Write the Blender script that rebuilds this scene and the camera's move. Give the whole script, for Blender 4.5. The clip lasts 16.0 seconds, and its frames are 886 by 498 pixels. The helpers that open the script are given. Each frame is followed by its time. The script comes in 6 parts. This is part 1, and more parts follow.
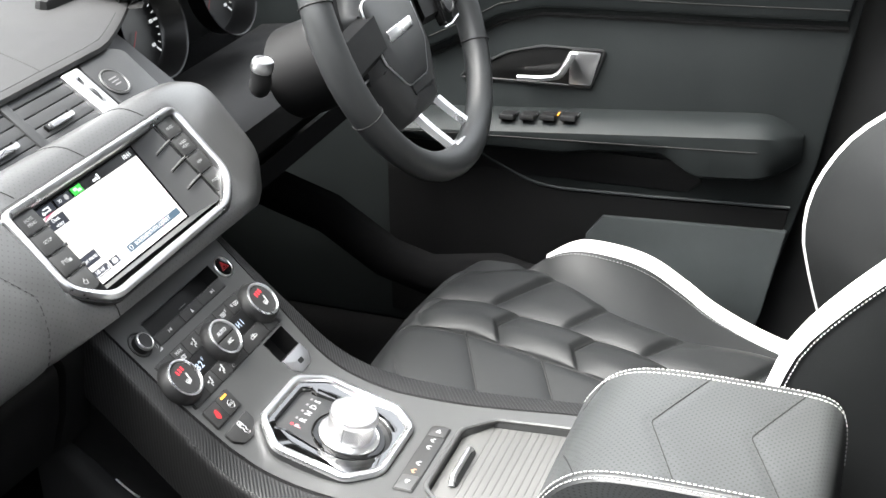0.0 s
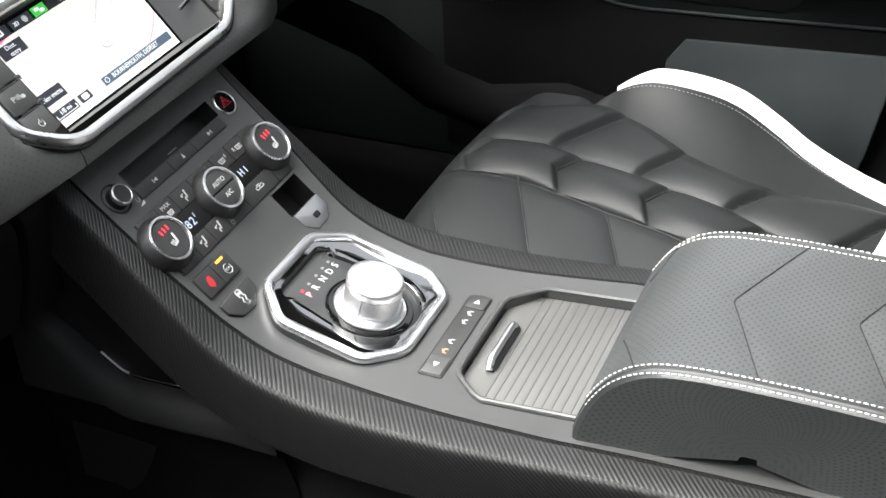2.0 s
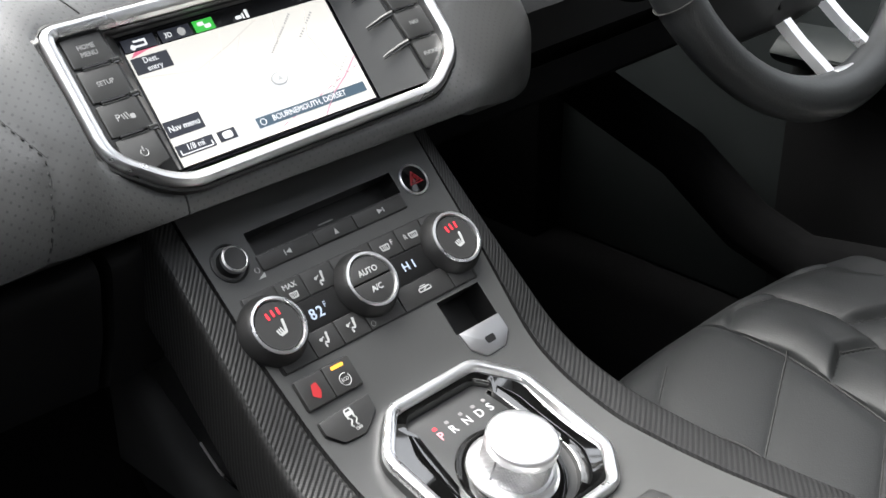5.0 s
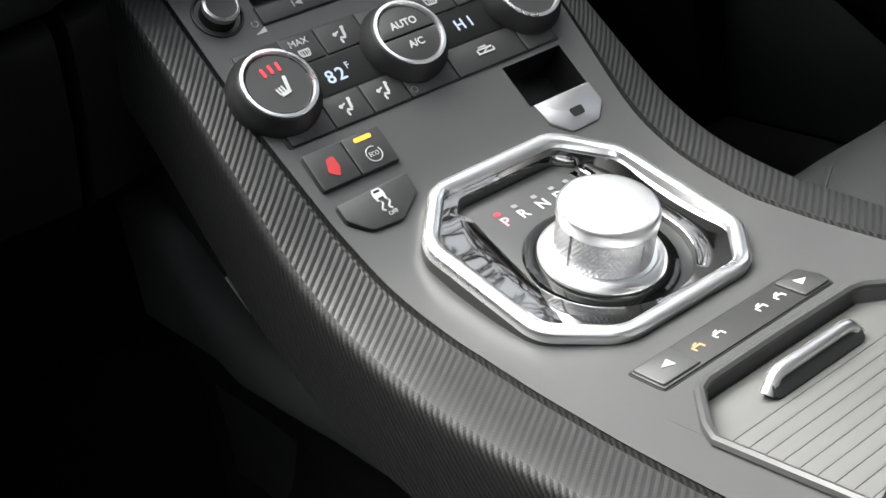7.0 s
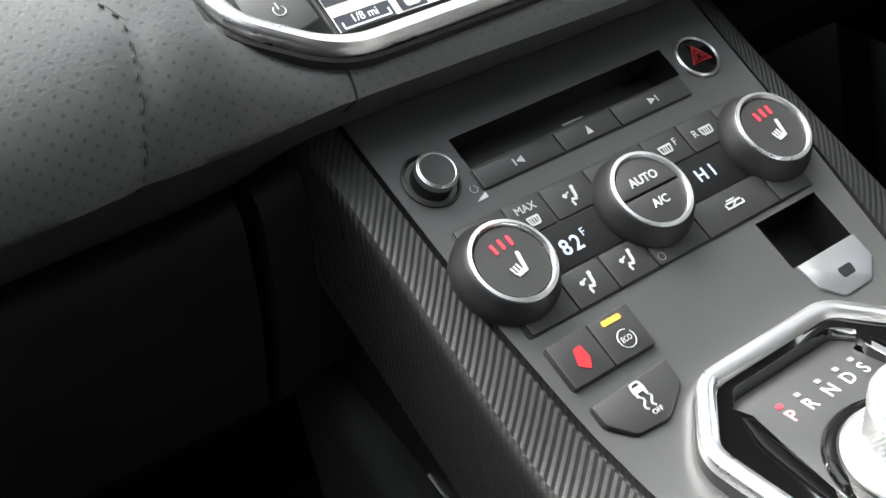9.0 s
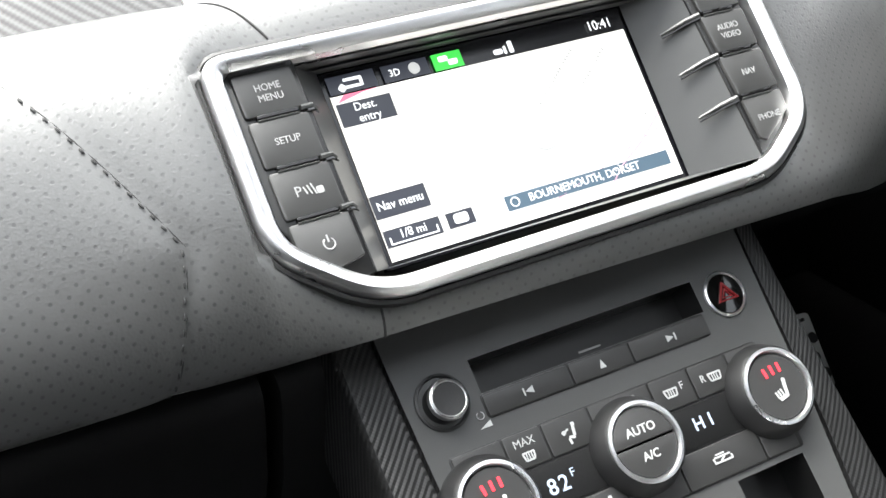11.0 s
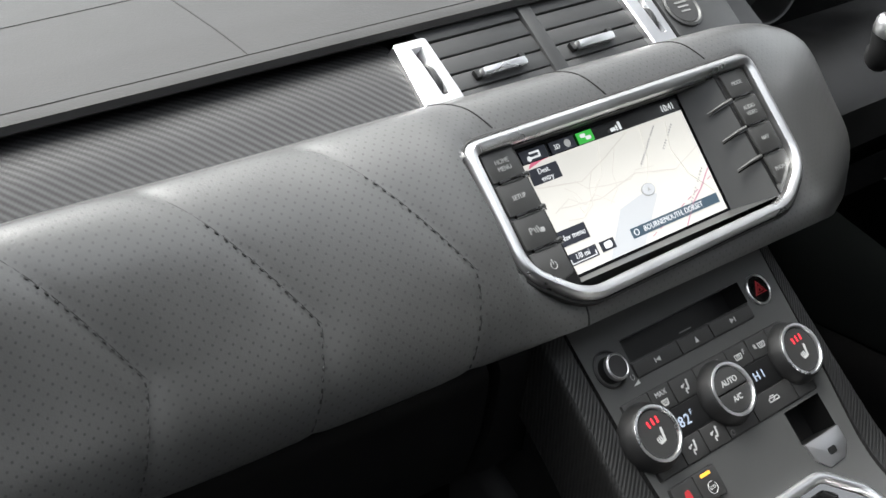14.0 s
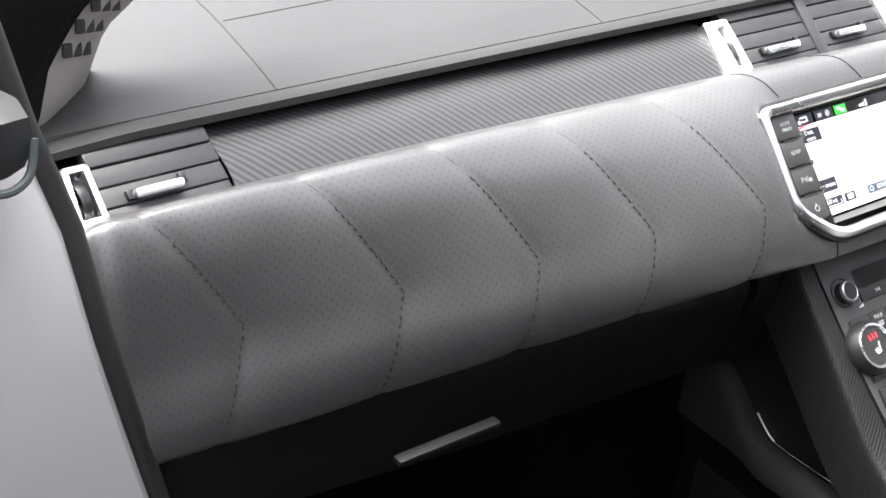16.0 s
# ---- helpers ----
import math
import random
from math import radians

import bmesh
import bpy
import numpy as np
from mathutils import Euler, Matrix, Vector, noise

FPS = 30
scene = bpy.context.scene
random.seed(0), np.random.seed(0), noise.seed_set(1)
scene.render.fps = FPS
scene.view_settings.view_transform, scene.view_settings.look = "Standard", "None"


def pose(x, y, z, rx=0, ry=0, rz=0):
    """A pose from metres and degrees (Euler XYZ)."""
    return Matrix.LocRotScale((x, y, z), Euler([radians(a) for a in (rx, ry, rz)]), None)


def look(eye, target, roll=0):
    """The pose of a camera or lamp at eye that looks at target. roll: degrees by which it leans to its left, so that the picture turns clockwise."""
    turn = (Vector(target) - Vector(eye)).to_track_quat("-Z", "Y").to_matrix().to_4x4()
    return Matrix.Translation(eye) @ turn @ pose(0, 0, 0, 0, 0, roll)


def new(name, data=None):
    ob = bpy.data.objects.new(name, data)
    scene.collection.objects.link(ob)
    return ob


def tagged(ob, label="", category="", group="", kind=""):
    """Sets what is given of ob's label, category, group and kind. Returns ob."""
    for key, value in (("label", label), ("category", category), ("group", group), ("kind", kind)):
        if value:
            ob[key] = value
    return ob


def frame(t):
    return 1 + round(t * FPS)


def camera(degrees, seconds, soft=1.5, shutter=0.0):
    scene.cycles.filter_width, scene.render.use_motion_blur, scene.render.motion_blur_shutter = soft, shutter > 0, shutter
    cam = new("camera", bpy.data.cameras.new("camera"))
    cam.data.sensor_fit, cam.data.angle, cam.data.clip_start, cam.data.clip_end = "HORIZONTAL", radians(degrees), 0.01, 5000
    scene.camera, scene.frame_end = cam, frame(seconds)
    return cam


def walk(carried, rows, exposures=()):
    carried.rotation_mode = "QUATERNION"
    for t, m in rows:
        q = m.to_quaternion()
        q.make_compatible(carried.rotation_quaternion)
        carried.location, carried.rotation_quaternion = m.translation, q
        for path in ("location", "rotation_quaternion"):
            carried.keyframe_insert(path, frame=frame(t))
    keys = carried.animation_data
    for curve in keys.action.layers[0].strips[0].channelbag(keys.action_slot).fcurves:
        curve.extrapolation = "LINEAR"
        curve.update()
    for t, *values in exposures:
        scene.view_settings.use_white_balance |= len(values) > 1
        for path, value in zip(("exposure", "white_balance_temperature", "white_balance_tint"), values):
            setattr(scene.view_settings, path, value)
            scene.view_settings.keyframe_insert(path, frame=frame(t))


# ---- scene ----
cam = camera(35.96, 16.0)
PATH = [
    (0, (-0.9683, -0.6182, 0.6024), (-0.1259, -0.3059, 0.1634), -0.98),
    (0.5, (-0.8990, -0.6041, 0.5812), (-0.0863, -0.2520, 0.1169), -2.05),
    (1, (-0.8473, -0.6052, 0.5623), (-0.0582, -0.2679, 0.0488), -2.15),
    (1.5, (-0.8167, -0.5968, 0.5521), (-0.0361, -0.2779, 0.0145), -2.19),
    (2, (-0.7659, -0.5804, 0.5142), (-0.0078, -0.2312, -0.0365), -2.74),
    (2.5, (-0.6846, -0.5855, 0.4841), (0.0469, -0.1845, -0.0673), -1.93),
    (3, (-0.6379, -0.6118, 0.4595), (0.0636, -0.1579, -0.0900), -1.96),
    (3.5, (-0.5929, -0.6219, 0.4475), (0.0834, -0.1138, -0.0857), -0.36),
    (4, (-0.5673, -0.6207, 0.4444), (0.0909, -0.0654, -0.0639), 0.29),
    (4.2, (-0.5584, -0.6138, 0.4410), (0.0954, -0.0453, -0.0584), 0.01),
    (6.3, (-0.4018, -0.5661, 0.2400), (0.1804, 0.1265, -0.1859), -2.49),
    (6.5, (-0.3876, -0.5611, 0.2154), (0.1691, 0.1519, -0.2108), -4.88),
    (7, (-0.3730, -0.5540, 0.1732), (0.1531, 0.1703, -0.2725), -8.44),
    (7.5, (-0.3671, -0.5376, 0.1521), (0.1667, 0.1952, -0.2698), -11.47),
    (8, (-0.3668, -0.4955, 0.1473), (0.1669, 0.2506, -0.2508), -12.69),
    (8.5, (-0.3676, -0.4542, 0.1575), (0.1678, 0.3024, -0.2179), -11.93),
    (9, (-0.3636, -0.4234, 0.1779), (0.1530, 0.3462, -0.1973), -11.55),
    (9.5, (-0.3575, -0.4069, 0.2032), (0.1347, 0.3718, -0.1859), -9.26),
    (10, (-0.3446, -0.4070, 0.2479), (0.1246, 0.3814, -0.1498), -6.37),
    (10.2, (-0.3374, -0.4130, 0.2729), (0.1272, 0.3700, -0.1408), -5.05),
    (12.3, (-0.3124, -0.4148, 0.3638), (0.1351, 0.3224, -0.1426), 1.35),
    (12.5, (-0.3218, -0.4131, 0.3748), (0.1374, 0.3212, -0.1251), 1.82),
    (13, (-0.3922, -0.4312, 0.4109), (0.1086, 0.2962, -0.0582), 1.68),
    (13.5, (-0.5093, -0.4435, 0.4279), (0.0570, 0.2414, -0.0305), 1.51),
    (14, (-0.6542, -0.4560, 0.4560), (-0.0447, 0.1905, -0.0030), 2.13),
    (14.5, (-0.7492, -0.4624, 0.4936), (-0.1537, 0.1891, 0.0235), 4.81),
    (15, (-0.8001, -0.4452, 0.5241), (-0.2142, 0.2049, 0.0403), 4.43),
    (15.5, (-0.8416, -0.4292, 0.5334), (-0.2638, 0.2090, 0.0247), 4.93),
    (16, (-0.9370, -0.5106, 0.5646), (-0.3816, 0.1418, 0.0490), 6.90),
]
EXPOSURES = [(0, 3.5, 6500, 8), (1.5, 3.1, 6500, 8), (4, 2.9, 6500, 9), (6.5, 2.85, 6500, 7), (8, 2.7, 6500, 7), (8.5, 2.9, 6500, 6), (9, 3.3, 6500, 5), (10, 3.85, 6500, 5), (12.4, 2.3, 6500, 10), (13, 1.8, 6500, 4), (13.5, 2.05, 6500, 4), (14.5, 3.1, 6500, 11), (15.5, 3.4, 6500, 12), (16, 3.55, 6500, 12)]
walk(cam, [(t, look(eye, target, roll)) for t, eye, target, roll in PATH], EXPOSURES)


# ---------------------------------------------------------------- world, sun, exposure
world = bpy.data.worlds.new("overcast")
scene.world = world
world.use_nodes = True
wn, wl = world.node_tree.nodes, world.node_tree.links
sky = wn.new("ShaderNodeTexSky")
sky.sky_type, sky.sun_disc = "NISHITA", False
sky.sun_elevation, sky.sun_rotation = radians(65), radians(-26)
sky.air_density, sky.dust_density = 1.0, 4.0
soften = wn.new("ShaderNodeHueSaturation")
soften.inputs["Saturation"].default_value = 0.2
wl.new(sky.outputs[0], soften.inputs["Color"])
wl.new(soften.outputs[0], wn["Background"].inputs[0])
wn["Background"].inputs[1].default_value = 0.10
sun_data = bpy.data.lights.new("sun", "SUN")
sun_data.energy, sun_data.angle, sun_data.color = 1.5, radians(60), (1.0, 0.98, 0.95)
sun = new("sun", sun_data)
sun.matrix_basis = look((0, 0, 5), (0.50, -1.0, 2.5))


# ---------------------------------------------------------------- materials
def nodes_of(name):
    m = bpy.data.materials.new(name)
    m.use_nodes = True
    return m, m.node_tree.nodes, m.node_tree.links, m.node_tree.nodes["Principled BSDF"]


def socket(n, l, node, key, value):
    if isinstance(value, (int, float)):
        node.inputs[key].default_value = value
    elif isinstance(value, tuple):
        node.inputs[key].default_value = value
    else:
        l.new(value, node.inputs[key])


def math_node(n, l, op, a, b=0.0, clamp=False):
    k = n.new("ShaderNodeMath")
    k.operation, k.use_clamp = op, clamp
    socket(n, l, k, 0, a)
    socket(n, l, k, 1, b)
    return k.outputs[0]


def noise_node(n, l, scale, detail=3.0, rough=0.55, coords="Object"):
    c = n.new("ShaderNodeTexCoord")
    k = n.new("ShaderNodeTexNoise")
    k.inputs["Scale"].default_value, k.inputs["Detail"].default_value, k.inputs["Roughness"].default_value = scale, detail, rough
    l.new(c.outputs[coords], k.inputs["Vector"])
    return k.outputs["Fac"]


def ramp(n, l, fac, a, b, lo=0.0, hi=1.0):
    k = n.new("ShaderNodeMapRange")
    socket(n, l, k, 0, fac)
    for i, v in zip((1, 2, 3, 4), (lo, hi, a, b)):
        k.inputs[i].default_value = v
    return k.outputs[0]


def mix_colour(n, l, fac, a, b):
    k = n.new("ShaderNodeMix")
    k.data_type = "RGBA"
    socket(n, l, k, 0, fac)
    for i, v in ((6, a), (7, b)):
        socket(n, l, k, i, v if not isinstance(v, tuple) else (*v, 1.0))
    return k.outputs[2]


def bump_node(n, l, height, strength, distance, after=None):
    k = n.new("ShaderNodeBump")
    k.inputs["Strength"].default_value, k.inputs["Distance"].default_value = strength, distance
    l.new(height, k.inputs["Height"])
    if after is not None:
        l.new(after, k.inputs["Normal"])
    return k.outputs[0]


def plain(name, colour, rough=0.5, metal=0.0, vary=0.15, grain=900.0, bump=0.12, depth=0.0004, coat=0.0, spec=0.5, wear=0.07):
    """A moulded, painted or metal surface with fine grain and faint uneven wear."""
    m, n, l, p = nodes_of(name)
    big, fine = noise_node(n, l, 14.0, 4.0), noise_node(n, l, grain, 2.0)
    dark = tuple(c * (1 - vary) for c in colour)
    light = tuple(min(1.0, c * (1 + vary)) for c in colour)
    l.new(mix_colour(n, l, ramp(n, l, big, 0.0, 1.0, 0.3, 0.7), dark, light), p.inputs["Base Color"])
    l.new(ramp(n, l, big, max(0.02, rough - wear), min(1.0, rough + wear), 0.3, 0.7), p.inputs["Roughness"])
    p.inputs["Metallic"].default_value = metal
    p.inputs["Coat Weight"].default_value = coat
    p.inputs["Specular IOR Level"].default_value = spec
    if bump:
        l.new(bump_node(n, l, fine, bump, depth), p.inputs["Normal"])
    return m


def leather(name, colour, rough=0.42, pitch=0.0, hole=0.17, spec=0.5, coat=0.0):
    """Grained hide; with a pitch it is perforated on a diamond grid of that many metres (UV in metres)."""
    m, n, l, p = nodes_of(name)
    c = n.new("ShaderNodeTexCoord")
    cells = n.new("ShaderNodeTexVoronoi")
    cells.inputs["Scale"].default_value = 750.0
    l.new(c.outputs["Object"], cells.inputs["Vector"])
    big = noise_node(n, l, 9.0, 4.0)
    base = mix_colour(n, l, ramp(n, l, big, 0.0, 1.0, 0.3, 0.7), tuple(v * 0.85 for v in colour), tuple(v * 1.15 for v in colour))
    grain = math_node(n, l, "ADD", cells.outputs["Distance"], math_node(n, l, "MULTIPLY", noise_node(n, l, 260.0, 3.0), 1.2))
    normal = bump_node(n, l, grain, 0.14, 0.0005)
    rough_out = ramp(n, l, big, rough - 0.05, rough + 0.06, 0.3, 0.7)
    if pitch:
        mp = n.new("ShaderNodeMapping")
        mp.inputs["Rotation"].default_value = (0, 0, radians(45))
        mp.inputs["Scale"].default_value = (1 / pitch, 1 / pitch, 1)
        l.new(c.outputs["UV"], mp.inputs["Vector"])
        dots = n.new("ShaderNodeTexVoronoi")
        dots.voronoi_dimensions = "2D"
        dots.inputs["Scale"].default_value, dots.inputs["Randomness"].default_value = 1.0, 0.0
        l.new(mp.outputs[0], dots.inputs["Vector"])
        solid = ramp(n, l, dots.outputs["Distance"], 0.0, 1.0, hole, hole + 0.09)
        base = mix_colour(n, l, solid, tuple(v * 0.4 for v in colour), base)
        normal = bump_node(n, l, solid, 0.12, 0.0005, normal)
    l.new(base, p.inputs["Base Color"])
    l.new(rough_out, p.inputs["Roughness"])
    l.new(normal, p.inputs["Normal"])
    p.inputs["Specular IOR Level"].default_value = spec
    p.inputs["Coat Weight"].default_value, p.inputs["Coat Roughness"].default_value = coat, 0.38
    return m


def carbon(name, pitch, lean=1.0, rough=0.32, low=0.006, high=0.024, relief=0.4):
    """Twill weave on UV in metres: slanted ribs crossed by a finer counter-weave, under a satin lacquer."""
    m, n, l, p = nodes_of(name)
    c = n.new("ShaderNodeTexCoord")
    sep = n.new("ShaderNodeSeparateXYZ")
    l.new(c.outputs["UV"], sep.inputs[0])
    u, v = sep.outputs[0], sep.outputs[1]
    a = math_node(n, l, "DIVIDE", math_node(n, l, "ADD", u, math_node(n, l, "MULTIPLY", v, lean)), pitch)
    b = math_node(n, l, "DIVIDE", math_node(n, l, "SUBTRACT", u, math_node(n, l, "MULTIPLY", v, 1.0 / lean)), pitch * 0.5)
    rib = math_node(n, l, "PINGPONG", a, 0.5)
    knit = math_node(n, l, "PINGPONG", b, 0.5)
    height = math_node(n, l, "ADD", math_node(n, l, "MULTIPLY", rib, 2.0), math_node(n, l, "MULTIPLY", knit, 0.35))
    l.new(mix_colour(n, l, ramp(n, l, height, 0.0, 1.0, 0.25, 0.95), (low, low, low * 1.05), (high, high, high * 1.02)), p.inputs["Base Color"])
    l.new(ramp(n, l, height, rough + 0.2, rough, 0.2, 1.0), p.inputs["Roughness"])
    l.new(bump_node(n, l, height, relief, 0.0007), p.inputs["Normal"])
    p.inputs["Specular IOR Level"].default_value = 0.35
    p.inputs["Coat Weight"].default_value, p.inputs["Coat Roughness"].default_value = 0.08, 0.4
    return m


def glow(name, colour, strength):
    m, n, l, p = nodes_of(name)
    p.inputs["Base Color"].default_value = (*[c * 0.3 for c in colour], 1)
    p.inputs["Emission Color"].default_value = (*colour, 1)
    p.inputs["Emission Strength"].default_value = strength
    p.inputs["Roughness"].default_value = 0.35
    return m


BLACK_LEATHER = leather("black_leather", (0.021, 0.0224, 0.0231))
PERF_LEATHER = leather("perforated_black_leather", (0.050, 0.0505, 0.0505), 0.40, 0.0050, 0.105, 0.8, 0.45)
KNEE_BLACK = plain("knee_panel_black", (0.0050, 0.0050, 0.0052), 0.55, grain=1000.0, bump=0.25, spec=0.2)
ARM_LEATHER = leather("perforated_armrest_leather", (0.042, 0.0445, 0.045), 0.45, 0.0042, 0.17)
TOP_LEATHER = leather("dash_top_leather", (0.021, 0.021, 0.0212), 0.55, spec=0.4)
SEAT_LEATHER = leather("seat_leather", (0.0122, 0.0130, 0.0134), 0.52, spec=0.30)
WHITE_LEATHER = leather("white_leather", (0.78, 0.77, 0.75), 0.45)
SATIN = plain("satin_grey_fascia", (0.045, 0.04575, 0.04575), 0.42, vary=0.06, grain=1600.0, bump=0.06, depth=0.0002)
SOFT_BLACK = plain("soft_black_plastic", (0.009, 0.009, 0.0095), 0.5, grain=1100.0, bump=0.2)
DARK_PLASTIC = plain("dark_moulded_plastic", (0.0245, 0.0252, 0.0259), 0.45, grain=1100.0, bump=0.2)
DOOR_SOFT = plain("door_soft_trim", (0.0148, 0.0178, 0.0182), 0.6, grain=900.0, bump=0.3, spec=0.3)
DOOR_GREY = plain("door_pocket_grey", (0.043, 0.050, 0.051), 0.6, grain=700.0, bump=0.3)
KEYCAP = plain("satin_grey_keys", (0.034, 0.034, 0.0335), 0.42, vary=0.05, bump=0.08)
BUTTON = plain("button_rubberised", (0.0224, 0.0224, 0.0224), 0.45, vary=0.05, bump=0.08)
PIANO = plain("piano_black", (0.004, 0.004, 0.004), 0.04, vary=0.05, bump=0.0, wear=0.01)
LACQUER = plain("lacquered_black", (0.003, 0.003, 0.003), 0.03, vary=0.05, bump=0.0, coat=1.0, spec=0.8, wear=0.01)
COLUMN = plain("column_black", (0.005, 0.005, 0.0053), 0.6, grain=1000.0, bump=0.2, spec=0.22)
HAZARD_RED = glow("hazard_red", (0.5, 0.03, 0.04), 0.014)
RECESS = plain("recess_black", (0.006, 0.006, 0.006), 0.35, vary=0.1, bump=0.05)
CHROME = plain("satin_chrome", (0.82, 0.82, 0.83), 0.30, 1.0, vary=0.02, bump=0.0)
BRIGHT = plain("polished_chrome", (0.88, 0.88, 0.89), 0.10, 1.0, vary=0.02, bump=0.0)
NICKEL = plain("satin_nickel", (0.74, 0.74, 0.745), 0.30, 1.0, vary=0.03, bump=0.0)
ALLOY = plain("brushed_aluminium", (0.78, 0.78, 0.79), 0.34, 1.0, vary=0.04, grain=2200.0, bump=0.1, depth=0.0001)
# darker than carpet is: shade of footwells and undersides is in the colour
SHADE_BLACK = plain("shade_black_carpet", (0.0042, 0.0042, 0.0045), 0.95, vary=0.3, grain=1500.0, bump=0.9, depth=0.002, spec=0.1)
TUNNEL = plain("pocket_grey_plastic", (0.014, 0.0143, 0.0146), 0.7, vary=0.12, grain=1300.0, bump=0.25, spec=0.25)
LINER = plain("dark_headliner", (0.035, 0.035, 0.035), 0.9, vary=0.06, grain=600.0, bump=0.3)
PILLAR = plain("pale_pillar_plastic", (0.21, 0.19, 0.18), 0.55, vary=0.05, bump=0.2)
PAINT = plain("grey_body_paint", (0.34, 0.333, 0.333), 0.38, vary=0.0, bump=0.0, coat=0.3, wear=0.0)
RUBBER = plain("rubber_seal", (0.010, 0.010, 0.010), 0.6)
THREAD = plain("white_thread", (0.74, 0.73, 0.70), 0.7, vary=0.1, bump=0.3)
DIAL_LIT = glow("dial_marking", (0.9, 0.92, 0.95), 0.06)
DARK_THREAD = plain("dark_thread", (0.022, 0.022, 0.022), 0.7)
SOFT_SEAM = plain("black_seam_thread", (0.020, 0.020, 0.0205), 0.7, bump=0.0)
SEAM = plain("seam_shadow_line", (0.010, 0.010, 0.010), 0.8, bump=0.0)
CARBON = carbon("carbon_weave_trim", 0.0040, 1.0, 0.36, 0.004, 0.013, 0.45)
# same weave as the trim's top, with the flank's shade in its colour
CARBON_SHADED = carbon("carbon_weave_shaded", 0.0040, 1.0, 0.50, 0.002, 0.007, 0.45)
GRIP = plain("knurled_alloy", (0.52, 0.52, 0.53), 0.38, 1.0, vary=0.05, grain=2200.0, bump=0.1, depth=0.0001)
CARBON_DASH = carbon("carbon_weave_strip", 0.0062, 0.83, 0.40, 0.020, 0.054, 0.30)
TAMBOUR = plain("brushed_tambour", (0.066, 0.066, 0.064), 0.55, 0.0, vary=0.08, grain=1500.0, bump=0.15, depth=0.0002)
INK = plain("pale_print", (0.40, 0.41, 0.41), 0.5, vary=0.03, bump=0.0)
GREY_INK = plain("grey_print", (0.26, 0.265, 0.265), 0.5, vary=0.03, bump=0.0)
DIM_INK = plain("dim_print", (0.16, 0.16, 0.16), 0.5, vary=0.03, bump=0.0)
RED_INK = glow("red_symbol", (0.8, 0.05, 0.06), 0.035)
RED_LIT = glow("red_lamp", (1.0, 0.04, 0.06), 0.247)
PALE_RED = glow("pale_red_print", (1.0, 0.42, 0.46), 0.16)
PALE_AMBER = glow("pale_amber_print", (1.0, 0.55, 0.30), 0.10)
AMBER = glow("amber_lamp", (1.0, 0.42, 0.05), 0.269)
LACQUER.node_tree.nodes["Principled BSDF"].inputs["Coat IOR"].default_value = 1.9
LCD = glow("lcd_white", (0.66, 0.78, 1.0), 0.085)
SCREEN_BLACK = plain("screen_black", (0.006, 0.006, 0.008), 0.2, vary=0.05, bump=0.0)
SCREEN_BLUE = glow("screen_blue_grey", (0.10, 0.16, 0.22), 0.0673)
SCREEN_DARK = glow("screen_dark_panel", (0.045, 0.05, 0.07), 0.0561)
SCREEN_GREEN = glow("screen_green", (0.06, 0.62, 0.08), 0.112)
MAP_PALE = glow("map_pale", (1.0, 0.965, 0.91), 0.108)
MAP_BLUE = glow("map_blue_grey", (0.78, 0.80, 0.84), 0.106)
MAP_ROAD = glow("map_road", (0.92, 0.87, 0.82), 0.104)
MAP_TEXT = glow("map_print", (0.60, 0.60, 0.62), 0.06)
MAP_LINE = glow("map_line", (0.60, 0.60, 0.60), 0.090)
MAP_PINK = glow("map_pink_line", (0.72, 0.40, 0.50), 0.112)
SCREEN_WHITE = glow("screen_white", (0.9, 0.92, 0.95), 0.135)
SCREEN_RED = glow("screen_red", (0.85, 0.18, 0.30), 0.112)
ASPHALT = plain("asphalt", (0.030, 0.030, 0.031), 0.9, grain=80.0, bump=0.5)
BARK = plain("bark", (0.09, 0.075, 0.06), 0.9, grain=60.0, bump=0.6)


# ---------------------------------------------------------------- building helpers
def thing(name, at, label, category, group="", kind=""):
    ob = new(name)
    ob.empty_display_size = 0.05
    ob.location = at
    return tagged(ob, label, category, group, kind)


def finish(bm, name, material, uv=None):
    me = bpy.data.meshes.new(name)
    bmesh.ops.recalc_face_normals(bm, faces=bm.faces)
    bm.to_mesh(me)
    bm.free()
    me.materials.append(material)
    me.polygons.foreach_set("use_smooth", [True] * len(me.polygons))
    me.set_sharp_from_angle(angle=radians(38))
    return me


def part(name, bm, material, parent, label=""):
    """One mesh object under a thing or a part; the bmesh is in world coordinates."""
    ob = new(name, finish(bm, name, material))
    ob.parent = parent
    ob.matrix_parent_inverse = Matrix.Translation(-parent.location)
    return tagged(ob, label)


def structure(name, bm, material, label, category):
    return tagged(new(name, finish(bm, name, material)), label, category, kind="structure")


def loft(rows, close=False, uv=None, bm=None):
    """Quads between rows of points; uv(i, j) gives metres."""
    bm = bm or bmesh.new()
    layer = bm.loops.layers.uv.verify()
    grid = [[bm.verts.new(p) for p in row] for row in rows]
    count = len(grid[0])
    for i in range(len(grid) - 1):
        for j in range(count if close else count - 1):
            k = (j + 1) % count
            f = bm.faces.new((grid[i][j], grid[i][k], grid[i + 1][k], grid[i + 1][j]))
            if uv:
                for lo, (a, b) in zip(f.loops, ((i, j), (i, j + 1), (i + 1, j + 1), (i + 1, j))):
                    lo[layer].uv = uv(a, b)
    return bm


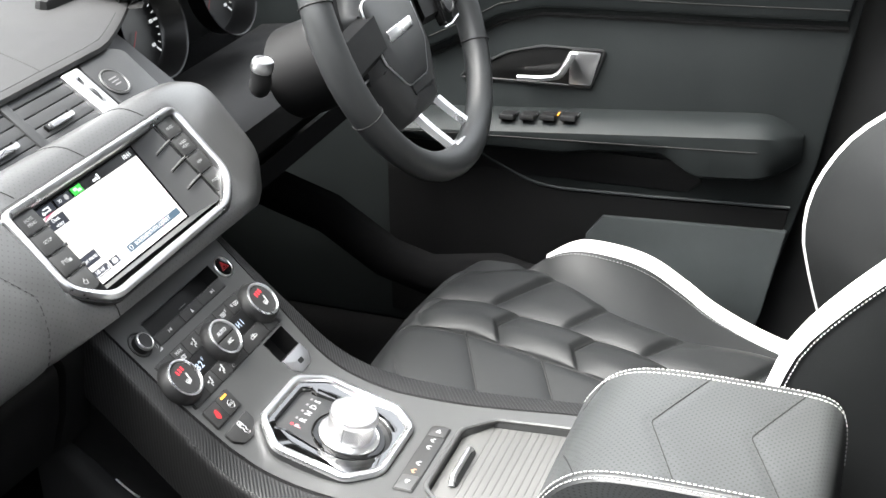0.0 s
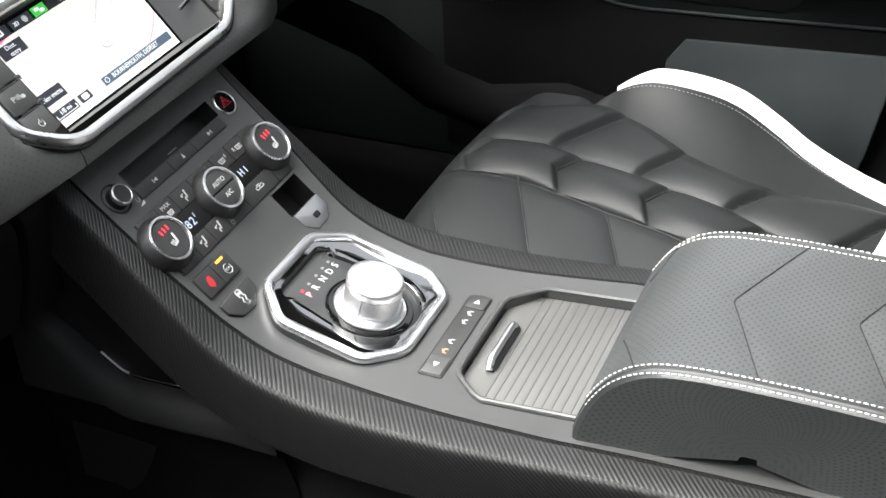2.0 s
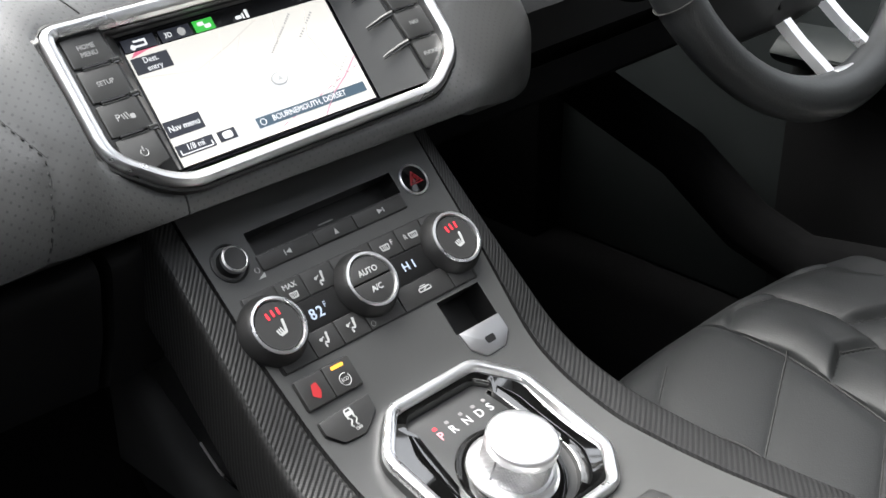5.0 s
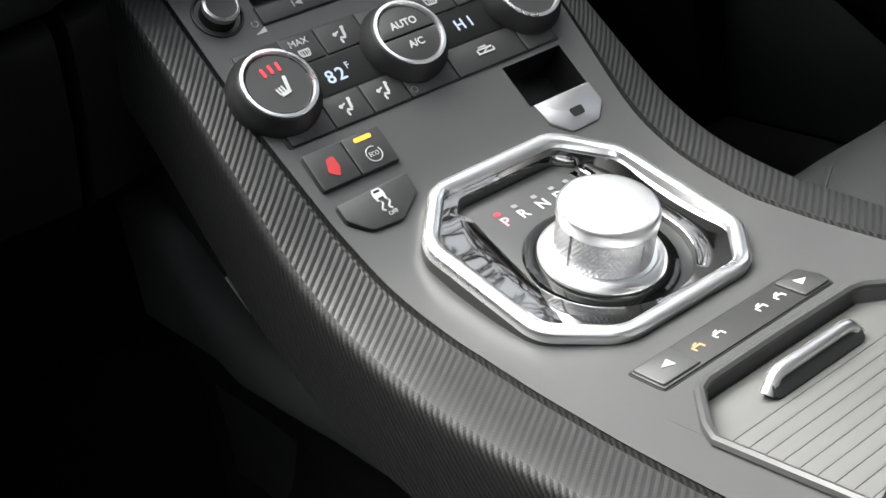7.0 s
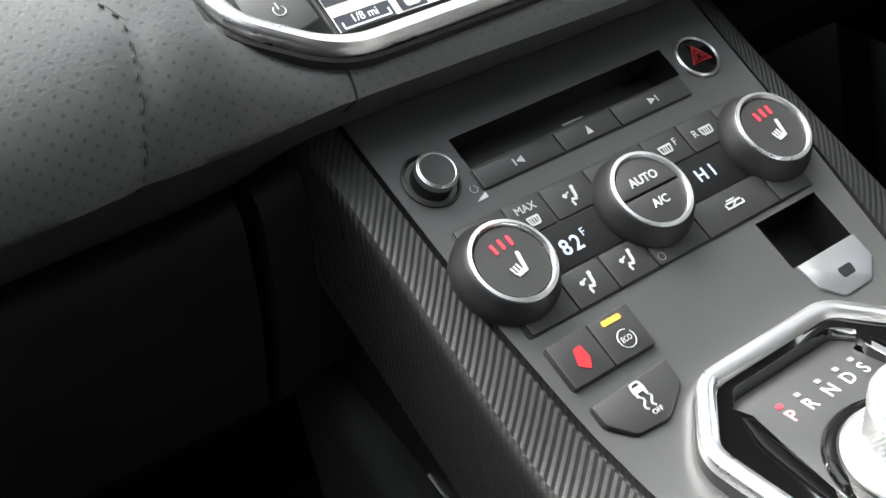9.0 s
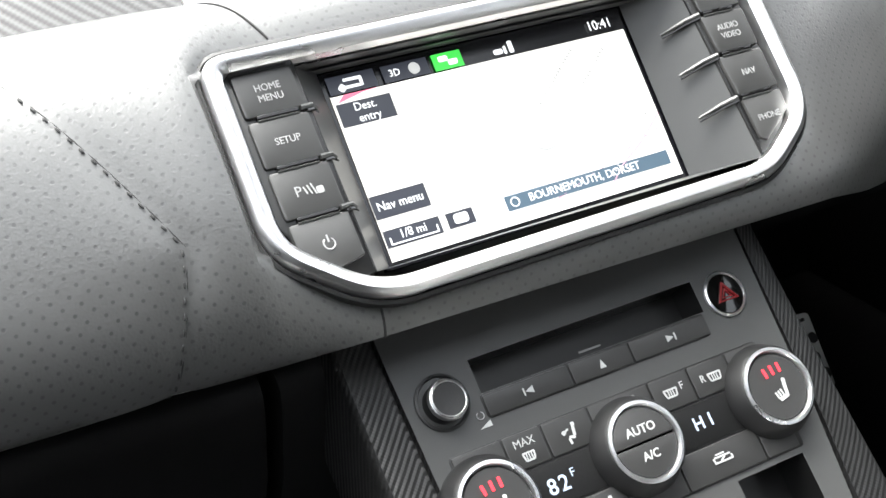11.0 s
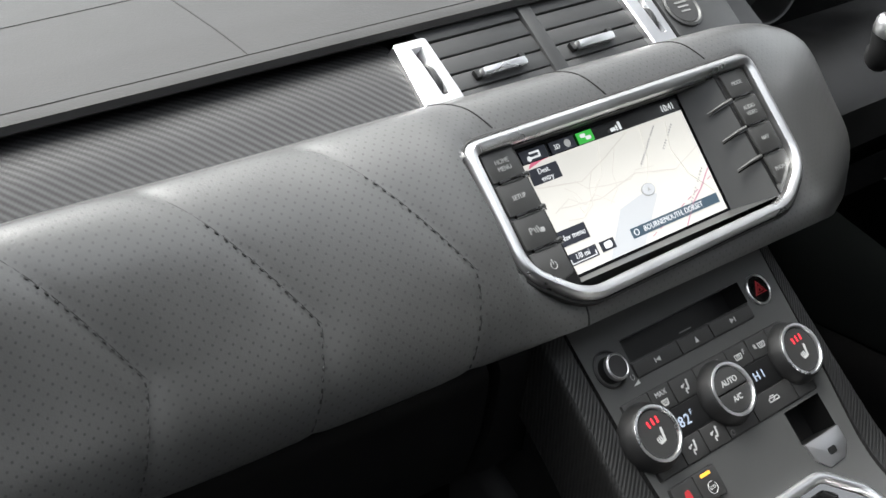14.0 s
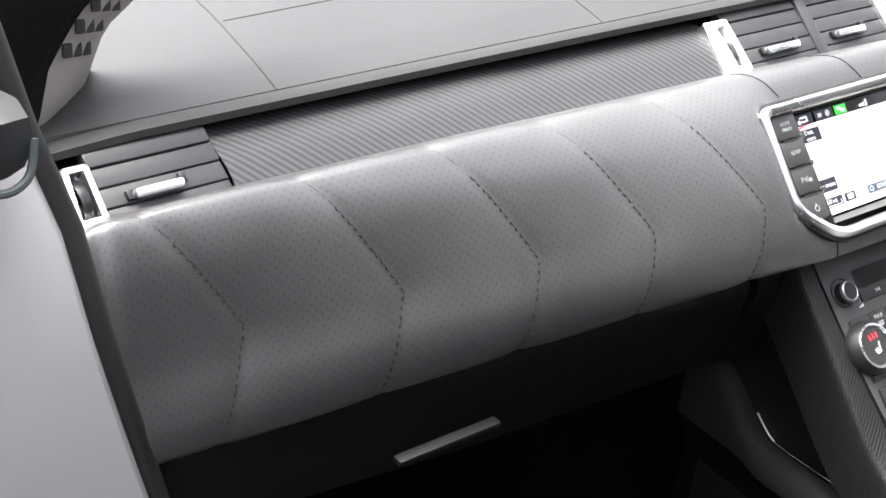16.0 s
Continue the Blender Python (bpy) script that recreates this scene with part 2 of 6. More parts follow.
def offset(poly, d):
    """The outline moved inwards by d (counter-clockwise outlines)."""
    out, n = [], len(poly)
    for i in range(n):
        p, a, b = Vector(poly[i]), Vector(poly[i - 1]), Vector(poly[(i + 1) % n])
        e, f = (p - a).normalized(), (b - p).normalized()
        n1, n2 = Vector((-e.y, e.x)), Vector((-f.y, f.x))
        m = n1 + n2
        m = m / max(0.35, m.length_squared / 2)
        out.append(tuple(p + m * d))
    return out


def fillet(pts, r, n=4):
    """Corners rounded; r is one radius or one for each corner."""
    out = []
    for i, p in enumerate(pts):
        rad = r[i] if isinstance(r, (list, tuple)) else r
        p, a, b = Vector(p), Vector(pts[i - 1]), Vector(pts[(i + 1) % len(pts)])
        u, v = (a - p), (b - p)
        ang = u.angle(v)
        t = min(rad / math.tan(ang / 2), u.length * 0.49, v.length * 0.49)
        s, e = p + u.normalized() * t, p + v.normalized() * t
        for k in range(n + 1):
            w = k / n
            out.append(tuple((1 - w) ** 2 * s + 2 * w * (1 - w) * p + w * w * e))
    return out


def rrect(w, h, r, n=4):
    return fillet([(-w / 2, -h / 2), (w / 2, -h / 2), (w / 2, h / 2), (-w / 2, h / 2)], r, n)


def circle(r, n=32, cx=0.0, cy=0.0):
    return [(cx + r * math.cos(2 * math.pi * k / n), cy + r * math.sin(2 * math.pi * k / n)) for k in range(n)]


def rim(poly, section, m=None, cap=True, floor=False, bm=None):
    """Loops of an outline at (inset, height), joined; cap closes the last, floor the first."""
    bm = bm or bmesh.new()
    loops = [[bm.verts.new((*q, h)) for q in offset(poly, d)] for d, h in section]
    n = len(poly)
    made = [v for lo in loops for v in lo]
    for a, b in zip(loops, loops[1:]):
        for j in range(n):
            bm.faces.new((a[j], a[(j + 1) % n], b[(j + 1) % n], b[j]))
    if cap:
        bm.faces.new(loops[-1])
    if floor:
        bm.faces.new(loops[0][::-1])
    if m is not None:
        bmesh.ops.transform(bm, matrix=m, verts=made)
    return bm


def slab(poly, h0, h1, bev, m=None, bm=None):
    return rim(poly, [(0, h0), (0, h1 - bev), (bev * 0.3, h1 - bev * 0.3), (bev, h1)], m, bm=bm)


def lathe(profile, n=40, m=None, bm=None, cap=True):
    bm = bm or bmesh.new()
    loops = [[bm.verts.new((r * math.cos(2 * math.pi * k / n), r * math.sin(2 * math.pi * k / n), h)) for k in range(n)] for r, h in profile]
    made = [v for lo in loops for v in lo]
    for a, b in zip(loops, loops[1:]):
        for j in range(n):
            bm.faces.new((a[j], a[(j + 1) % n], b[(j + 1) % n], b[j]))
    if cap:
        bm.faces.new(loops[-1])
    if m is not None:
        bmesh.ops.transform(bm, matrix=m, verts=made)
    return bm


def tube(path, r, n=8, close=False, bm=None, flat=1.0):
    """A round bar along points; r may be a list; flat squeezes it across."""
    bm = bm or bmesh.new()
    pts = [Vector(p) for p in path]
    rows, side = [], None
    for i, p in enumerate(pts):
        a = pts[i - 1] if i or close else p
        b = pts[(i + 1) % len(pts)] if i < len(pts) - 1 or close else p
        t = (b - a).normalized()
        if side is None:
            side = t.orthogonal().normalized()
        side = (side - t * side.dot(t)).normalized()
        up = t.cross(side)
        rad = r[i] if isinstance(r, (list, tuple)) else r
        rows.append([p + rad * (math.cos(2 * math.pi * k / n) * side + flat * math.sin(2 * math.pi * k / n) * up) for k in range(n)])
    if close:
        rows.append(rows[0])
    loft(rows, True, bm=bm)
    if not close:
        bmesh.ops.holes_fill(bm, edges=[e for e in bm.edges if e.is_boundary], sides=n)
    else:
        bmesh.ops.remove_doubles(bm, verts=bm.verts, dist=1e-7)
    return bm


def box(w, d, h, bev=0.0, m=None, bm=None):
    """A block centred on its base's middle, with bevelled edges."""
    b = bmesh.new()
    bmesh.ops.create_cube(b, size=1.0, matrix=Matrix.Translation((0, 0, h / 2)) @ Matrix.Diagonal((w, d, h, 1)))
    if bev:
        bmesh.ops.bevel(b, geom=b.edges[:], offset=bev, segments=2, profile=0.6, affect="EDGES")
    if m is not None:
        bmesh.ops.transform(b, matrix=m, verts=b.verts)
    if bm is None:
        return b
    me = bpy.data.meshes.new("tmp")
    b.to_mesh(me)
    b.free()
    bm.from_mesh(me)
    bpy.data.meshes.remove(me)
    return bm


def bars(items, m, h=0.0003):
    """Thin raised strokes (x, y, length, thickness, turn) on a surface frame."""
    bm = bmesh.new()
    for x, y, w, t, turn in items:
        q = m @ Matrix.Translation((x, y, 0)) @ Matrix.Rotation(radians(turn), 4, "Z")
        rim(rrect(w, t, min(w, t) * 0.3, 2), [(0, 0), (0, h)], q, bm=bm)
    return bm


def lettering(words, size, m, thin=0.0, squeeze=1.0):
    """Raised lettering in the built-in font, centred on a surface frame."""
    cu = bpy.data.curves.new("words", "FONT")
    cu.body, cu.size, cu.align_x, cu.align_y, cu.extrude, cu.offset = words, size, "CENTER", "CENTER", 0.00012, thin
    cu.resolution_u = 3
    ob = bpy.data.objects.new("words", cu)
    me = bpy.data.meshes.new_from_object(ob)
    bm = bmesh.new()
    bm.from_mesh(me)
    bmesh.ops.transform(bm, matrix=m @ Matrix.Diagonal((squeeze, 1, 1, 1)), verts=bm.verts)
    bpy.data.objects.remove(ob)
    bpy.data.meshes.remove(me)
    bpy.data.curves.remove(cu)
    return bm


def axes(o, ex, ey):
    ex, ey = Vector(ex).normalized(), Vector(ey)
    ez = ex.cross(ey).normalized()
    ey = ez.cross(ex)
    return Matrix((( ex.x, ey.x, ez.x, o[0]), (ex.y, ey.y, ez.y, o[1]), (ex.z, ey.z, ez.z, o[2]), (0, 0, 0, 1)))


def spline(pts, n):
    """n points evenly along a Catmull-Rom curve through pts."""
    pts = [np.array(p, float) for p in pts]
    q = [2 * pts[0] - pts[1], *pts, 2 * pts[-1] - pts[-2]]
    dense = []
    for i in range(1, len(q) - 2):
        for k in range(12):
            t = k / 12
            a, b, c, d = q[i - 1:i + 3]
            dense.append(0.5 * (2 * b + (c - a) * t + (2 * a - 5 * b + 4 * c - d) * t * t + (3 * b - a - 3 * c + d) * t ** 3))
    dense = np.array([*dense, q[-2]])
    run = np.r_[0, np.cumsum(np.linalg.norm(np.diff(dense, axis=0), axis=1))]
    at = np.linspace(0, run[-1], n)
    return np.stack([np.interp(at, run, dense[:, k]) for k in range(dense.shape[1])], 1)


def stitches(path, length=0.0034, gap=0.0016, r=0.0006, bm=None):
    """Short thread stitches laid end to end along points."""
    bm = bm or bmesh.new()
    p = np.array([tuple(v) for v in path], float)
    run = np.r_[0, np.cumsum(np.linalg.norm(np.diff(p, axis=0), axis=1))]
    at = lambda s: Vector([np.interp(s, run, p[:, k]) for k in range(3)])
    s = gap
    while s + length < run[-1]:
        a, b = at(s), at(s + length)
        t = (b - a).normalized()
        u = t.orthogonal().normalized()
        w = t.cross(u)
        tips = [bm.verts.new(a), bm.verts.new(b)]
        ring = [[bm.verts.new(a + (b - a) * f + r * (math.cos(math.pi * k / 2.5) * u + math.sin(math.pi * k / 2.5) * w)) for k in range(5)] for f in (0.22, 0.78)]
        for k in range(5):
            j = (k + 1) % 5
            bm.faces.new((tips[0], ring[0][j], ring[0][k]))
            bm.faces.new((ring[0][k], ring[0][j], ring[1][j], ring[1][k]))
            bm.faces.new((ring[1][k], ring[1][j], tips[1]))
        s += length + gap
    return bm


# ---------------------------------------------------------------- the setting: shell of the cabin and outdoors
def sheet(points, faces):
    bm = bmesh.new()
    vs = [bm.verts.new(p) for p in points]
    for f in faces:
        bm.faces.new([vs[k] for k in f])
    return bm


def block(lo, hi, bev=0.004):
    c = [(a + b) / 2 for a, b in zip(lo, hi)]
    return box(hi[0] - lo[0], hi[1] - lo[1], hi[2] - lo[2], bev, Matrix.Translation((c[0], c[1], lo[2])))


structure("ground", sheet([(-400, -400, -0.78), (400, -400, -0.78), (400, 400, -0.78), (-400, 400, -0.78)], [(0, 1, 2, 3)]), ASPHALT, "grey asphalt ground outside the car", "ground")
structure("floor", block((-0.80, -1.7, -0.49), (0.84, 0.62, -0.45)), SHADE_BLACK, "black carpeted floor of the car", "floor")
structure("wall_front", block((-0.80, 0.56, -0.45), (0.84, 0.62, 0.190)), SHADE_BLACK, "black bulkhead closing the footwells", "bulkhead")
structure("wall_rear", block((-0.80, -1.72, -0.45), (0.86, -1.66, 0.70)), SOFT_BLACK, "dark rear end of the cabin", "wall")
# headliner strips round an added, unseen opening, sized to light console and roll
bm = bmesh.new()
for x0, x1, y0, y1 in ((-0.58, 0.62, -0.035, 0.02), (-0.58, 0.62, -1.70, -0.56), (-0.58, -0.545, -0.56, -0.035), (0.50, 0.62, -0.56, -0.035)):
    box(x1 - x0, y1 - y0, 0.04, 0.0, Matrix.Translation(((x0 + x1) / 2, (y0 + y1) / 2, 0.72)), bm)
structure("ceiling", bm, LINER, "black fabric headliner with an unseen opening added for light", "ceiling")
# added wall, out of view: keeps low sky light off the console's side
structure("side_light_blocker", block((-2.3, -3.5, -0.78), (-2.1, 2.5, 1.45)), ASPHALT, "unseen plain dark wall added to block low side light", "wall")
structure("kick_wall", block((0.74, 0.44, -0.45), (0.84, 0.60, 0.205)), SHADE_BLACK, "black kick panel in the driver's footwell", "kick panel")
structure("sill", block((-0.82, -1.7, -0.47), (-0.74, 0.10, -0.36), 0.015), PAINT, "painted door sill", "sill")
structure("wall_side", block((-0.80, -1.7, -0.45), (-0.74, -0.95, 0.70)), DARK_PLASTIC, "dark rear side trim behind the door opening", "wall")
structure("wall_side_2", block((0.80, -1.7, -0.45), (0.86, -0.60, 0.15)), DARK_PLASTIC, "dark rear side trim behind the driver's door", "wall")
structure("pillar_b", block((0.835, -0.95, -0.45), (0.875, -0.40, 0.72)), DARK_PLASTIC, "dark pillar behind the driver's door", "pillar")
for side, name in ((1, "roof_rail"),):
    structure(name, tube([(side * 0.66, -1.70, 0.70), (side * 0.67, -0.90, 0.71), (side * 0.66, -0.30, 0.71), (side * 0.63, 0.02, 0.70)], 0.055, 12), LINER, "black padded roof rail over the doors", "roof rail")
# backlit shade is put into the pillar's colour, so it reflects black
bm = tube([(0.74, 0.50, 0.20), (0.72, 0.30, 0.42), (0.67, 0.12, 0.60), (0.63, 0.00, 0.71)], [0.05, 0.045, 0.045, 0.05], 12)
structure("pillar_a", bm, LINER, "unseen windscreen pillar trim, darkened as if backlit", "pillar")


def bare_tree(at, height, seed):
    """A leafless tree: tapered trunk with forking limbs and twigs."""
    rnd = random.Random(seed)
    ob = thing("tree", at, "leafless winter tree standing outside the car", "tree", "trees outside")
    trunk, limbs = bmesh.new(), bmesh.new()

    def grow(bm, p, d, length, r, depth):
        q = p + d * length
        mid = (p + q) / 2 + Vector([rnd.uniform(-0.06, 0.06) * length for _ in range(3)])
        tube([p, mid, q], [r, r * 0.85, r * 0.65], 6 if depth < 2 else 4 if depth < 4 else 3, bm=bm)
        if depth < 5:
            for _ in range(3 if depth else 4):
                nd = (d + Vector((rnd.uniform(-1, 1), rnd.uniform(-1, 1), rnd.uniform(-0.25, 0.7))) * 0.75).normalized()
                grow(limbs, p + (q - p) * rnd.uniform(0.55, 1.0), nd, length * rnd.uniform(0.55, 0.78), r * 0.55, depth + 1)

    grow(trunk, Vector(at), Vector((0, 0, 1)), height * 0.3, height * 0.013, 0)
    part("trunk", trunk, BARK, ob)
    part("crown", limbs, BARK, ob)


for k, (tx, ty, th) in enumerate(((4.6, 2.2, 12.0), (3.4, 5.5, 11.0), (6.8, 4.6, 13.0), (1.0, 9.5, 10.0), (5.2, 4.4, 14.0))):
    bare_tree((tx, ty, -0.78), th, 11 + k)


# ---------------------------------------------------------------- centre console
PROFILE = ((0.045, 0.049), (-0.001, 0.003), (-0.067, -0.060), (-0.095, -0.0845), (-0.124, -0.1005), (-0.16, -0.1105), (-0.191, -0.1140), (-0.23, -0.1155), (-0.28, -0.1145), (-0.42, -0.106), (-0.62, -0.101))
_dense = spline(PROFILE, 600)
_run = np.r_[0, np.cumsum(np.linalg.norm(np.diff(_dense, axis=0), axis=1))]


def along(s):
    """Point and tangent of the fascia's profile, s metres down from its top."""
    y, z = np.interp(s, _run, _dense[:, 0]), np.interp(s, _run, _dense[:, 1])
    e = 0.004
    ty = np.interp(s + e, _run, _dense[:, 0]) - np.interp(s - e, _run, _dense[:, 0])
    tz = np.interp(s + e, _run, _dense[:, 1]) - np.interp(s - e, _run, _dense[:, 1])
    k = math.hypot(ty, tz)
    return y, z, ty / k, tz / k


def F(x, s, h=0.0):
    """A frame on the console's fascia: x across, y up the slope, z out of it."""
    y, z, ty, tz = along(s)
    m = axes((x, y, z), (1, 0, 0), (0, -ty, -tz))
    return m @ Matrix.Translation((0, 0, h))


def half_width(s):
    return float(np.interp(s, (0.0, 0.05, 0.13, 0.2, 0.28, 0.34, 0.45, 0.7), (0.099, 0.098, 0.0955, 0.0895, 0.0875, 0.0905, 0.098, 0.100)))


def R(u, v, h=0.0):
    """The selector's frame: u across, v forward, h out of its plate."""
    a = radians(15.5)
    return axes((-0.0035, -0.1545, -0.0945), (1, 0, 0), (0, math.cos(a), math.sin(a))) @ Matrix.Translation((u, v, h))


OCT = fillet([(-0.0385, -0.0630), (0.0385, -0.0630), (0.0640, -0.0370), (0.0640, 0.0370), (0.0375, 0.0635), (-0.0375, 0.0635), (-0.0640, 0.0370), (-0.0640, -0.0370)], 0.021, 6)


def sag(v):
    """How far the ring dips between its ends, following the hollow of the console."""
    return 0.0060 * max(0.0, 1 - (v / 0.0635) ** 2)


def bent_rim(poly, section, out=R):
    """Loops of the ring's outline at (inset, height), dipping with the console."""
    bm = bmesh.new()
    loops = [[bm.verts.new(out(u, v, h - sag(v)).translation) for u, v in offset(poly, d)] for d, h in section]
    for a, b in zip(loops, loops[1:]):
        for j in range(len(poly)):
            bm.faces.new((a[j], a[(j + 1) % len(poly)], b[(j + 1) % len(poly)], b[j]))
    return bm


def in_ring(p, inset):
    """Whether a point lies inside the selector's ring, seen along its axis."""
    q = R(0, 0).inverted() @ Vector(p)
    return all((b[0] - a[0]) * (q.y - a[1]) - (b[1] - a[1]) * (q.x - a[0]) > inset * math.hypot(b[0] - a[0], b[1] - a[1]) for a, b in zip(OCT, [*OCT[1:], OCT[0]]) if a != b)


console = thing("centre_console", (0, -0.15, -0.45), "satin grey centre console with carbon-weave side trims", "console")
HOLES = ((-0.0615, 0.0615, 0.0535, 0.0690, 0.018), (0.0385, 0.0775, 0.1455, 0.1700, 0.022), (-0.0715, 0.0715, 0.3620, 0.520, 0.010))
xs = sorted({*np.linspace(-0.066, 0.066, 45).round(4), *[h[0] for h in HOLES], *[h[1] for h in HOLES], -0.0775})
xs = [x for i, x in enumerate(xs) if i == 0 or x - xs[i - 1] > 0.0012]
ss = sorted({*np.arange(0.0, 0.68, 0.008).round(4), *np.arange(0.176, 0.366, 0.0032).round(4), *[h[2] for h in HOLES], *[h[3] for h in HOLES]})
bm = bmesh.new()
verts = {}


def fascia_vert(i, j):
    """Vertex of the fascia at row i (down) and column j (across)."""
    if (i, j) not in verts:
        s, w = ss[i], half_width(ss[i])
        x = -w if j < 0 else w if j >= len(xs) else xs[j]
        y, z, _, _ = along(s)
        verts[i, j] = bm.verts.new((x, y, z))
    return verts[i, j]


for i in range(len(ss) - 1):
    for j in range(-1, len(xs)):
        sm = (ss[i] + ss[i + 1]) / 2
        if 0 <= j < len(xs) - 1 and any(a < (xs[j] + xs[j + 1]) / 2 < b and c < sm < d for a, b, c, d, _ in HOLES):
            continue
        corners = [fascia_vert(i, j), fascia_vert(i + 1, j + 1)]
        if in_ring((corners[0].co + corners[1].co) / 2, 0.0045):
            continue
        bm.faces.new((fascia_vert(i, j), fascia_vert(i, j + 1), fascia_vert(i + 1, j + 1), fascia_vert(i + 1, j)))
fascia = part("fascia", bm, SATIN, console)
for (a, b, c, d, deep), name, mt in zip(HOLES, ("disc_slot", "key_recess", "tray_well"), (RECESS, RECESS, SATIN)):
    w, h = b - a, d - c
    bm = bmesh.new()
    rows = []
    for hh in (0.0, -deep):
        ring = []
        for s in np.linspace(c, d, 6):
            ring.append(F(a, s, hh).translation)
        for s in np.linspace(d, c, 6):
            ring.append(F(b, s, hh).translation)
        rows.append(ring)
    loft(rows, True, bm=bm)
    bm.verts.ensure_lookup_table()
    low = bm.verts[12:24]
    for k in range(5):
        bm.faces.new((low[k], low[k + 1], low[10 - k], low[11 - k]))
    part(name, bm, mt, fascia)
# chamfered front corners and raised lip of the tray's opening
for side in (-1, 1):
    bm = bmesh.new()
    rim([(side * -0.0715, 0.0), (side * -0.045, 0.0), (side * -0.0715, -0.0235)][::side], [(0, -0.010), (0, 0.0)], F(0, 0.362), bm=bm)
    part("tray_corner", bm, SATIN, fascia)
lip_path = [F(x, s, 0.0012).translation for x, s in ((-0.074, 0.50), (-0.0735, 0.44), (-0.073, 0.390), (-0.068, 0.382), (-0.051, 0.3635), (-0.044, 0.361), (0, 0.3605), (0.044, 0.361), (0.051, 0.3635), (0.068, 0.382), (0.073, 0.390), (0.0735, 0.44), (0.074, 0.50))]
part("tray_lip", tube(lip_path, 0.0024, 8), SATIN, fascia)
SIDE = ((0.0, -0.0006), (0.0008, -0.0030), (0.0022, -0.0030), (0.0030, -0.0004), (0.0120, -0.0007), (0.0190, -0.0012), (0.0208, -0.0018))
FLANK = ((0.0208, -0.0018), (0.0222, -0.0030), (0.0231, -0.0048), (0.0236, -0.0080), (0.0242, -0.0160), (0.0248, -0.034), (0.0252, -0.052))


def trim_edge(s, side):
    """Distance of the trim's outer edge from the console's middle."""
    return float(np.interp(s, (0.04, 0.1, 0.3, 0.5), (0.118 if side < 0 else 0.1115, 0.118 if side < 0 else 0.1140, 0.125, 0.128)))


for side in (-1, 1):
    st = list(np.arange(0.0, 0.68, 0.008))
    trim = None
    # the flank takes the darker copy of the weave, as its shaded side
    for section, mt in ((SIDE, CARBON), (FLANK, CARBON_SHADED)):
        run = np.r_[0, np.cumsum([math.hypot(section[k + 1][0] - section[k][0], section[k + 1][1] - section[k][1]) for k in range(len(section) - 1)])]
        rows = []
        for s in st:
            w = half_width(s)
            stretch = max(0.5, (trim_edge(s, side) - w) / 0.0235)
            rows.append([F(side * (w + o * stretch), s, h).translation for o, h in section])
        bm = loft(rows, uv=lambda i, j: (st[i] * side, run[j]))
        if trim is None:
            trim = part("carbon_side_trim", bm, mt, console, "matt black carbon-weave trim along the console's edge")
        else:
            part("flank", bm, mt, trim, "flank of the trim in the same weave, darkened as shade")
    # lower flank of the console down to the tunnel
    rows = []
    for s in np.arange(0.0, 0.69, 0.03):
        y, z, _, _ = along(s)
        p = F(side * (trim_edge(s, side) - 0.0005), s, -0.050).translation
        rows.append([p, Vector((side * 0.110, p.y + 0.004, p.z - 0.006)), Vector((side * 0.084, p.y + 0.01, min(p.z - 0.02, -0.15))), Vector((side * 0.080, p.y + 0.01, -0.45))])
    part("console_flank", loft(rows), SOFT_BLACK, console, "plain black console flank")
# stowage pocket beside the tunnel: grey moulded lip with a bright wire along its mouth
wire = spline([(-0.0850, 0.0400, -0.1480), (-0.0850, 0.0290, -0.1565), (-0.0855, 0.0150, -0.1630), (-0.0865, -0.0150, -0.1625), (-0.0875, -0.0500, -0.1595)], 22)
mouth = spline([(-0.0860, 0.1100, -0.0900), (-0.0860, 0.0650, -0.1230), (-0.0860, 0.0400, -0.1510), (-0.0865, 0.0150, -0.1655), (-0.0875, -0.0150, -0.1650), (-0.0890, -0.0550, -0.1620), (-0.0900, -0.1300, -0.1560)], 34)
pocket = thing("stowage_pocket", (-0.10, 0.0, -0.45), "grey moulded pocket beside the tunnel with a thin bright rim", "pocket")
part("rim", tube([tuple(p) for p in wire], 0.0010, 6), CHROME, pocket, "thin bright wire rim")
rows = [[(x + 0.006, y, z - 0.012), (x + 0.001, y, z), (x - 0.008, y, z - 0.001), (x - 0.016, y, z - 0.007), (x - 0.020, y, z - 0.018), (x - 0.019, y, min(z - 0.026, -0.186)), (x - 0.010, y, min(z - 0.034, -0.194)), (x + 0.004, y, min(z - 0.06, -0.24)), (x + 0.004, y, -0.45)] for x, y, z in mouth]
part("panel", loft([r[:7] for r in rows]), TUNNEL, pocket)
part("lower_panel", loft([r[6:] for r in rows]), SHADE_BLACK, pocket)

# tray shutter: slats and a bright pull
shutter = thing("tray_shutter", (0, -0.34, -0.132), "ribbed brushed-metal roller shutter over the console tray", "shutter")
first = float(np.interp(0.283, -_dense[::1, 0], _run))
cuts = [0.3630, *np.arange(first, 0.515, 0.0073)]
for s0, s1 in zip(cuts, cuts[1:]):
    part("slat", slab(rrect(0.1410, s1 - s0 - 0.0002, 0.0003, 2), -0.0095, -0.0060, 0.00018, F(0, (s0 + s1) / 2)), TAMBOUR, shutter)
pull = part("pull", slab(fillet([(-0.029, 0.0), (0.029, 0.0), (0.0265, 0.0095), (-0.0265, 0.0095)], 0.004, 3), -0.0016, 0.0016, 0.0005, axes(F(-0.004, 0.3830, -0.0062).translation, (1, 0, 0), F(0, 0.386).to_3x3() @ Vector((0, 0.45, 0.9)))), DARK_PLASTIC, shutter, "dark pull bar with a bright edge")
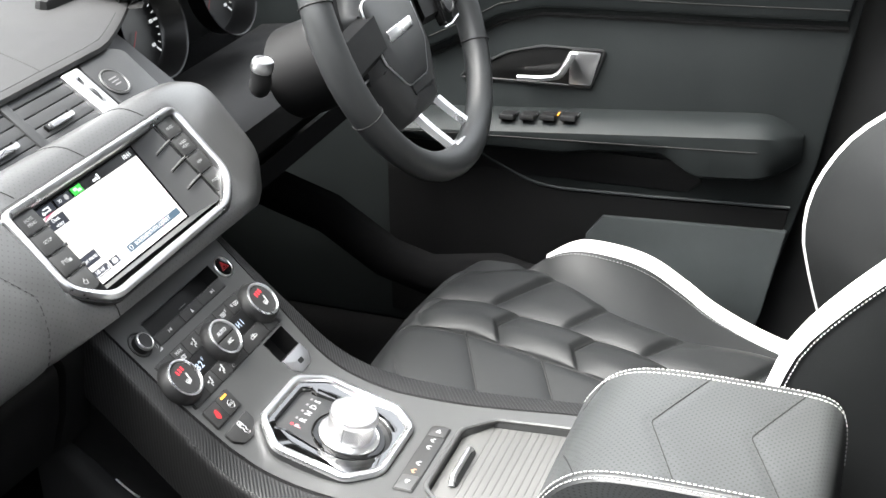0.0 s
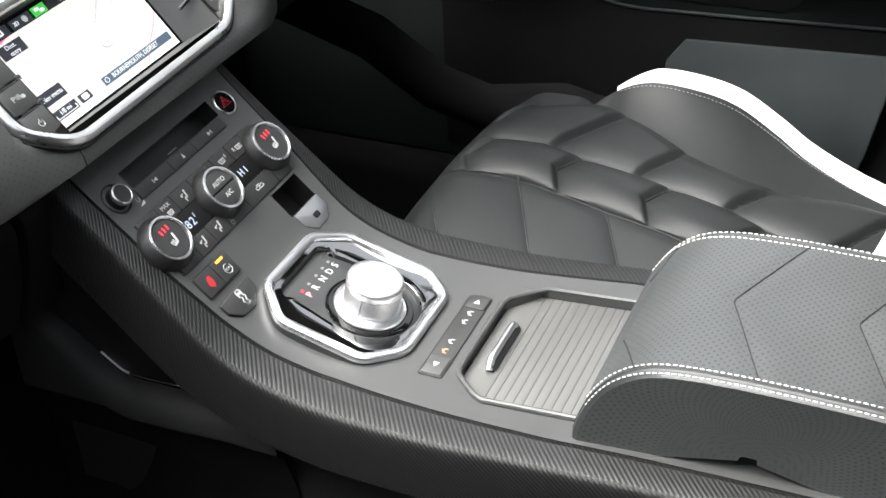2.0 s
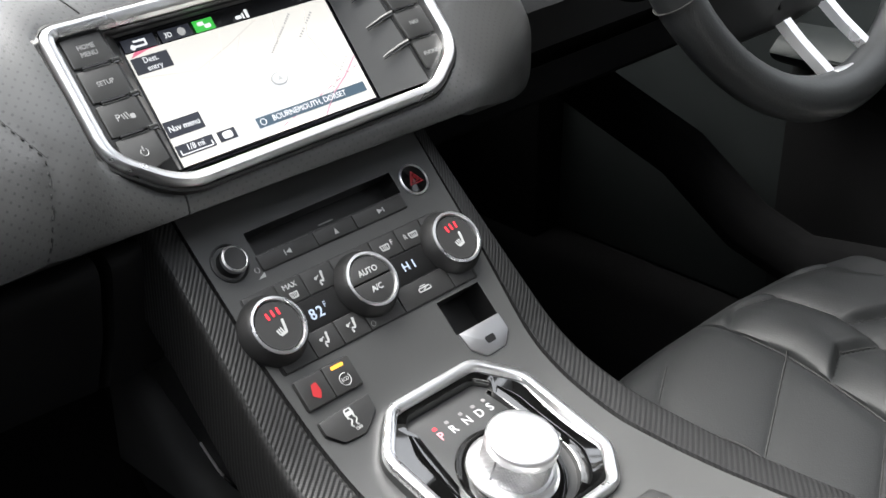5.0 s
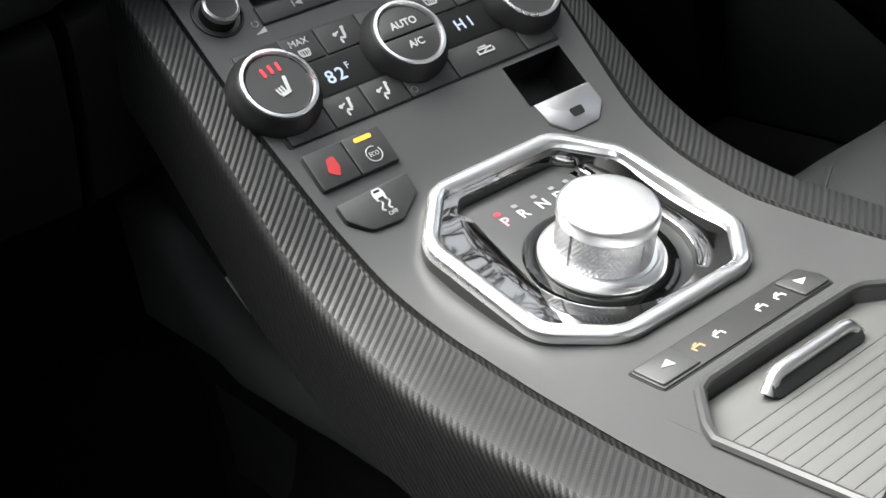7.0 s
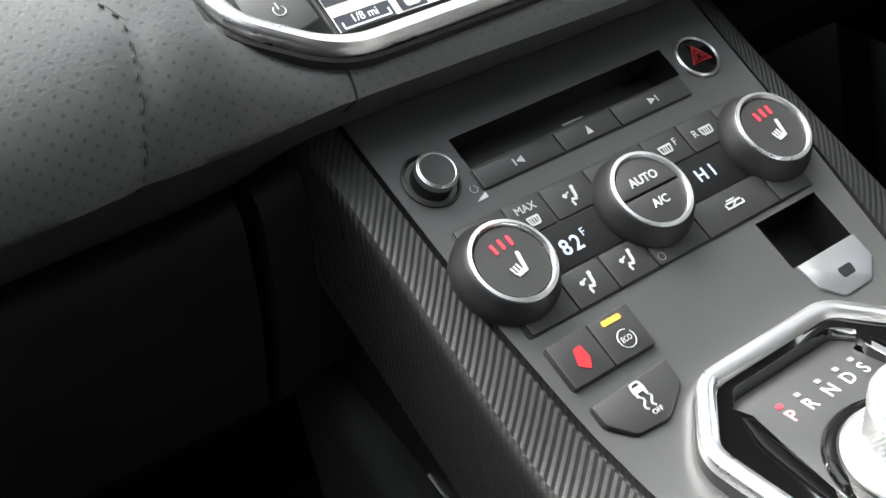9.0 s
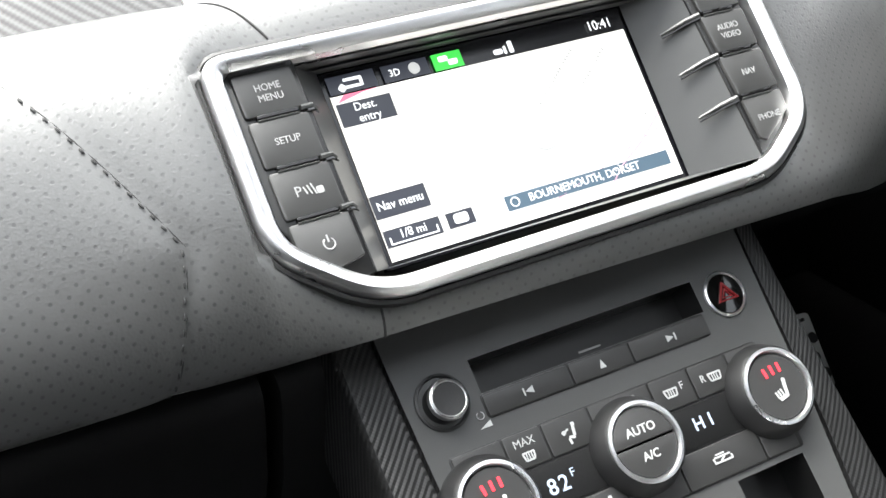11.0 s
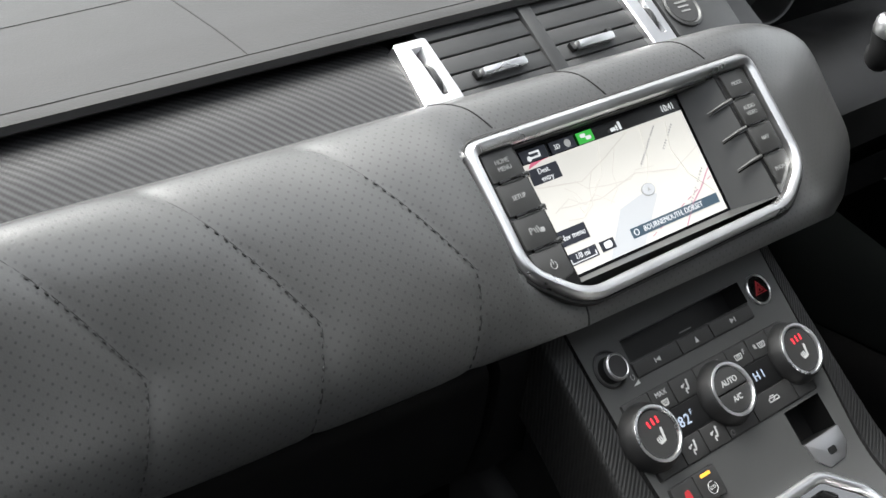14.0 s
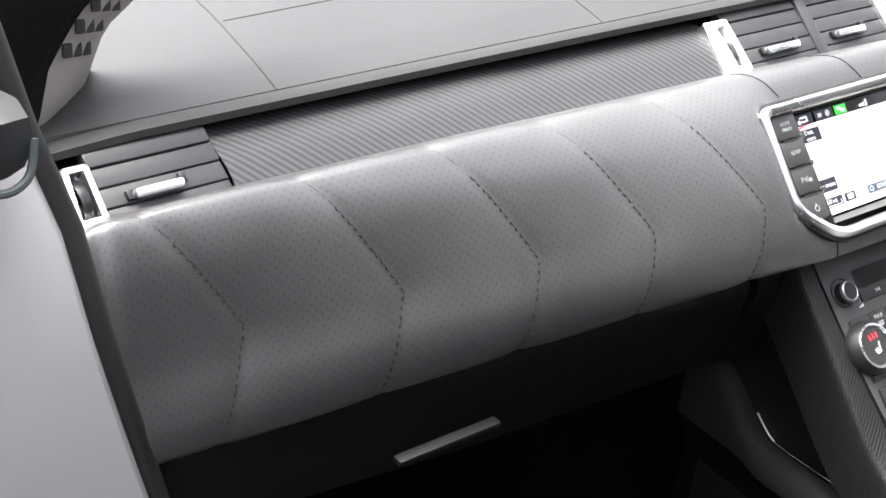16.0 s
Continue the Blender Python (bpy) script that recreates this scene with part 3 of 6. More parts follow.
part("edge", tube([tuple(F(x - 0.004, 0.3795, 0.0022 - 0.006 * max(0.0, abs(x) - 0.022) / 0.006).translation) for x in np.linspace(-0.0285, 0.0285, 21)], 0.0030, 10), ALLOY, pull)


# ---------------------------------------------------------------- gear selector
selector = thing("gear_selector", (0, -0.1515, -0.115), "octagonal chrome-ringed gear selector with a rotary alloy knob", "gear selector")
part("skirt", bent_rim(OCT, [(-0.0012, -0.026), (-0.0002, -0.0035)]), DARK_PLASTIC, selector)
part("bezel", bent_rim(OCT, [(-0.0002, -0.0040), (-0.0006, -0.0006), (0.0004, 0.0012), (0.0022, 0.0022), (0.0046, 0.0024), (0.0066, 0.0016), (0.0076, -0.0004), (0.0080, -0.006)]), CHROME, selector, "satin chrome octagonal ring")
arc = [(0.0400 * math.cos(a), -0.0125 + 0.0400 * math.sin(a)) for a in np.linspace(radians(172), radians(368), 30)]
plate = [*arc, *fillet([(0.0400, 0.0415), (0.0290, 0.0520), (-0.0290, 0.0520), (-0.0400, 0.0415)], 0.006, 3)]


def reach(poly, a, c=(0.0, -0.006)):
    """Distance from c to a star-shaped outline in the direction a."""
    d, best = (math.cos(a), math.sin(a)), 0.0
    for p, q in zip(poly, [*poly[1:], poly[0]]):
        e, w = (q[0] - p[0], q[1] - p[1]), (p[0] - c[0], p[1] - c[1])
        det = d[1] * e[0] - d[0] * e[1]
        if abs(det) > 1e-12:
            r, k = (w[1] * e[0] - w[0] * e[1]) / det, (d[0] * w[1] - d[1] * w[0]) / det
            if r > 0 and -1e-6 <= k <= 1 + 1e-6:
                best = max(best, r)
    return best


# gloss surround: slopes from the dipping ring up to a crisp lip round the sunken letter plate
rows = []
inside = offset(OCT, 0.0074)
for out, h in ((1.0, 0.0), (0.96, 0.0), (0.5, 0.0), (0.05, 0.0), (0.0, -0.0005), (-1.0, -0.0085)):
    ring = []
    for a in np.linspace(0, 2 * math.pi, 241)[:-1]:
        r0, r1 = reach(plate, a), reach(inside, a)
        k = max(0.0, out)
        r = r0 + (r1 - r0) * k - (0.0012 if out < 0 else 0.0)
        u, v = r * math.cos(a), -0.006 + r * math.sin(a)
        ring.append(R(u, v, (-0.0012 - sag(v)) * k - (0.0016 + 0.8 * sag(v)) * (1 - k) + h).translation)
    rows.append(ring)
part("surround", loft(rows, True), LACQUER, selector, "glossy black dished surround")
part("well", rim(offset(OCT, 0.006), [(0, -0.0200), (0.001, -0.0170)], R(0, 0)), SOFT_BLACK, selector)
part("plate", rim(plate, [(0.0002, -0.0110), (0.0004, -0.0096), (0.0016, -0.0092)], R(0, 0)), DARK_PLASTIC, selector, "dark letter plate")
for ch, u in zip("PRNDS", (-0.0182, -0.0077, 0.0046, 0.0157, 0.0252)):
    part("letter", lettering(ch, 0.0085, R(u, 0.0312, -0.0090), 0.0001), PALE_RED if ch == "P" else INK, selector)
    part("mark", bars([(u, 0.0378, 0.0030, 0.0024, 0)], R(0, 0, -0.0091)), RED_LIT if ch == "P" else DIM_INK, selector)
knob_m = R(-0.0028, -0.0135, -0.0090)
part("flange", lathe([(0.0285, 0.0014), (0.0288, 0.0034), (0.0276, 0.0052), (0.0250, 0.0064), (0.0238, 0.0056), (0.0232, 0.0060)], 56, knob_m), ALLOY, selector, "satin flange")
part("knob_base", lathe([(0.0350, -0.001), (0.0350, 0.0006), (0.0342, 0.0016), (0.0290, 0.0022), (0.027, 0.0016)], 56, knob_m), PIANO, selector, "glossy black disc under the knob")
# knurled grip
bm = bmesh.new()
rows = []
for j, h in enumerate(np.linspace(0.0058, 0.0232, 31)):
    ring = []
    for k in range(300):
        rr = 0.0218 + 0.00018 * (math.cos(math.tau * (k + j) / 5) + math.cos(math.tau * (k - j) / 5)) - (0.0010 if k % 75 < 2 else 0.0)
        ring.append(knob_m @ Vector((rr * math.cos(math.tau * k / 300), rr * math.sin(math.tau * k / 300), h)))
    rows.append(ring)
part("grip", loft(rows, True), GRIP, selector, "knurled alloy grip")
part("cap", lathe([(0.0218, 0.0228), (0.0225, 0.0236), (0.0226, 0.0284), (0.0221, 0.0299), (0.0211, 0.0307), (0.0195, 0.0310), (0.012, 0.0312), (0.001, 0.0313)], 64, knob_m), ALLOY, selector, "bright turned cap")


# ---------------------------------------------------------------- switches on the console
def key(name, parent, x0, x1, s0, s1, high=0.0014, mt=BUTTON, r=0.0012, label=""):
    return part(name, slab(rrect(x1 - x0, s1 - s0, r, 2), -0.002, high, 0.0007, F((x0 + x1) / 2, (s0 + s1) / 2)), mt, parent, label)


def gap_plate(parent, x0, x1, s0, s1, name="backing"):
    part(name, slab(rrect(x1 - x0, s1 - s0, 0.002, 2), -0.001, 0.0004, 0.0002, F((x0 + x1) / 2, (s0 + s1) / 2)), RECESS, parent)


audio = thing("disc_player", (0, 0, 0.0), "disc player slot with three keys and a volume knob", "disc player")
gap_plate(audio, -0.0630, 0.0600, 0.0692, 0.0805)
for x0, x1, icon in ((-0.0625, -0.0185, "prev"), (-0.0178, 0.0147, "eject"), (0.0154, 0.0595, "next")):
    b = key("key", audio, x0, x1, 0.0700, 0.0800)
    m = F((x0 + x1) / 2, 0.0750, 0.0015)
    tri = lambda w, t: rim([(-0.0022 * w, -0.0017), (0.0018 * w, 0.0), (-0.0022 * w, 0.0017)][::(1 if w > 0 else -1)], [(0, 0), (0, 0.0002)], m @ Matrix.Rotation(radians(t), 4, "Z"))
    sym = tri(1, 90) if icon == "eject" else tri(1 if icon == "next" else -1, 0)
    part("symbol", sym, INK, b)
    if icon != "eject":
        part("symbol", bars([(0.0026 * (1 if icon == "next" else -1), 0, 0.0007, 0.0034, 0)], m), INK, b)
part("slot_mark", bars([(0, 0, 0.012, 0.0009, 0)], F(-0.001, 0.0665, -0.004)), DIM_INK, audio)
part("volume_seat", lathe([(0.0126, 0), (0.0126, 0.0008), (0.0114, 0.0012), (0.0105, -0.001)], 36, F(-0.0802, 0.0670)), SOFT_BLACK, audio)
vol = part("volume_knob", lathe([(0.0088, -0.001), (0.0088, 0.0075), (0.0082, 0.0092), (0.0062, 0.0090)], 40, F(-0.0805, 0.0675)), SOFT_BLACK, audio, "black volume knob with a bright collar")
part("collar", lathe([(0.0089, 0.0060), (0.0090, 0.0070), (0.0087, 0.0088), (0.0077, 0.0094), (0.0070, 0.0089)], 40, F(-0.0805, 0.0675), cap=False), GRIP, vol)
part("power_mark", tube([tuple(F(-0.0662 + 0.0017 * math.cos(a), 0.0778 - 0.0017 * math.sin(a), 0.0003).translation) for a in np.linspace(2.0, 7.4, 14)], 0.0002, 4), INK, audio)
part("volume_wedge", rim([(-0.003, -0.0012), (0.003, -0.0012), (0.003, 0.0016)], [(0, 0), (0, 0.0003)], F(-0.0655, 0.0822)), INK, audio)

hazard = thing("hazard_switch", (0.0765, 0, 0.0), "round hazard warning switch with a red triangle", "switch")
part("ring", lathe([(0.0112, 0), (0.0112, 0.0012), (0.0104, 0.0018), (0.0098, 0.0010)], 40, F(0.0765, 0.0645), cap=False), CHROME, hazard)
part("face", lathe([(0.0100, 0.0003), (0.0094, 0.0011), (0.001, 0.0013)], 40, F(0.0765, 0.0645)), PIANO, hazard)
part("triangle", tube([tuple(F(0.0765 + x, 0.0645 - y, 0.0016).translation) for x, y in ((-0.0052, -0.0032), (0.0052, -0.0032), (0, 0.0050))], 0.0009, 6, True), HAZARD_RED, hazard)
part("triangle", tube([tuple(F(0.0765 + x, 0.0645 - y, 0.0016).translation) for x, y in ((-0.0024, -0.0018), (0.0024, -0.0018), (0, 0.0020))], 0.0006, 6, True), HAZARD_RED, hazard)

climate = thing("climate_panel", (0, -0.04, -0.035), "climate panel with three ringed knobs, keys and lit readouts", "climate control")
gap_plate(climate, -0.0880, 0.0805, 0.0898, 0.1428)
ROW1 = ((-0.0872, -0.0632), (-0.0624, -0.0432), (-0.0424, -0.0186), (-0.0178, 0.0148), (0.0156, 0.0372), (0.0380, 0.0598), (0.0606, 0.0798))
ROW2 = ((-0.0860, -0.0618), (-0.0610, -0.0396), (-0.0388, -0.0172), (-0.0164, 0.0126), (0.0134, 0.0576), (0.0584, 0.0775))
keys1 = [key("key", climate, a, b, 0.0904, 0.1058) for a, b in ROW1]
keys2 = [key("key", climate, a, b, 0.1262, 0.1422) for a, b in ROW2]
part("readout", slab(rrect(0.130, 0.0186, 0.001, 2), -0.002, 0.0007, 0.0003, F(0.0, 0.1160)), COLUMN, climate, "black lit readout strip")
part("digits", lettering("8", 0.0098, F(-0.0484, 0.1172, 0.0009), 0.0001), LCD, climate)
part("digits", lettering("2", 0.0098, F(-0.0424, 0.1172, 0.0009), 0.0001), LCD, climate)
part("digits", lettering("F", 0.0052, F(-0.0370, 0.1142, 0.0009)), LCD, climate)
part("digits", lettering("H", 0.0084, F(0.0322, 0.1158, 0.0009), 0.0001), LCD, climate)
part("digits", lettering("I", 0.0084, F(0.0390, 0.1158, 0.0009), 0.0001), LCD, climate)
part("lettering", lettering("MAX", 0.0050, F(-0.0530, 0.0950, 0.0016)), INK, keys1[1])


def screen_icon(m, w=0.0075):
    return bars([(0, 0.0017, w, 0.0008, 0), (0, -0.0017, w * 0.72, 0.0008, 0), (-w * 0.42, 0, 0.0008, 0.0034, 12), (w * 0.42, 0, 0.0008, 0.0034, -12), (-0.0013, -0.0002, 0.0005, 0.003, 0), (0.0000, -0.0002, 0.0005, 0.003, 0), (0.0013, -0.0002, 0.0005, 0.003, 0)], m)


def person_seat_icon(m):
    """Airflow pictogram: a seat outline with an arrow."""
    return bars([(0.0026, 0.0040, 0.0021, 0.0021, 0), (0.0019, 0.0006, 0.0017, 0.0050, -8), (-0.0001, -0.0022, 0.0036, 0.0014, -14), (-0.0019, -0.0040, 0.0013, 0.0032, 8), (-0.0024, 0.0017, 0.0034, 0.0010, 25), (-0.0040, 0.0010, 0.0023, 0.0023, 45)], m @ Matrix.Scale(0.85, 4))


part("symbol", screen_icon(F(-0.0530, 0.1012, 0.0016), 0.006), INK, keys1[1])
part("symbol", person_seat_icon(F(-0.0302, 0.0985, 0.0016)), INK, keys1[2])
part("lamp", bars([(-0.0135, 0.0015, 0.0016, 0.0016, 0), (-0.0098, 0.003, 0.0016, 0.0016, 0)], F(0, 0.0985, 0.0016)), AMBER, keys1[3])
part("lamp", bars([(-0.006, 0.0045, 0.0012, 0.0012, 0), (-0.002, 0.0052, 0.0012, 0.0012, 0), (0.002, 0.0052, 0.0012, 0.0012, 0), (0.006, 0.0050, 0.0012, 0.0012, 0)], F(0, 0.0985, 0.0016)), DIM_INK, keys1[3])
part("symbol", screen_icon(F(0.0250, 0.0985, 0.0016)), INK, keys1[4])
part("lettering", lettering("F", 0.0050, F(0.0318, 0.0970, 0.0016)), INK, keys1[4])
part("symbol", screen_icon(F(0.0505, 0.0985, 0.0016)), INK, keys1[5])
part("lettering", lettering("R", 0.0050, F(0.0438, 0.0980, 0.0016)), INK, keys1[5])
part("symbol", person_seat_icon(F(-0.0500, 0.1340, 0.0016)), INK, keys2[1])
part("symbol", person_seat_icon(F(-0.0278, 0.1335, 0.0016)), INK, keys2[2])
part("symbol", tube([tuple(F(-0.0135 + 0.0017 * math.cos(a), 0.1388 - 0.0017 * math.sin(a), 0.0016).translation) for a in np.linspace(0, 6.28, 14)], 0.0002, 4, True), DIM_INK, keys2[3])
part("symbol", bars([(0, 0.001, 0.009, 0.0008, 0), (0, -0.0014, 0.0105, 0.0008, 0), (-0.0048, -0.0004, 0.0008, 0.0026, 20), (0.0050, -0.0006, 0.0008, 0.002, 0), (-0.0008, 0.0022, 0.005, 0.0007, 0), (0, -0.0002, 0.003, 0.0007, 30)], F(0.0355, 0.1335, 0.0016)), INK, keys2[4])


def climate_knob(x, s, middle):
    base = F(x, s, 0.0030)
    k = part("rotary_knob", lathe([(0.0224, -0.006), (0.0224, 0.0), (0.0212, 0.0016), (0.0198, 0.0068), (0.0184, 0.0082)], 56, base, cap=False), SOFT_BLACK, climate, "ringed rotary knob")
    part("ring", lathe([(0.0187, 0.0058), (0.0190, 0.0072), (0.0182, 0.0086), (0.0168, 0.0088), (0.0160, 0.0077), (0.0158, 0.0060)], 64, base, cap=False), CHROME, k)
    if middle:
        for g in (1, -1):
            half = [(0.0157 * math.cos(a), 0.0157 * math.sin(a)) for a in np.linspace(0.03, math.pi - 0.03, 22)]
            q = base @ Matrix.Rotation(radians(0 if g > 0 else 180), 4, "Z")
            part("half_key", slab(half, 0.003, 0.0076, 0.0006, q), BUTTON, k)
        part("lettering", lettering("AUTO", 0.0056, base @ Matrix.Translation((0, 0.0056, 0.0078)), 0.0001), INK, k)
        part("lettering", lettering("A/C", 0.0054, base @ Matrix.Translation((0, -0.0062, 0.0078)), 0.0001), INK, k)
    else:
        part("face", lathe([(0.0159, 0.0062), (0.0152, 0.0074), (0.001, 0.0077)], 48, base), BUTTON, k)
        part("heat_lamp", bars([(-0.0042, 0.0072, 0.0014, 0.0046, 8), (0.0, 0.0078, 0.0014, 0.0046, 4), (0.0042, 0.0080, 0.0014, 0.0046, 2)], base @ Matrix.Translation((0, 0, 0.0078))), RED_LIT, k)
        part("symbol", bars([(0.0030, -0.0012, 0.0018, 0.0080, -10), (0.0004, -0.0056, 0.0056, 0.0018, 12), (-0.0030, -0.0040, 0.0009, 0.0034, 14), (-0.0014, -0.0036, 0.0009, 0.0034, 14), (0.0002, -0.0032, 0.0009, 0.0034, 14)], base @ Matrix.Translation((0, 0, 0.0078))), INK, k)


for x, s, middle in ((-0.0792, 0.1152, False), (-0.0032, 0.1145, True), (0.0737, 0.1140, False)):
    climate_knob(x, s, middle)

brake = thing("parking_brake_switches", (-0.065, -0.08, -0.075), "three soft-touch console switches, one lit amber, one marked red", "switch")
gap_plate(brake, -0.0865, -0.0425, 0.1480, 0.1687)
b = key("switch", brake, -0.0860, -0.0652, 0.1485, 0.1681, 0.0026)
part("symbol", rim(fillet([(-0.0035, -0.002), (0.001, -0.0055), (0.0035, -0.001), (0.0030, 0.005), (-0.001, 0.0045)], 0.001, 2), [(0, 0), (0, 0.0003)], F(-0.0757, 0.1590, 0.0027)), RED_INK, b)
b = key("switch", brake, -0.0645, -0.0432, 0.1485, 0.1681, 0.0026)
part("lamp", bars([(-0.0002, 0.0060, 0.0095, 0.0022, 0)], F(-0.0540, 0.1577, 0.0027)), AMBER, b)
for a0, a1, rr in ((1.1, 6.9, 0.0040),):
    part("symbol", tube([tuple(F(-0.0535 + rr * math.cos(a), 0.1610 - rr * math.sin(a), 0.0029).translation) for a in np.linspace(a0, a1, 16)], 0.00028, 4), INK, b)
part("lettering", lettering("ECO", 0.0033, F(-0.0535, 0.1610, 0.0028), 0.0, 0.8), INK, b)
lower = fillet([(-0.0205, 0.0095), (-0.0205, 0.0005), (-0.012, -0.0085), (0.004, -0.0095), (0.0190, 0.0000), (0.0205, 0.0110)], [0.0015, 0.004, 0.006, 0.006, 0.004, 0.0015], 4)
part("backing", rim(offset(lower, -0.0007), [(0, -0.002), (0, 0.0004)], F(-0.0645, 0.1860)), RECESS, brake)
b = part("switch", slab(lower, -0.002, 0.0024, 0.0008, F(-0.0645, 0.1860)), BUTTON, brake)
part("symbol", bars([(0, 0.0034, 0.0062, 0.0026, 0), (-0.0022, 0.0054, 0.0010, 0.0024, -20), (0.0022, 0.0054, 0.0010, 0.0024, 20), (0, 0.0064, 0.0040, 0.0008, 0), (-0.0022, 0.0014, 0.0012, 0.0020, 0), (0.0022, 0.0014, 0.0012, 0.0020, 0)], F(-0.0640, 0.1835, 0.0025)), INK, b)
for dx in (-0.0016, 0.0022):
    part("symbol", tube([tuple(F(-0.0640 + dx + 0.0010 * math.sin(k * 0.9), 0.1831 + 0.0008 * k, 0.0026).translation) for k in range(8)], 0.0005, 4), INK, b)
part("lettering", lettering("OFF", 0.0030, F(-0.0628, 0.1907, 0.0025)), INK, b)

tag_holder = thing("key_tab", (0.06, -0.09, -0.085), "satin metal tab below the key recess", "tab")
tab = fillet([(-0.0188, 0.0102), (-0.0175, -0.002), (-0.0085, -0.0112), (0.0095, -0.0108), (0.0190, -0.002), (0.0190, 0.0102)], [0.001, 0.003, 0.005, 0.005, 0.003, 0.001], 4)
p = part("plate", slab(tab, -0.002, 0.0016, 0.0008, F(0.0588, 0.1805)), GRIP, tag_holder)
part("emblem", rim(fillet([(-0.0045, 0.0022), (-0.0038, -0.0028), (0.0035, -0.0028), (0.0045, 0.0022)], 0.0015, 3), [(0, 0), (0, 0.0003)], F(0.0600, 0.1822, 0.0016)), RECESS, p)

terrain = thing("terrain_switch", (0.005, -0.236, -0.13), "long switch strip with arrow keys and pictograms", "switch")
strip = fillet([(-0.0575, -0.0095), (0.0465, -0.0088), (0.0490, 0.0000), (0.0460, 0.0095), (-0.0575, 0.0088)], 0.0015, 2)
part("surround", rim(offset(strip, -0.0009), [(0, -0.002), (0, 0.0003)], F(0, 0.3425)), RECESS, terrain)
part("panel", slab(strip, -0.002, 0.0009, 0.0004, F(0, 0.3425)), BUTTON, terrain)
for x0, x1, d in ((-0.0566, -0.0352, -1), (0.0296, 0.0462, 1)):
    b = key("arrow_key", terrain, x0, x1, 0.3345, 0.3508, 0.0020, SATIN if d < 0 else BUTTON)
    part("arrow", rim([(-0.0026 * d, -0.0026), (0.0030 * d, 0), (-0.0026 * d, 0.0026)][::d], [(0, 0), (0, 0.0003)], F((x0 + x1) / 2, 0.3425, 0.0021)), INK, b)
for x, mt in ((-0.0275, PALE_AMBER), (-0.0150, INK), (0.0115, INK), (0.0232, INK)):
    part("pictogram", bars([(0, 0.0012, 0.0070, 0.0012, 0), (-0.003, -0.0004, 0.0012, 0.0036, 0), (0.003, -0.0004, 0.0012, 0.0036, 0), (0.0005, 0.0030, 0.0036, 0.0012, 15)], F(x, 0.3425, 0.0011) @ Matrix.Scale(0.78, 4)), mt, terrain)


# ---------------------------------------------------------------- dashboard
dash = thing("dashboard", (0, 0.25, 0.0), "black leather dashboard with stitched chevron seams and a carbon-weave strip", "dashboard")
SEC_A = np.array([(0.170, 0.146), (0.142, 0.160), (0.113, 0.1655), (0.073, 0.148), (0.029, 0.104), (0.010, 0.065), (0.014, 0.028), (0.034, 0.002), (0.070, 0.002)])
SEC_B = np.array([(0.175, 0.150), (0.148, 0.1655), (0.124, 0.1705), (0.106, 0.140), (0.094, 0.072), (0.086, 0.045), (0.082, 0.025), (0.088, 0.004), (0.125, 0.004)])
SEC_C = np.array([(0.170, 0.142), (0.140, 0.1560), (0.113, 0.1610), (0.091, 0.1510), (0.050, 0.106), (0.010, 0.063), (0.001, 0.046), (0.008, 0.031), (0.050, 0.028)])
SEC_D = np.array([(0.175, 0.136), (0.145, 0.1500), (0.118, 0.1550), (0.092, 0.140), (0.060, 0.100), (0.030, 0.060), (0.025, 0.030), (0.030, 0.002), (0.070, -0.010)])
COUNT = 61


def B(u, v, h=0.0):
    a = radians(46.5)
    return axes((-0.0045, 0.0428, 0.1058), (1, 0.018, -0.010), (0, math.cos(a), math.sin(a))) @ Matrix.Translation((u, v, h))


FRAME = fillet([(-0.1035, -0.0645), (0.1060, -0.0640), (0.1438, -0.0400), (0.1440, 0.0490), (-0.1385, 0.0490), (-0.1400, -0.0350)], [0.050, 0.045, 0.034, 0.013, 0.012, 0.030], 10)


def in_frame(p, inset):
    """Whether a point lies within the touchscreen's outline."""
    q = B(0, 0).inverted() @ Vector(p)
    poly, inside = offset(FRAME, inset), False
    for (ax, ay), (bx, by) in zip(poly, poly[1:] + poly[:1]):
        if (ay > q.y) != (by > q.y) and q.x < (bx - ax) * (q.y - ay) / (by - ay) + ax:
            inside = not inside
    return inside


def ease(a, b, x):
    f = min(1.0, max(0.0, (x - a) / (b - a)))
    return f * f * (3 - 2 * f)


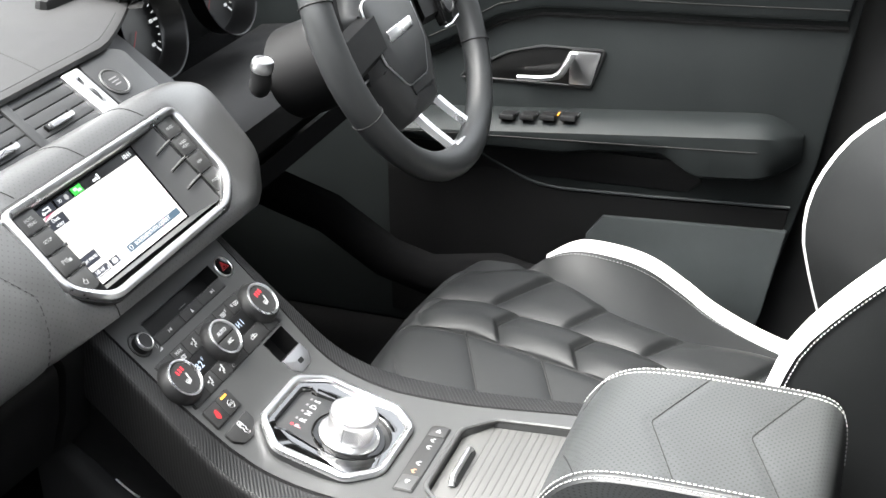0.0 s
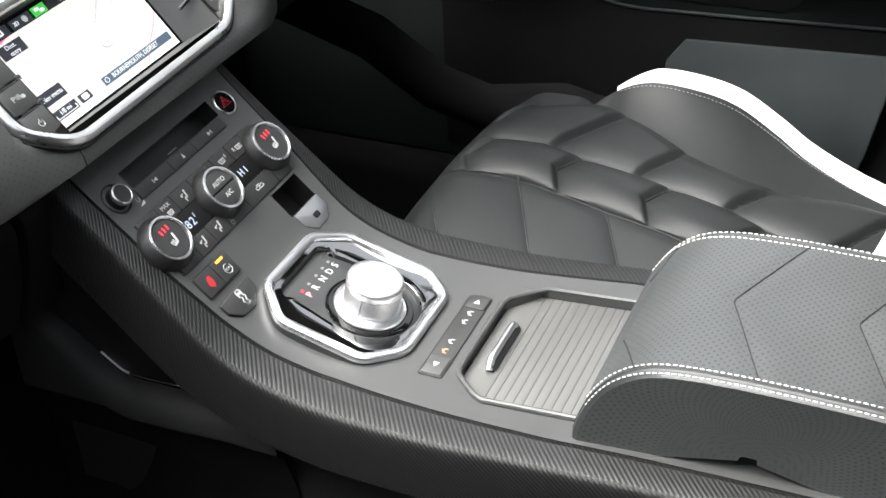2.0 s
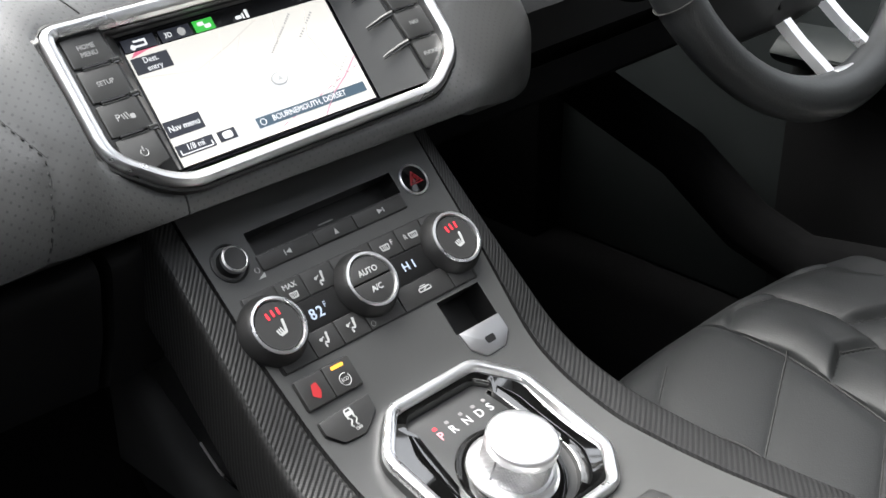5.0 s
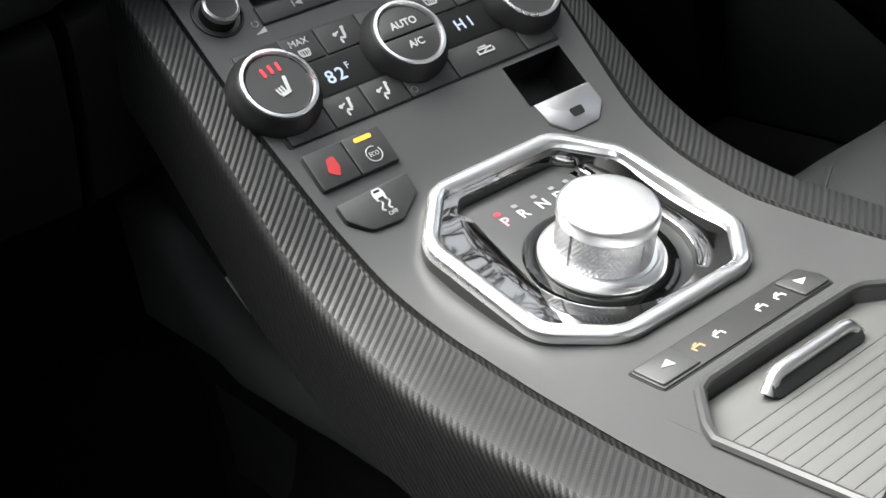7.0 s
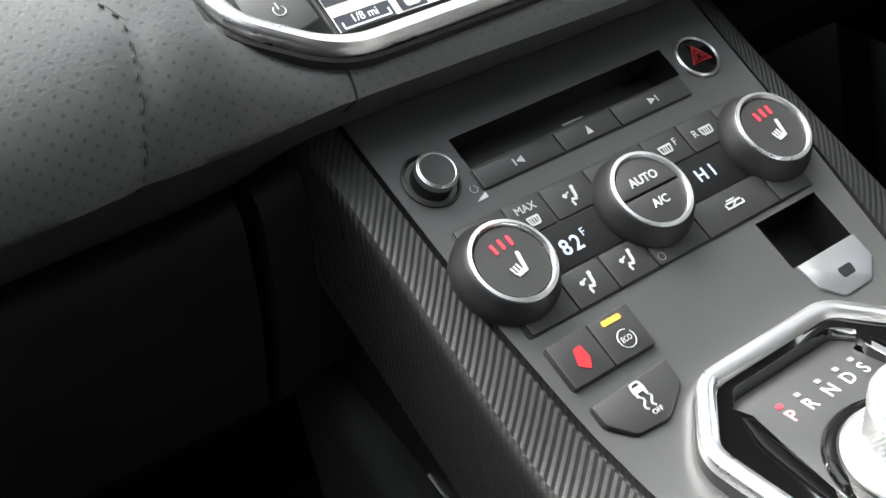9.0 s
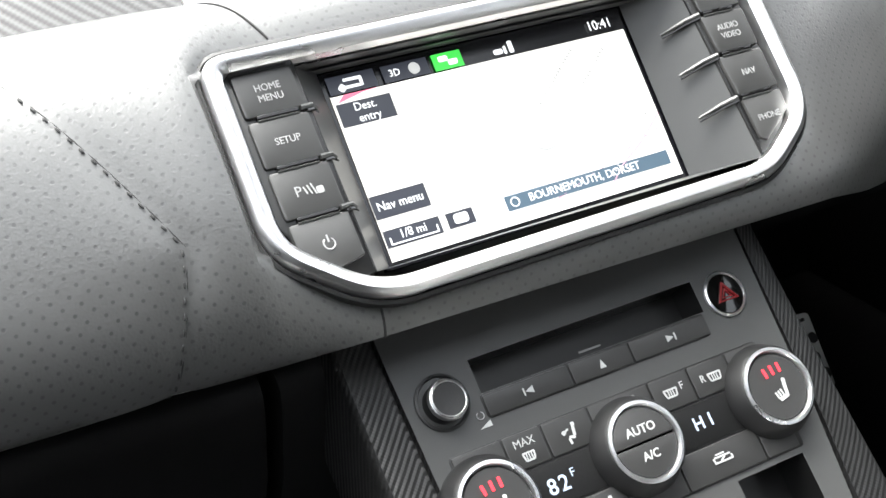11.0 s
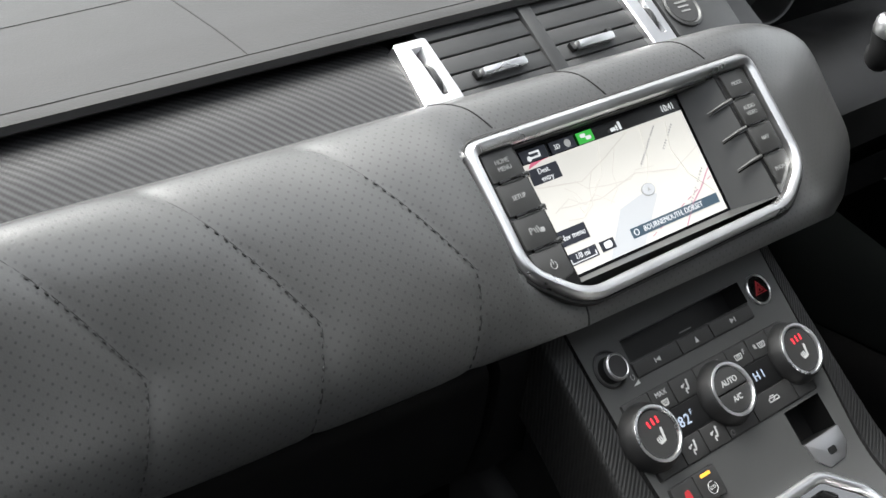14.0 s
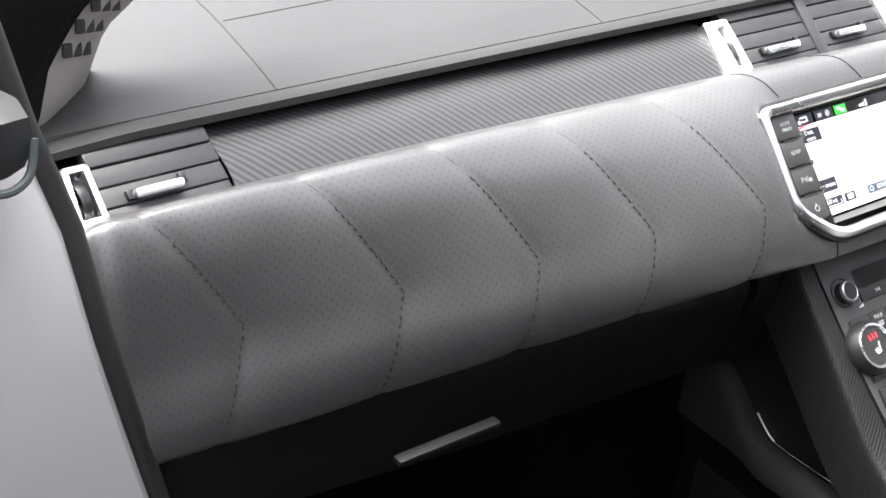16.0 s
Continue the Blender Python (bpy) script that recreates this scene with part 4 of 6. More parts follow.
def roll_section(x):
    if x < -0.11:
        f = min(1.0, max(0.0, (-x - 0.15) / 0.50))
        sec = SEC_A * (1 - f) + SEC_B * f
        g = ease(-0.16, -0.11, x)
        sec = sec * (1 - g) + SEC_C * g
    else:
        g = ease(0.13, 0.22, x)
        sec = SEC_C * (1 - g) + SEC_D * g
    pts = spline(sec, COUNT)
    pts[:, 0] += np.interp(-x, (0.12, 0.3, 0.5, 0.66), (-0.0050, -0.0070, -0.0130, -0.0230))
    pts[:, 1] += np.interp(-x, (0.12, 0.3, 0.5, 0.66), (-0.0015, -0.0005, 0.0040, 0.0115)) - np.interp(-x, (0.1, 0.25), (0.05, 0.08)) * np.maximum(0.0, pts[:, 1] - 0.06)
    # the crest falls away evenly towards the strip behind it
    slope = np.interp(x, (-0.60, -0.50, -0.40, -0.30, -0.20, -0.12, 0.0, 0.14, 0.19, 0.24, 0.28), (0.1565, 0.1550, 0.1540, 0.1515, 0.1498, 0.1485, 0.1458, 0.1425, 0.1370, 0.1270, 0.1150)) - 0.59 * (pts[:, 0] - 0.125)
    pts[:, 1] = slope - 0.0030 * np.log1p(np.exp(np.minimum(60.0, (slope - pts[:, 1]) / 0.0030)))
    end = max(0.0, (x - 0.165) / 0.115)
    if end > 0:
        k = math.sqrt(max(0.0, 1 - end ** 2.2))
        mid = np.array((0.120, 0.060))
        pts = mid + (pts - mid) * (0.15 + 0.85 * k)
    end = max(0.0, (-x - 0.655) / 0.030)
    if end > 0:
        mid = np.array((0.150, 0.07))
        pts = mid + (pts - mid) * (1 - 0.22 * (1 - math.sqrt(max(0.0, 1 - min(1.0, end) ** 2))))
    return pts


CREST, APEX = 0.18, 0.550
SEAMS = [(-0.240, -0.1735), (-0.342, -0.2740), (-0.441, -0.3720), (-0.545, -0.4770), (-0.655, -0.5880)]


def seam_x(k, t):
    """Across position of seam k at the share t of the roll's section."""
    top, point = SEAMS[k]
    if t < APEX:
        f = max(0.0, (t - CREST) / (APEX - CREST))
        return top + (point - top) * f ** 0.82
    return point - 0.075 * (t - APEX)


def roll_point(x, t, lift=0.0):
    """A point on the padded roll, sunk along the seams, and its outward normal."""
    pts = roll_section(x)
    i = t * (COUNT - 1)
    p = np.array([np.interp(i, range(COUNT), pts[:, k]) for k in (0, 1)])
    q = np.array([np.interp(min(COUNT - 1, i + 1), range(COUNT), pts[:, k]) - np.interp(max(0, i - 1), range(COUNT), pts[:, k]) for k in (0, 1)])
    n = np.array((q[1], -q[0])) / max(1e-9, np.hypot(*q))
    p = p + n * lift
    return Vector((x, p[0], p[1])), Vector((0, n[0], n[1]))


cols = sorted({*np.arange(-0.685, -0.12, 0.0045).round(5), *np.arange(-0.1155, 0.285, 0.004).round(5), 0.279, 0.2799})
rows, sink_rows = [], []
for x in cols:
    pts = roll_section(x)
    row = []
    for j in range(COUNT):
        t = j / (COUNT - 1)
        a, b = pts[max(0, j - 1)], pts[min(COUNT - 1, j + 1)]
        d = b - a
        n = np.array((d[1], -d[0])) / max(1e-9, np.hypot(*d))
        sink = 0.0
        if x < -0.15 and t > CREST:
            near = min(abs(x - seam_x(k, t)) for k in range(len(SEAMS)))
            deep = 1.0 if t < APEX + 0.25 else max(0.0, 1 - (t - APEX - 0.25) / 0.2)
            sink = 0.0012 * math.exp(-(near / 0.005) ** 2) * deep + 0.0010 * math.exp(-(near / 0.022) ** 2) * deep
        p = pts[j] - n * sink
        row.append((x, p[0], p[1]))
    rows.append(row)
lens = [np.r_[0, np.cumsum(np.linalg.norm(np.diff(np.array(r)[:, 1:], axis=0), axis=1))] for r in rows]
bm = loft(rows, uv=lambda i, j: (cols[i], lens[i][j]))
bmesh.ops.delete(bm, geom=[f for f in bm.faces if in_frame(f.calc_center_median(), 0.0045)], context="FACES")
for v in bm.verts:
    q = B(0, 0).inverted() @ v.co
    if abs(q.x) < 0.17 and abs(q.y) < 0.09 and q.z > -0.0030 and in_frame(v.co, -0.0030):
        v.co = B(q.x, q.y, -0.0030).translation
roll = part("padded_roll", bm, PERF_LEATHER, dash, "perforated black leather padding")
for k in range(len(SEAMS)):
    path = []
    for t in np.linspace(CREST, 0.93, 60):
        p, n = roll_point(seam_x(k, t), t, -0.0024 if t < 0.75 else -0.0024 - 0.01 * (t - 0.75))
        path.append(p)
    part("seam", tube(path, 0.00045, 5), SOFT_SEAM, roll)
    part("seam_stitching", stitches([roll_point(seam_x(k, t) - 0.0012, t, -0.0014)[0] for t in np.linspace(CREST + 0.12, 0.80, 40)], 0.0032, 0.0028, 0.00050), SOFT_SEAM, roll)
for x0, x1, t0, t1, bend in ((-0.130, -0.108, 0.17, 0.31, 0.8), (-0.032, -0.005, 0.17, 0.33, 0.8), (0.070, 0.098, 0.17, 0.31, 0.8), (-0.1045, -0.1075, 0.70, 0.86, 1.0)):
    part("seam", tube([roll_point(x0 + (x1 - x0) * f ** bend, t0 + (t1 - t0) * f, 0.0001)[0] for f in np.linspace(0, 1, 16)], 0.0006, 5), SEAM, roll)
# glove box lid under the roll, and the narrow cheek that closes it against the console
def knee_face(x):
    y, z = roll_point(x, 0.955)[0][1:]
    return [(x, y + 0.020, z - 0.0030), (x, y + 0.006, z - 0.0045), (x, y - 0.0005, z - 0.0075), (x, y - 0.0040, z - 0.0130), (x, y - 0.0045, z - 0.0220), (x, y + 0.001, z - 0.060), (x, y + 0.016, z - 0.105), (x, y + 0.09, z - 0.150), (x, 0.56, -0.19)]


def ended(rows, inward):
    """The face with its ends turned in towards the car's nose."""
    close = lambda row, dx: [(p[0] + dx, p[1] + inward, p[2]) for p in row]
    return [close(rows[0], 0.0005), rows[0], *rows[1:-1], rows[-1], close(rows[-1], -0.0005)]


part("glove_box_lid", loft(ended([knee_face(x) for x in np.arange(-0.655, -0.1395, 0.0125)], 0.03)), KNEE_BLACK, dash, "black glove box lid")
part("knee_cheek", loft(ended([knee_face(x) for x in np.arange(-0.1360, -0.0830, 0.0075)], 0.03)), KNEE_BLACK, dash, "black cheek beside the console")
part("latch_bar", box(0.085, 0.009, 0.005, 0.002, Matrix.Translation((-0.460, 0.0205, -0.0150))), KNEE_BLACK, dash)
# underside of the dash, its near-black colour standing in for shade
rows = [[(x, 0.085, 0.000), (x, 0.085, -0.03), (x, 0.16, -0.08), (x, 0.56, -0.16)] for x in np.arange(0.09, 0.70, 0.05)]
part("column_underside", loft(rows), SHADE_BLACK, dash)
# dark padded hump between the roll's end and the steering column
rows = []
for x in np.linspace(0.200, 0.640, 23):
    f = ease(0.200, 0.300, x)
    rows.append([(x, 0.235, 0.066), (x, 0.175, 0.067 + 0.006 * f), (x, 0.140 - 0.012 * f, 0.058 + 0.008 * f), (x, 0.118 - 0.020 * f, 0.036 + 0.006 * f), (x, 0.112 - 0.020 * f, 0.010), (x, 0.125 - 0.015 * f, -0.016), (x, 0.160, -0.036), (x, 0.260, -0.055)])
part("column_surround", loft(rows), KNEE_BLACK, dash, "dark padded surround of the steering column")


# upper pad
def pad_forward(x):
    return 0.55 * max(0.0, x - 0.17) ** 1.15 - 0.055 * max(0.0, -x - 0.35)


PAD = spline([(0.245, 0.186), (0.205, 0.1880), (0.186, 0.1900), (0.1770, 0.1930), (0.1750, 0.1965), (0.1785, 0.2000), (0.187, 0.2020), (0.21, 0.2062), (0.24, 0.2108), (0.32, 0.2200), (0.43, 0.2255), (0.58, 0.222)], 90)
PAD = np.stack([PAD[:, 0] - 0.0085 - 0.055 * (PAD[:, 0] - 0.175), PAD[:, 1] - 0.0145 - 0.076 * (PAD[:, 0] - 0.175)], 1)
EDGE = int(np.argmin(PAD[:, 0]))
pad_x = [*np.arange(-0.695, 0.36, 0.02)]
rows = [[(x, y + pad_forward(x) * (1.0 if y < 0.3 else 0.4), z + 0.026 * max(0.0, -x - 0.35) - 0.004 * max(0.0, -x - 0.62) / 0.07) for y, z in PAD] for x in pad_x]
upper = part("upper_pad", loft(rows), TOP_LEATHER, dash, "pale-lit dark grey leather dash top")


def pad_point(x, y, lift=-0.0002):
    z = float(np.interp(y, PAD[EDGE:, 0], PAD[EDGE:, 1]))
    return (x, y + pad_forward(x) * (1.0 if y < 0.3 else 0.4), z + lift + 0.026 * max(0.0, -x - 0.35))


for path in ([pad_point(x, 0.1776, -0.0002) for x in np.arange(-0.69, 0.30, 0.03)],
             [pad_point(x, 0.275 + 0.05 * (x + 0.497)) for x in np.linspace(-0.497, -0.208, 24)],
             [pad_point(-0.513 + 0.12 * (y - 0.178), y) for y in np.arange(0.178, 0.45, 0.012)],
             [pad_point(-0.219 + 0.10 * (y - 0.178), y) for y in np.arange(0.178, 0.295, 0.010)],
             [pad_point(0.075 + 0.36 * (y - 0.178), y) for y in np.arange(0.178, 0.305, 0.010)]):
    part("top_seam", tube(path, 0.0007, 5), SEAM, upper)


# sloped strip with vents: frame with u across, v up the slope
def V(u, v, h=0.0):
    a = radians(35.5)
    bend = max(0.0, -u - 0.30)
    return axes((u, 0.1475 - 0.060 * bend, 0.1600 + 0.022 * bend), (1, 0.060 if bend else 0.0, -0.022 if bend else 0.0), (0, math.cos(a), math.sin(a))) @ Matrix.Translation((0, v, h))


def quad_on(fr, pts, h0, h1, bev, r=0.0):
    mid = sum(p[0] for p in pts) / len(pts)
    pts = [(u - mid, v) for u, v in pts]
    return slab(fillet(pts, r, 3) if r else pts, h0, h1, bev, fr(mid, 0))


strip_x = np.arange(-0.570, -0.112, 0.012)
rows = [[V(x, v, 0.001 - 0.012 * max(0.0, (v + 0.004) / 0.036) ** 2).translation for v in np.linspace(-0.034, 0.050, 13)] for x in strip_x]
part("carbon_strip", loft(rows, uv=lambda i, j: (strip_x[i], -0.034 + j * 0.007)), CARBON_DASH, dash, "matt carbon-weave strip")
part("strip_backing", loft([[V(x, -0.04, -0.032).translation, V(x, 0.055, -0.032).translation] for x in (-0.69, 0.26)]), RECESS, dash)


def air_vent(u0, u1, tab0, tab1, tab_v=-0.0130):
    vent = part("air_vent", loft([[V(u0, -0.035, -0.010).translation, V(u0, 0.033, -0.010).translation], [V(u1, -0.035, -0.010).translation, V(u1, 0.033, -0.010).translation]]), RECESS, dash, "dark slatted air vent")
    for v in (0.0265, 0.0128, -0.0005, -0.0138, -0.0268):
        bm = slab(rrect(u1 - u0, 0.0128, 0.001, 2), -0.008, 0.0, 0.0010, V((u0 + u1) / 2, v) @ Matrix.Rotation(radians(-4), 4, "X"))
        part("slat", bm, DARK_PLASTIC, vent)
    tilt = V((tab0 + tab1) / 2, tab_v, 0.0) @ Matrix.Rotation(radians(14), 4, "X")
    part("tab", box(tab1 - tab0, 0.0062, 0.0078, 0.0022, tilt), CHROME, vent, "bright vane tab")
    part("pivot", box(0.0050, 0.0066, 0.0040, 0.0012, V(tab1 + 0.0018, tab_v + 0.003, 0.0)), RECESS, vent)
    part("pivot", box(0.0050, 0.0066, 0.0040, 0.0012, V(tab0 - 0.0018, tab_v, 0.0)), RECESS, vent)
    return vent


air_vent(-0.0960, -0.0060, -0.070, -0.0305)
air_vent(0.0050, 0.0920, 0.020, 0.056)
air_vent(-0.6530, -0.5710, -0.635, -0.603, -0.0030)
part("vent_divider", quad_on(V, [(-0.0090, -0.034), (0.0040, -0.034), (0.0075, 0.032), (-0.0045, 0.032)], -0.008, 0.0022, 0.0012), DARK_PLASTIC, dash)


def vent_column(foot, head, v0, v1, slot, w, tall):
    """A bright plate pierced by a thumbwheel slot that widens into a notch at its head."""
    u, vm = slot
    outer = fillet([(foot[0] - u, v0 - vm), (foot[1] - u, v0 - vm), (head[1] - u, v1 - vm), (head[0] - u, v1 - vm)], 0.003, 3)
    inner = [(-w, -tall), (w, -tall), (w * 0.9, tall * 0.45), (w * 1.9, tall), (-w * 1.5, tall), (-w, tall * 0.45)]
    rows = []
    for poly, h in ((outer, -0.006), (outer, 0.0038), (offset(outer, 0.0012), 0.0050), (offset(inner, -0.0004), 0.0050), (inner, 0.0044), (inner, -0.009)):
        ring = []
        for a in np.linspace(0, math.tau, 145)[:-1]:
            r = reach(poly, a, (0.0, 0.0))
            ring.append(V(u, vm + r * math.sin(a), h).translation + Vector((r * math.cos(a), 0, 0)))
        rows.append(ring)
    col = part("vent_column", loft(rows, True), ALLOY, dash, "satin silver vent column with a thumbwheel")
    axle = V(u, vm - tall * 0.2, -0.0090) @ Matrix.Rotation(radians(90), 4, "Y") @ Matrix.Rotation(radians(7), 4, "X")
    part("thumbwheel", lathe([(0.0125, -0.0024), (0.0150, -0.0020), (0.0153, 0.0), (0.0150, 0.0020), (0.0125, 0.0024)], 48, axle), DARK_PLASTIC, col)
    part("slot_floor", loft([[V(u - 0.006, vm - tall, -0.0088).translation, V(u - 0.006, vm + tall, -0.0088).translation], [V(u + 0.007, vm - tall, -0.0088).translation, V(u + 0.007, vm + tall, -0.0088).translation]]), SATIN, col)


vent_column((-0.1268, -0.0938), (-0.1205, -0.0936), -0.0275, 0.0222, (-0.1060, -0.0030), 0.0027, 0.0182)
vent_column((0.0878, 0.1128), (0.0890, 0.1165), -0.0330, 0.0255, (0.1035, -0.0040), 0.0024, 0.0190)
col_l = [(-0.0110, -0.0165), (0.0105, -0.0165), (0.0120, 0.0225), (-0.0060, 0.0225)]
end_col = part("vent_column", rim(fillet(col_l, 0.003, 3), [(0, -0.006), (0, 0.003), (0.001, 0.0042), (0.0045, 0.0042), (0.0052, 0.002), (0.0056, -0.005)], V(-0.665, 0)), CHROME, dash, "bright vent end frame with a thumbwheel")
part("thumbwheel", lathe([(0.0150, -0.003), (0.0158, 0.0), (0.0150, 0.003)], 40, V(-0.6640, 0.003, -0.010) @ Matrix.Rotation(radians(90), 4, "Y")), RECESS, end_col)

starter = thing("start_button", (0.171, 0.155, 0.16), "round engine start button with a bright ring", "button")
part("panel", quad_on(V, [(0.1215, -0.036), (0.1900, -0.040), (0.1980, 0.0200), (0.1810, 0.0315), (0.1250, 0.0315)], -0.012, 0.0005, 0.0020, 0.010), DARK_PLASTIC, starter)
part("ring", lathe([(0.0170, 0), (0.0172, 0.0022), (0.0155, 0.0030), (0.0140, 0.0018)], 48, V(0.1425, -0.0065), cap=False), SATIN, starter)
part("button", lathe([(0.0142, 0.0010), (0.0135, 0.0022), (0.001, 0.0026)], 40, V(0.1425, -0.0065)), BUTTON, starter)
part("marking", bars([(0, 0.0040, 0.013, 0.0016, 0), (0, 0.0, 0.012, 0.0014, 0), (0, -0.0040, 0.010, 0.0014, 0)], V(0.1425, -0.0065, 0.0026)), DIM_INK, starter)


# ---------------------------------------------------------------- touchscreen unit
def S(u, v, h=0.0):
    a = radians(49.6)
    return axes((-0.0040, 0.0588, 0.0855), (1, 0.018, -0.010), (0, math.cos(a), math.sin(a))) @ Matrix.Translation((0.965 * u, 0.93 * v + 0.0012, h)) @ Matrix.Diagonal((0.965, 0.93, 1, 1))


unit = thing("touchscreen", (0, 0.03, 0.06), "touchscreen in a chrome frame with side keys, showing a pale map", "touchscreen")
part("bezel", rim(FRAME, [(-0.0010, -0.020), (-0.0012, 0.0010), (0.0000, 0.0030), (0.0020, 0.0042), (0.0050, 0.0038), (0.0072, 0.0018), (0.0080, -0.005)], B(0, 0), cap=False), NICKEL, unit, "satin chrome frame")
part("gasket", rim(offset(FRAME, -0.0035), [(0.0, -0.024), (0.0, -0.0010), (0.0015, -0.0002), (0.003, -0.003)], B(0, 0), cap=False), RUBBER, unit)
hole_l, hole_r, hole_t, hole_b = -0.0975, 0.0985, 0.0405, -0.0515
# key carriers left and right
part("carrier", slab(fillet([(-0.0975, -0.0520), (-0.0975, 0.0425), (-0.1300, 0.0425), (-0.1305, -0.0250), (-0.112, -0.0520)], [0.001, 0.001, 0.004, 0.012, 0.012], 4), -0.012, -0.0030, 0.0010, B(0, 0)), RECESS, unit)
part("carrier", slab(fillet([(0.1085, -0.0520), (0.1140, -0.0520), (0.1360, -0.0360), (0.1355, 0.0425), (0.1045, 0.0425)], [0.001, 0.012, 0.008, 0.004, 0.001], 4), -0.012, -0.0030, 0.0010, B(0, 0)), RECESS, unit)
# sloping walls from the frame down to the display
layer_out = [B(hole_l, hole_b, -0.004), B(hole_r + 0.010, hole_b - 0.002, -0.004), B(hole_r + 0.006, hole_t, -0.004), B(hole_l, hole_t, -0.004)]
layer_in = [S(-0.0850, -0.0480, 0.0012), S(0.0850, -0.0480, 0.0012), S(0.0850, 0.0480, 0.0012), S(-0.0850, 0.0480, 0.0012)]
bm = bmesh.new()
lo = [bm.verts.new(m.translation) for m in layer_out]
li = [bm.verts.new(m.translation) for m in layer_in]
for k in range(4):
    bm.faces.new((lo[k], lo[(k + 1) % 4], li[(k + 1) % 4], li[k]))
part("recess_wall", bm, SATIN, unit)
part("back_plate", rim(offset(FRAME, 0.006), [(0, -0.016), (0.001, -0.012)], B(0, -0.002), cap=False), SATIN, unit)
for side, bounds, words in ((-1, (0.0415, 0.0210, -0.0012, -0.0236, -0.0480), (("HOME", "MENU"), ("SETUP",), ("P",), ())), (1, (0.0415, 0.0207, -0.0010, -0.0235, -0.0480), (("MODE",), ("AUDIO", "VIDEO"), ("NAV",), ("PHONE",)))):
    for k in range(4):
        hi, lo_v = bounds[k] - 0.0010, bounds[k + 1] + 0.0010
        if side < 0:
            pts = [(-0.1005, lo_v), (-0.1005, hi), (-0.1272, hi), (-0.1272, lo_v)]
            if k == 3:
                pts = [(-0.1005, lo_v + 0.003), (-0.1005, hi), (-0.1272, hi), (-0.1268, lo_v + 0.012), (-0.1150, lo_v)]
        else:
            pts = [(0.1345, lo_v), (0.1345, hi), (0.1078, hi), (0.1092, lo_v)]
            if k == 3:
                pts = [(0.1140, lo_v), (0.1335, lo_v + 0.012), (0.1345, hi), (0.1100, hi), (0.1105, lo_v + 0.002)]
        area = sum(pts[i - 1][0] * pts[i][1] - pts[i][0] * pts[i - 1][1] for i in range(len(pts)))
        pts = pts if area > 0 else pts[::-1]
        b = part("side_key", slab(fillet(pts, 0.0015, 2), -0.010, -0.0012, 0.0008, B(0, 0)), KEYCAP, unit)
        cx, cy = (-0.1135 if side < 0 else 0.1210), (hi + lo_v) / 2
        if words[k] == ("P",):
            part("lettering", lettering("P", 0.0062, B(cx - 0.0042, cy, -0.0011)), GREY_INK, b)
            part("symbol", bars([(-0.0012, 0, 0.0006, 0.0034, 15), (0.0006, 0, 0.0006, 0.0042, 15), (0.0024, 0, 0.0006, 0.0050, 15), (0.0050, -0.0010, 0.0032, 0.0030, 0)], B(cx, cy, -0.0012)), GREY_INK, b)
        elif not words[k]:
            part("symbol", tube([tuple(B(cx + 0.0024 * math.cos(a), cy + 0.0024 * math.sin(a), -0.0010).translation) for a in np.linspace(2.2, 7.2, 16)], 0.00035, 4), GREY_INK, b)
            part("symbol", bars([(0, 0.0022, 0.0007, 0.0032, 0)], B(cx, cy, -0.0012)), GREY_INK, b)
        for j, w in enumerate(words[k] if words[k] != ("P",) else ()):
            part("lettering", lettering(w, 0.0043, B(cx, cy + (0.0023 - 0.0046 * j if len(words[k]) > 1 else 0), -0.0011), 0.0, 0.95), GREY_INK, b)
        if k < 3:
            v = bounds[k + 1] + 0.0004
            part("key_notch", slab(rrect(0.0185, 0.0018, 0.0007, 2), -0.004, -0.0007, 0.0003, B(-0.1135 if side < 0 else 0.1195, v)), PIANO, unit, "glossy black slot between two keys")
            part("notch_edge", tube([tuple(B((-0.1135 if side < 0 else 0.1195) + e, v - 0.0014, -0.0010).translation) for e in (-0.0092, 0.0092)], 0.0004, 5), SATIN, unit)
            if side < 0:
                path = [B(-0.1030, v + 0.0004, -0.0016), B(-0.0975, v + 0.0008, -0.0026), B(-0.0945, v - 0.0002, -0.0050)]
            else:
                path = [B(0.1085, v, -0.0020), B(0.1010, v - 0.0006, -0.0052), B(0.0905, v - 0.0022, -0.0120)]
            part("key_ridge", tube([tuple(m.translation) for m in path], [0.0013, 0.0012, 0.0006], 8), SATIN, unit)
            part("ridge_groove", tube([tuple((m @ Vector((0, -0.0017, -0.0001)))) for m in path], [0.0009, 0.0008, 0.0004], 6), PIANO, unit)


def on_screen(name, pts, mt, h, parent):
    return part(name, rim(pts, [(0, h - 0.0002), (0, h)], S(0, 0)), mt, parent)


def rect(u0, u1, v0, v1):
    return [(u0, v0), (u1, v0), (u1, v1), (u0, v1)]


display = part("display", rim(rect(-0.0860, 0.0860, -0.0490, 0.0490), [(0, -0.003), (0, 0.0)], S(0, 0)), SCREEN_BLACK, unit, "glowing display with a pale road map")
on_screen("map", rect(-0.0825, 0.0825, -0.0458, 0.0356), MAP_PALE, 0.0006, display)
on_screen("water", [(-0.046, -0.0455), (-0.010, -0.0455), (0.022, -0.016), (0.014, -0.0105), (-0.018, -0.016)], MAP_BLUE, 0.0009, display)


def map_line(pts, w, mt):
    part("map_road", tube([tuple(S(u, v, 0.0010).translation) for u, v in pts], w, 4, flat=0.3), mt, display)


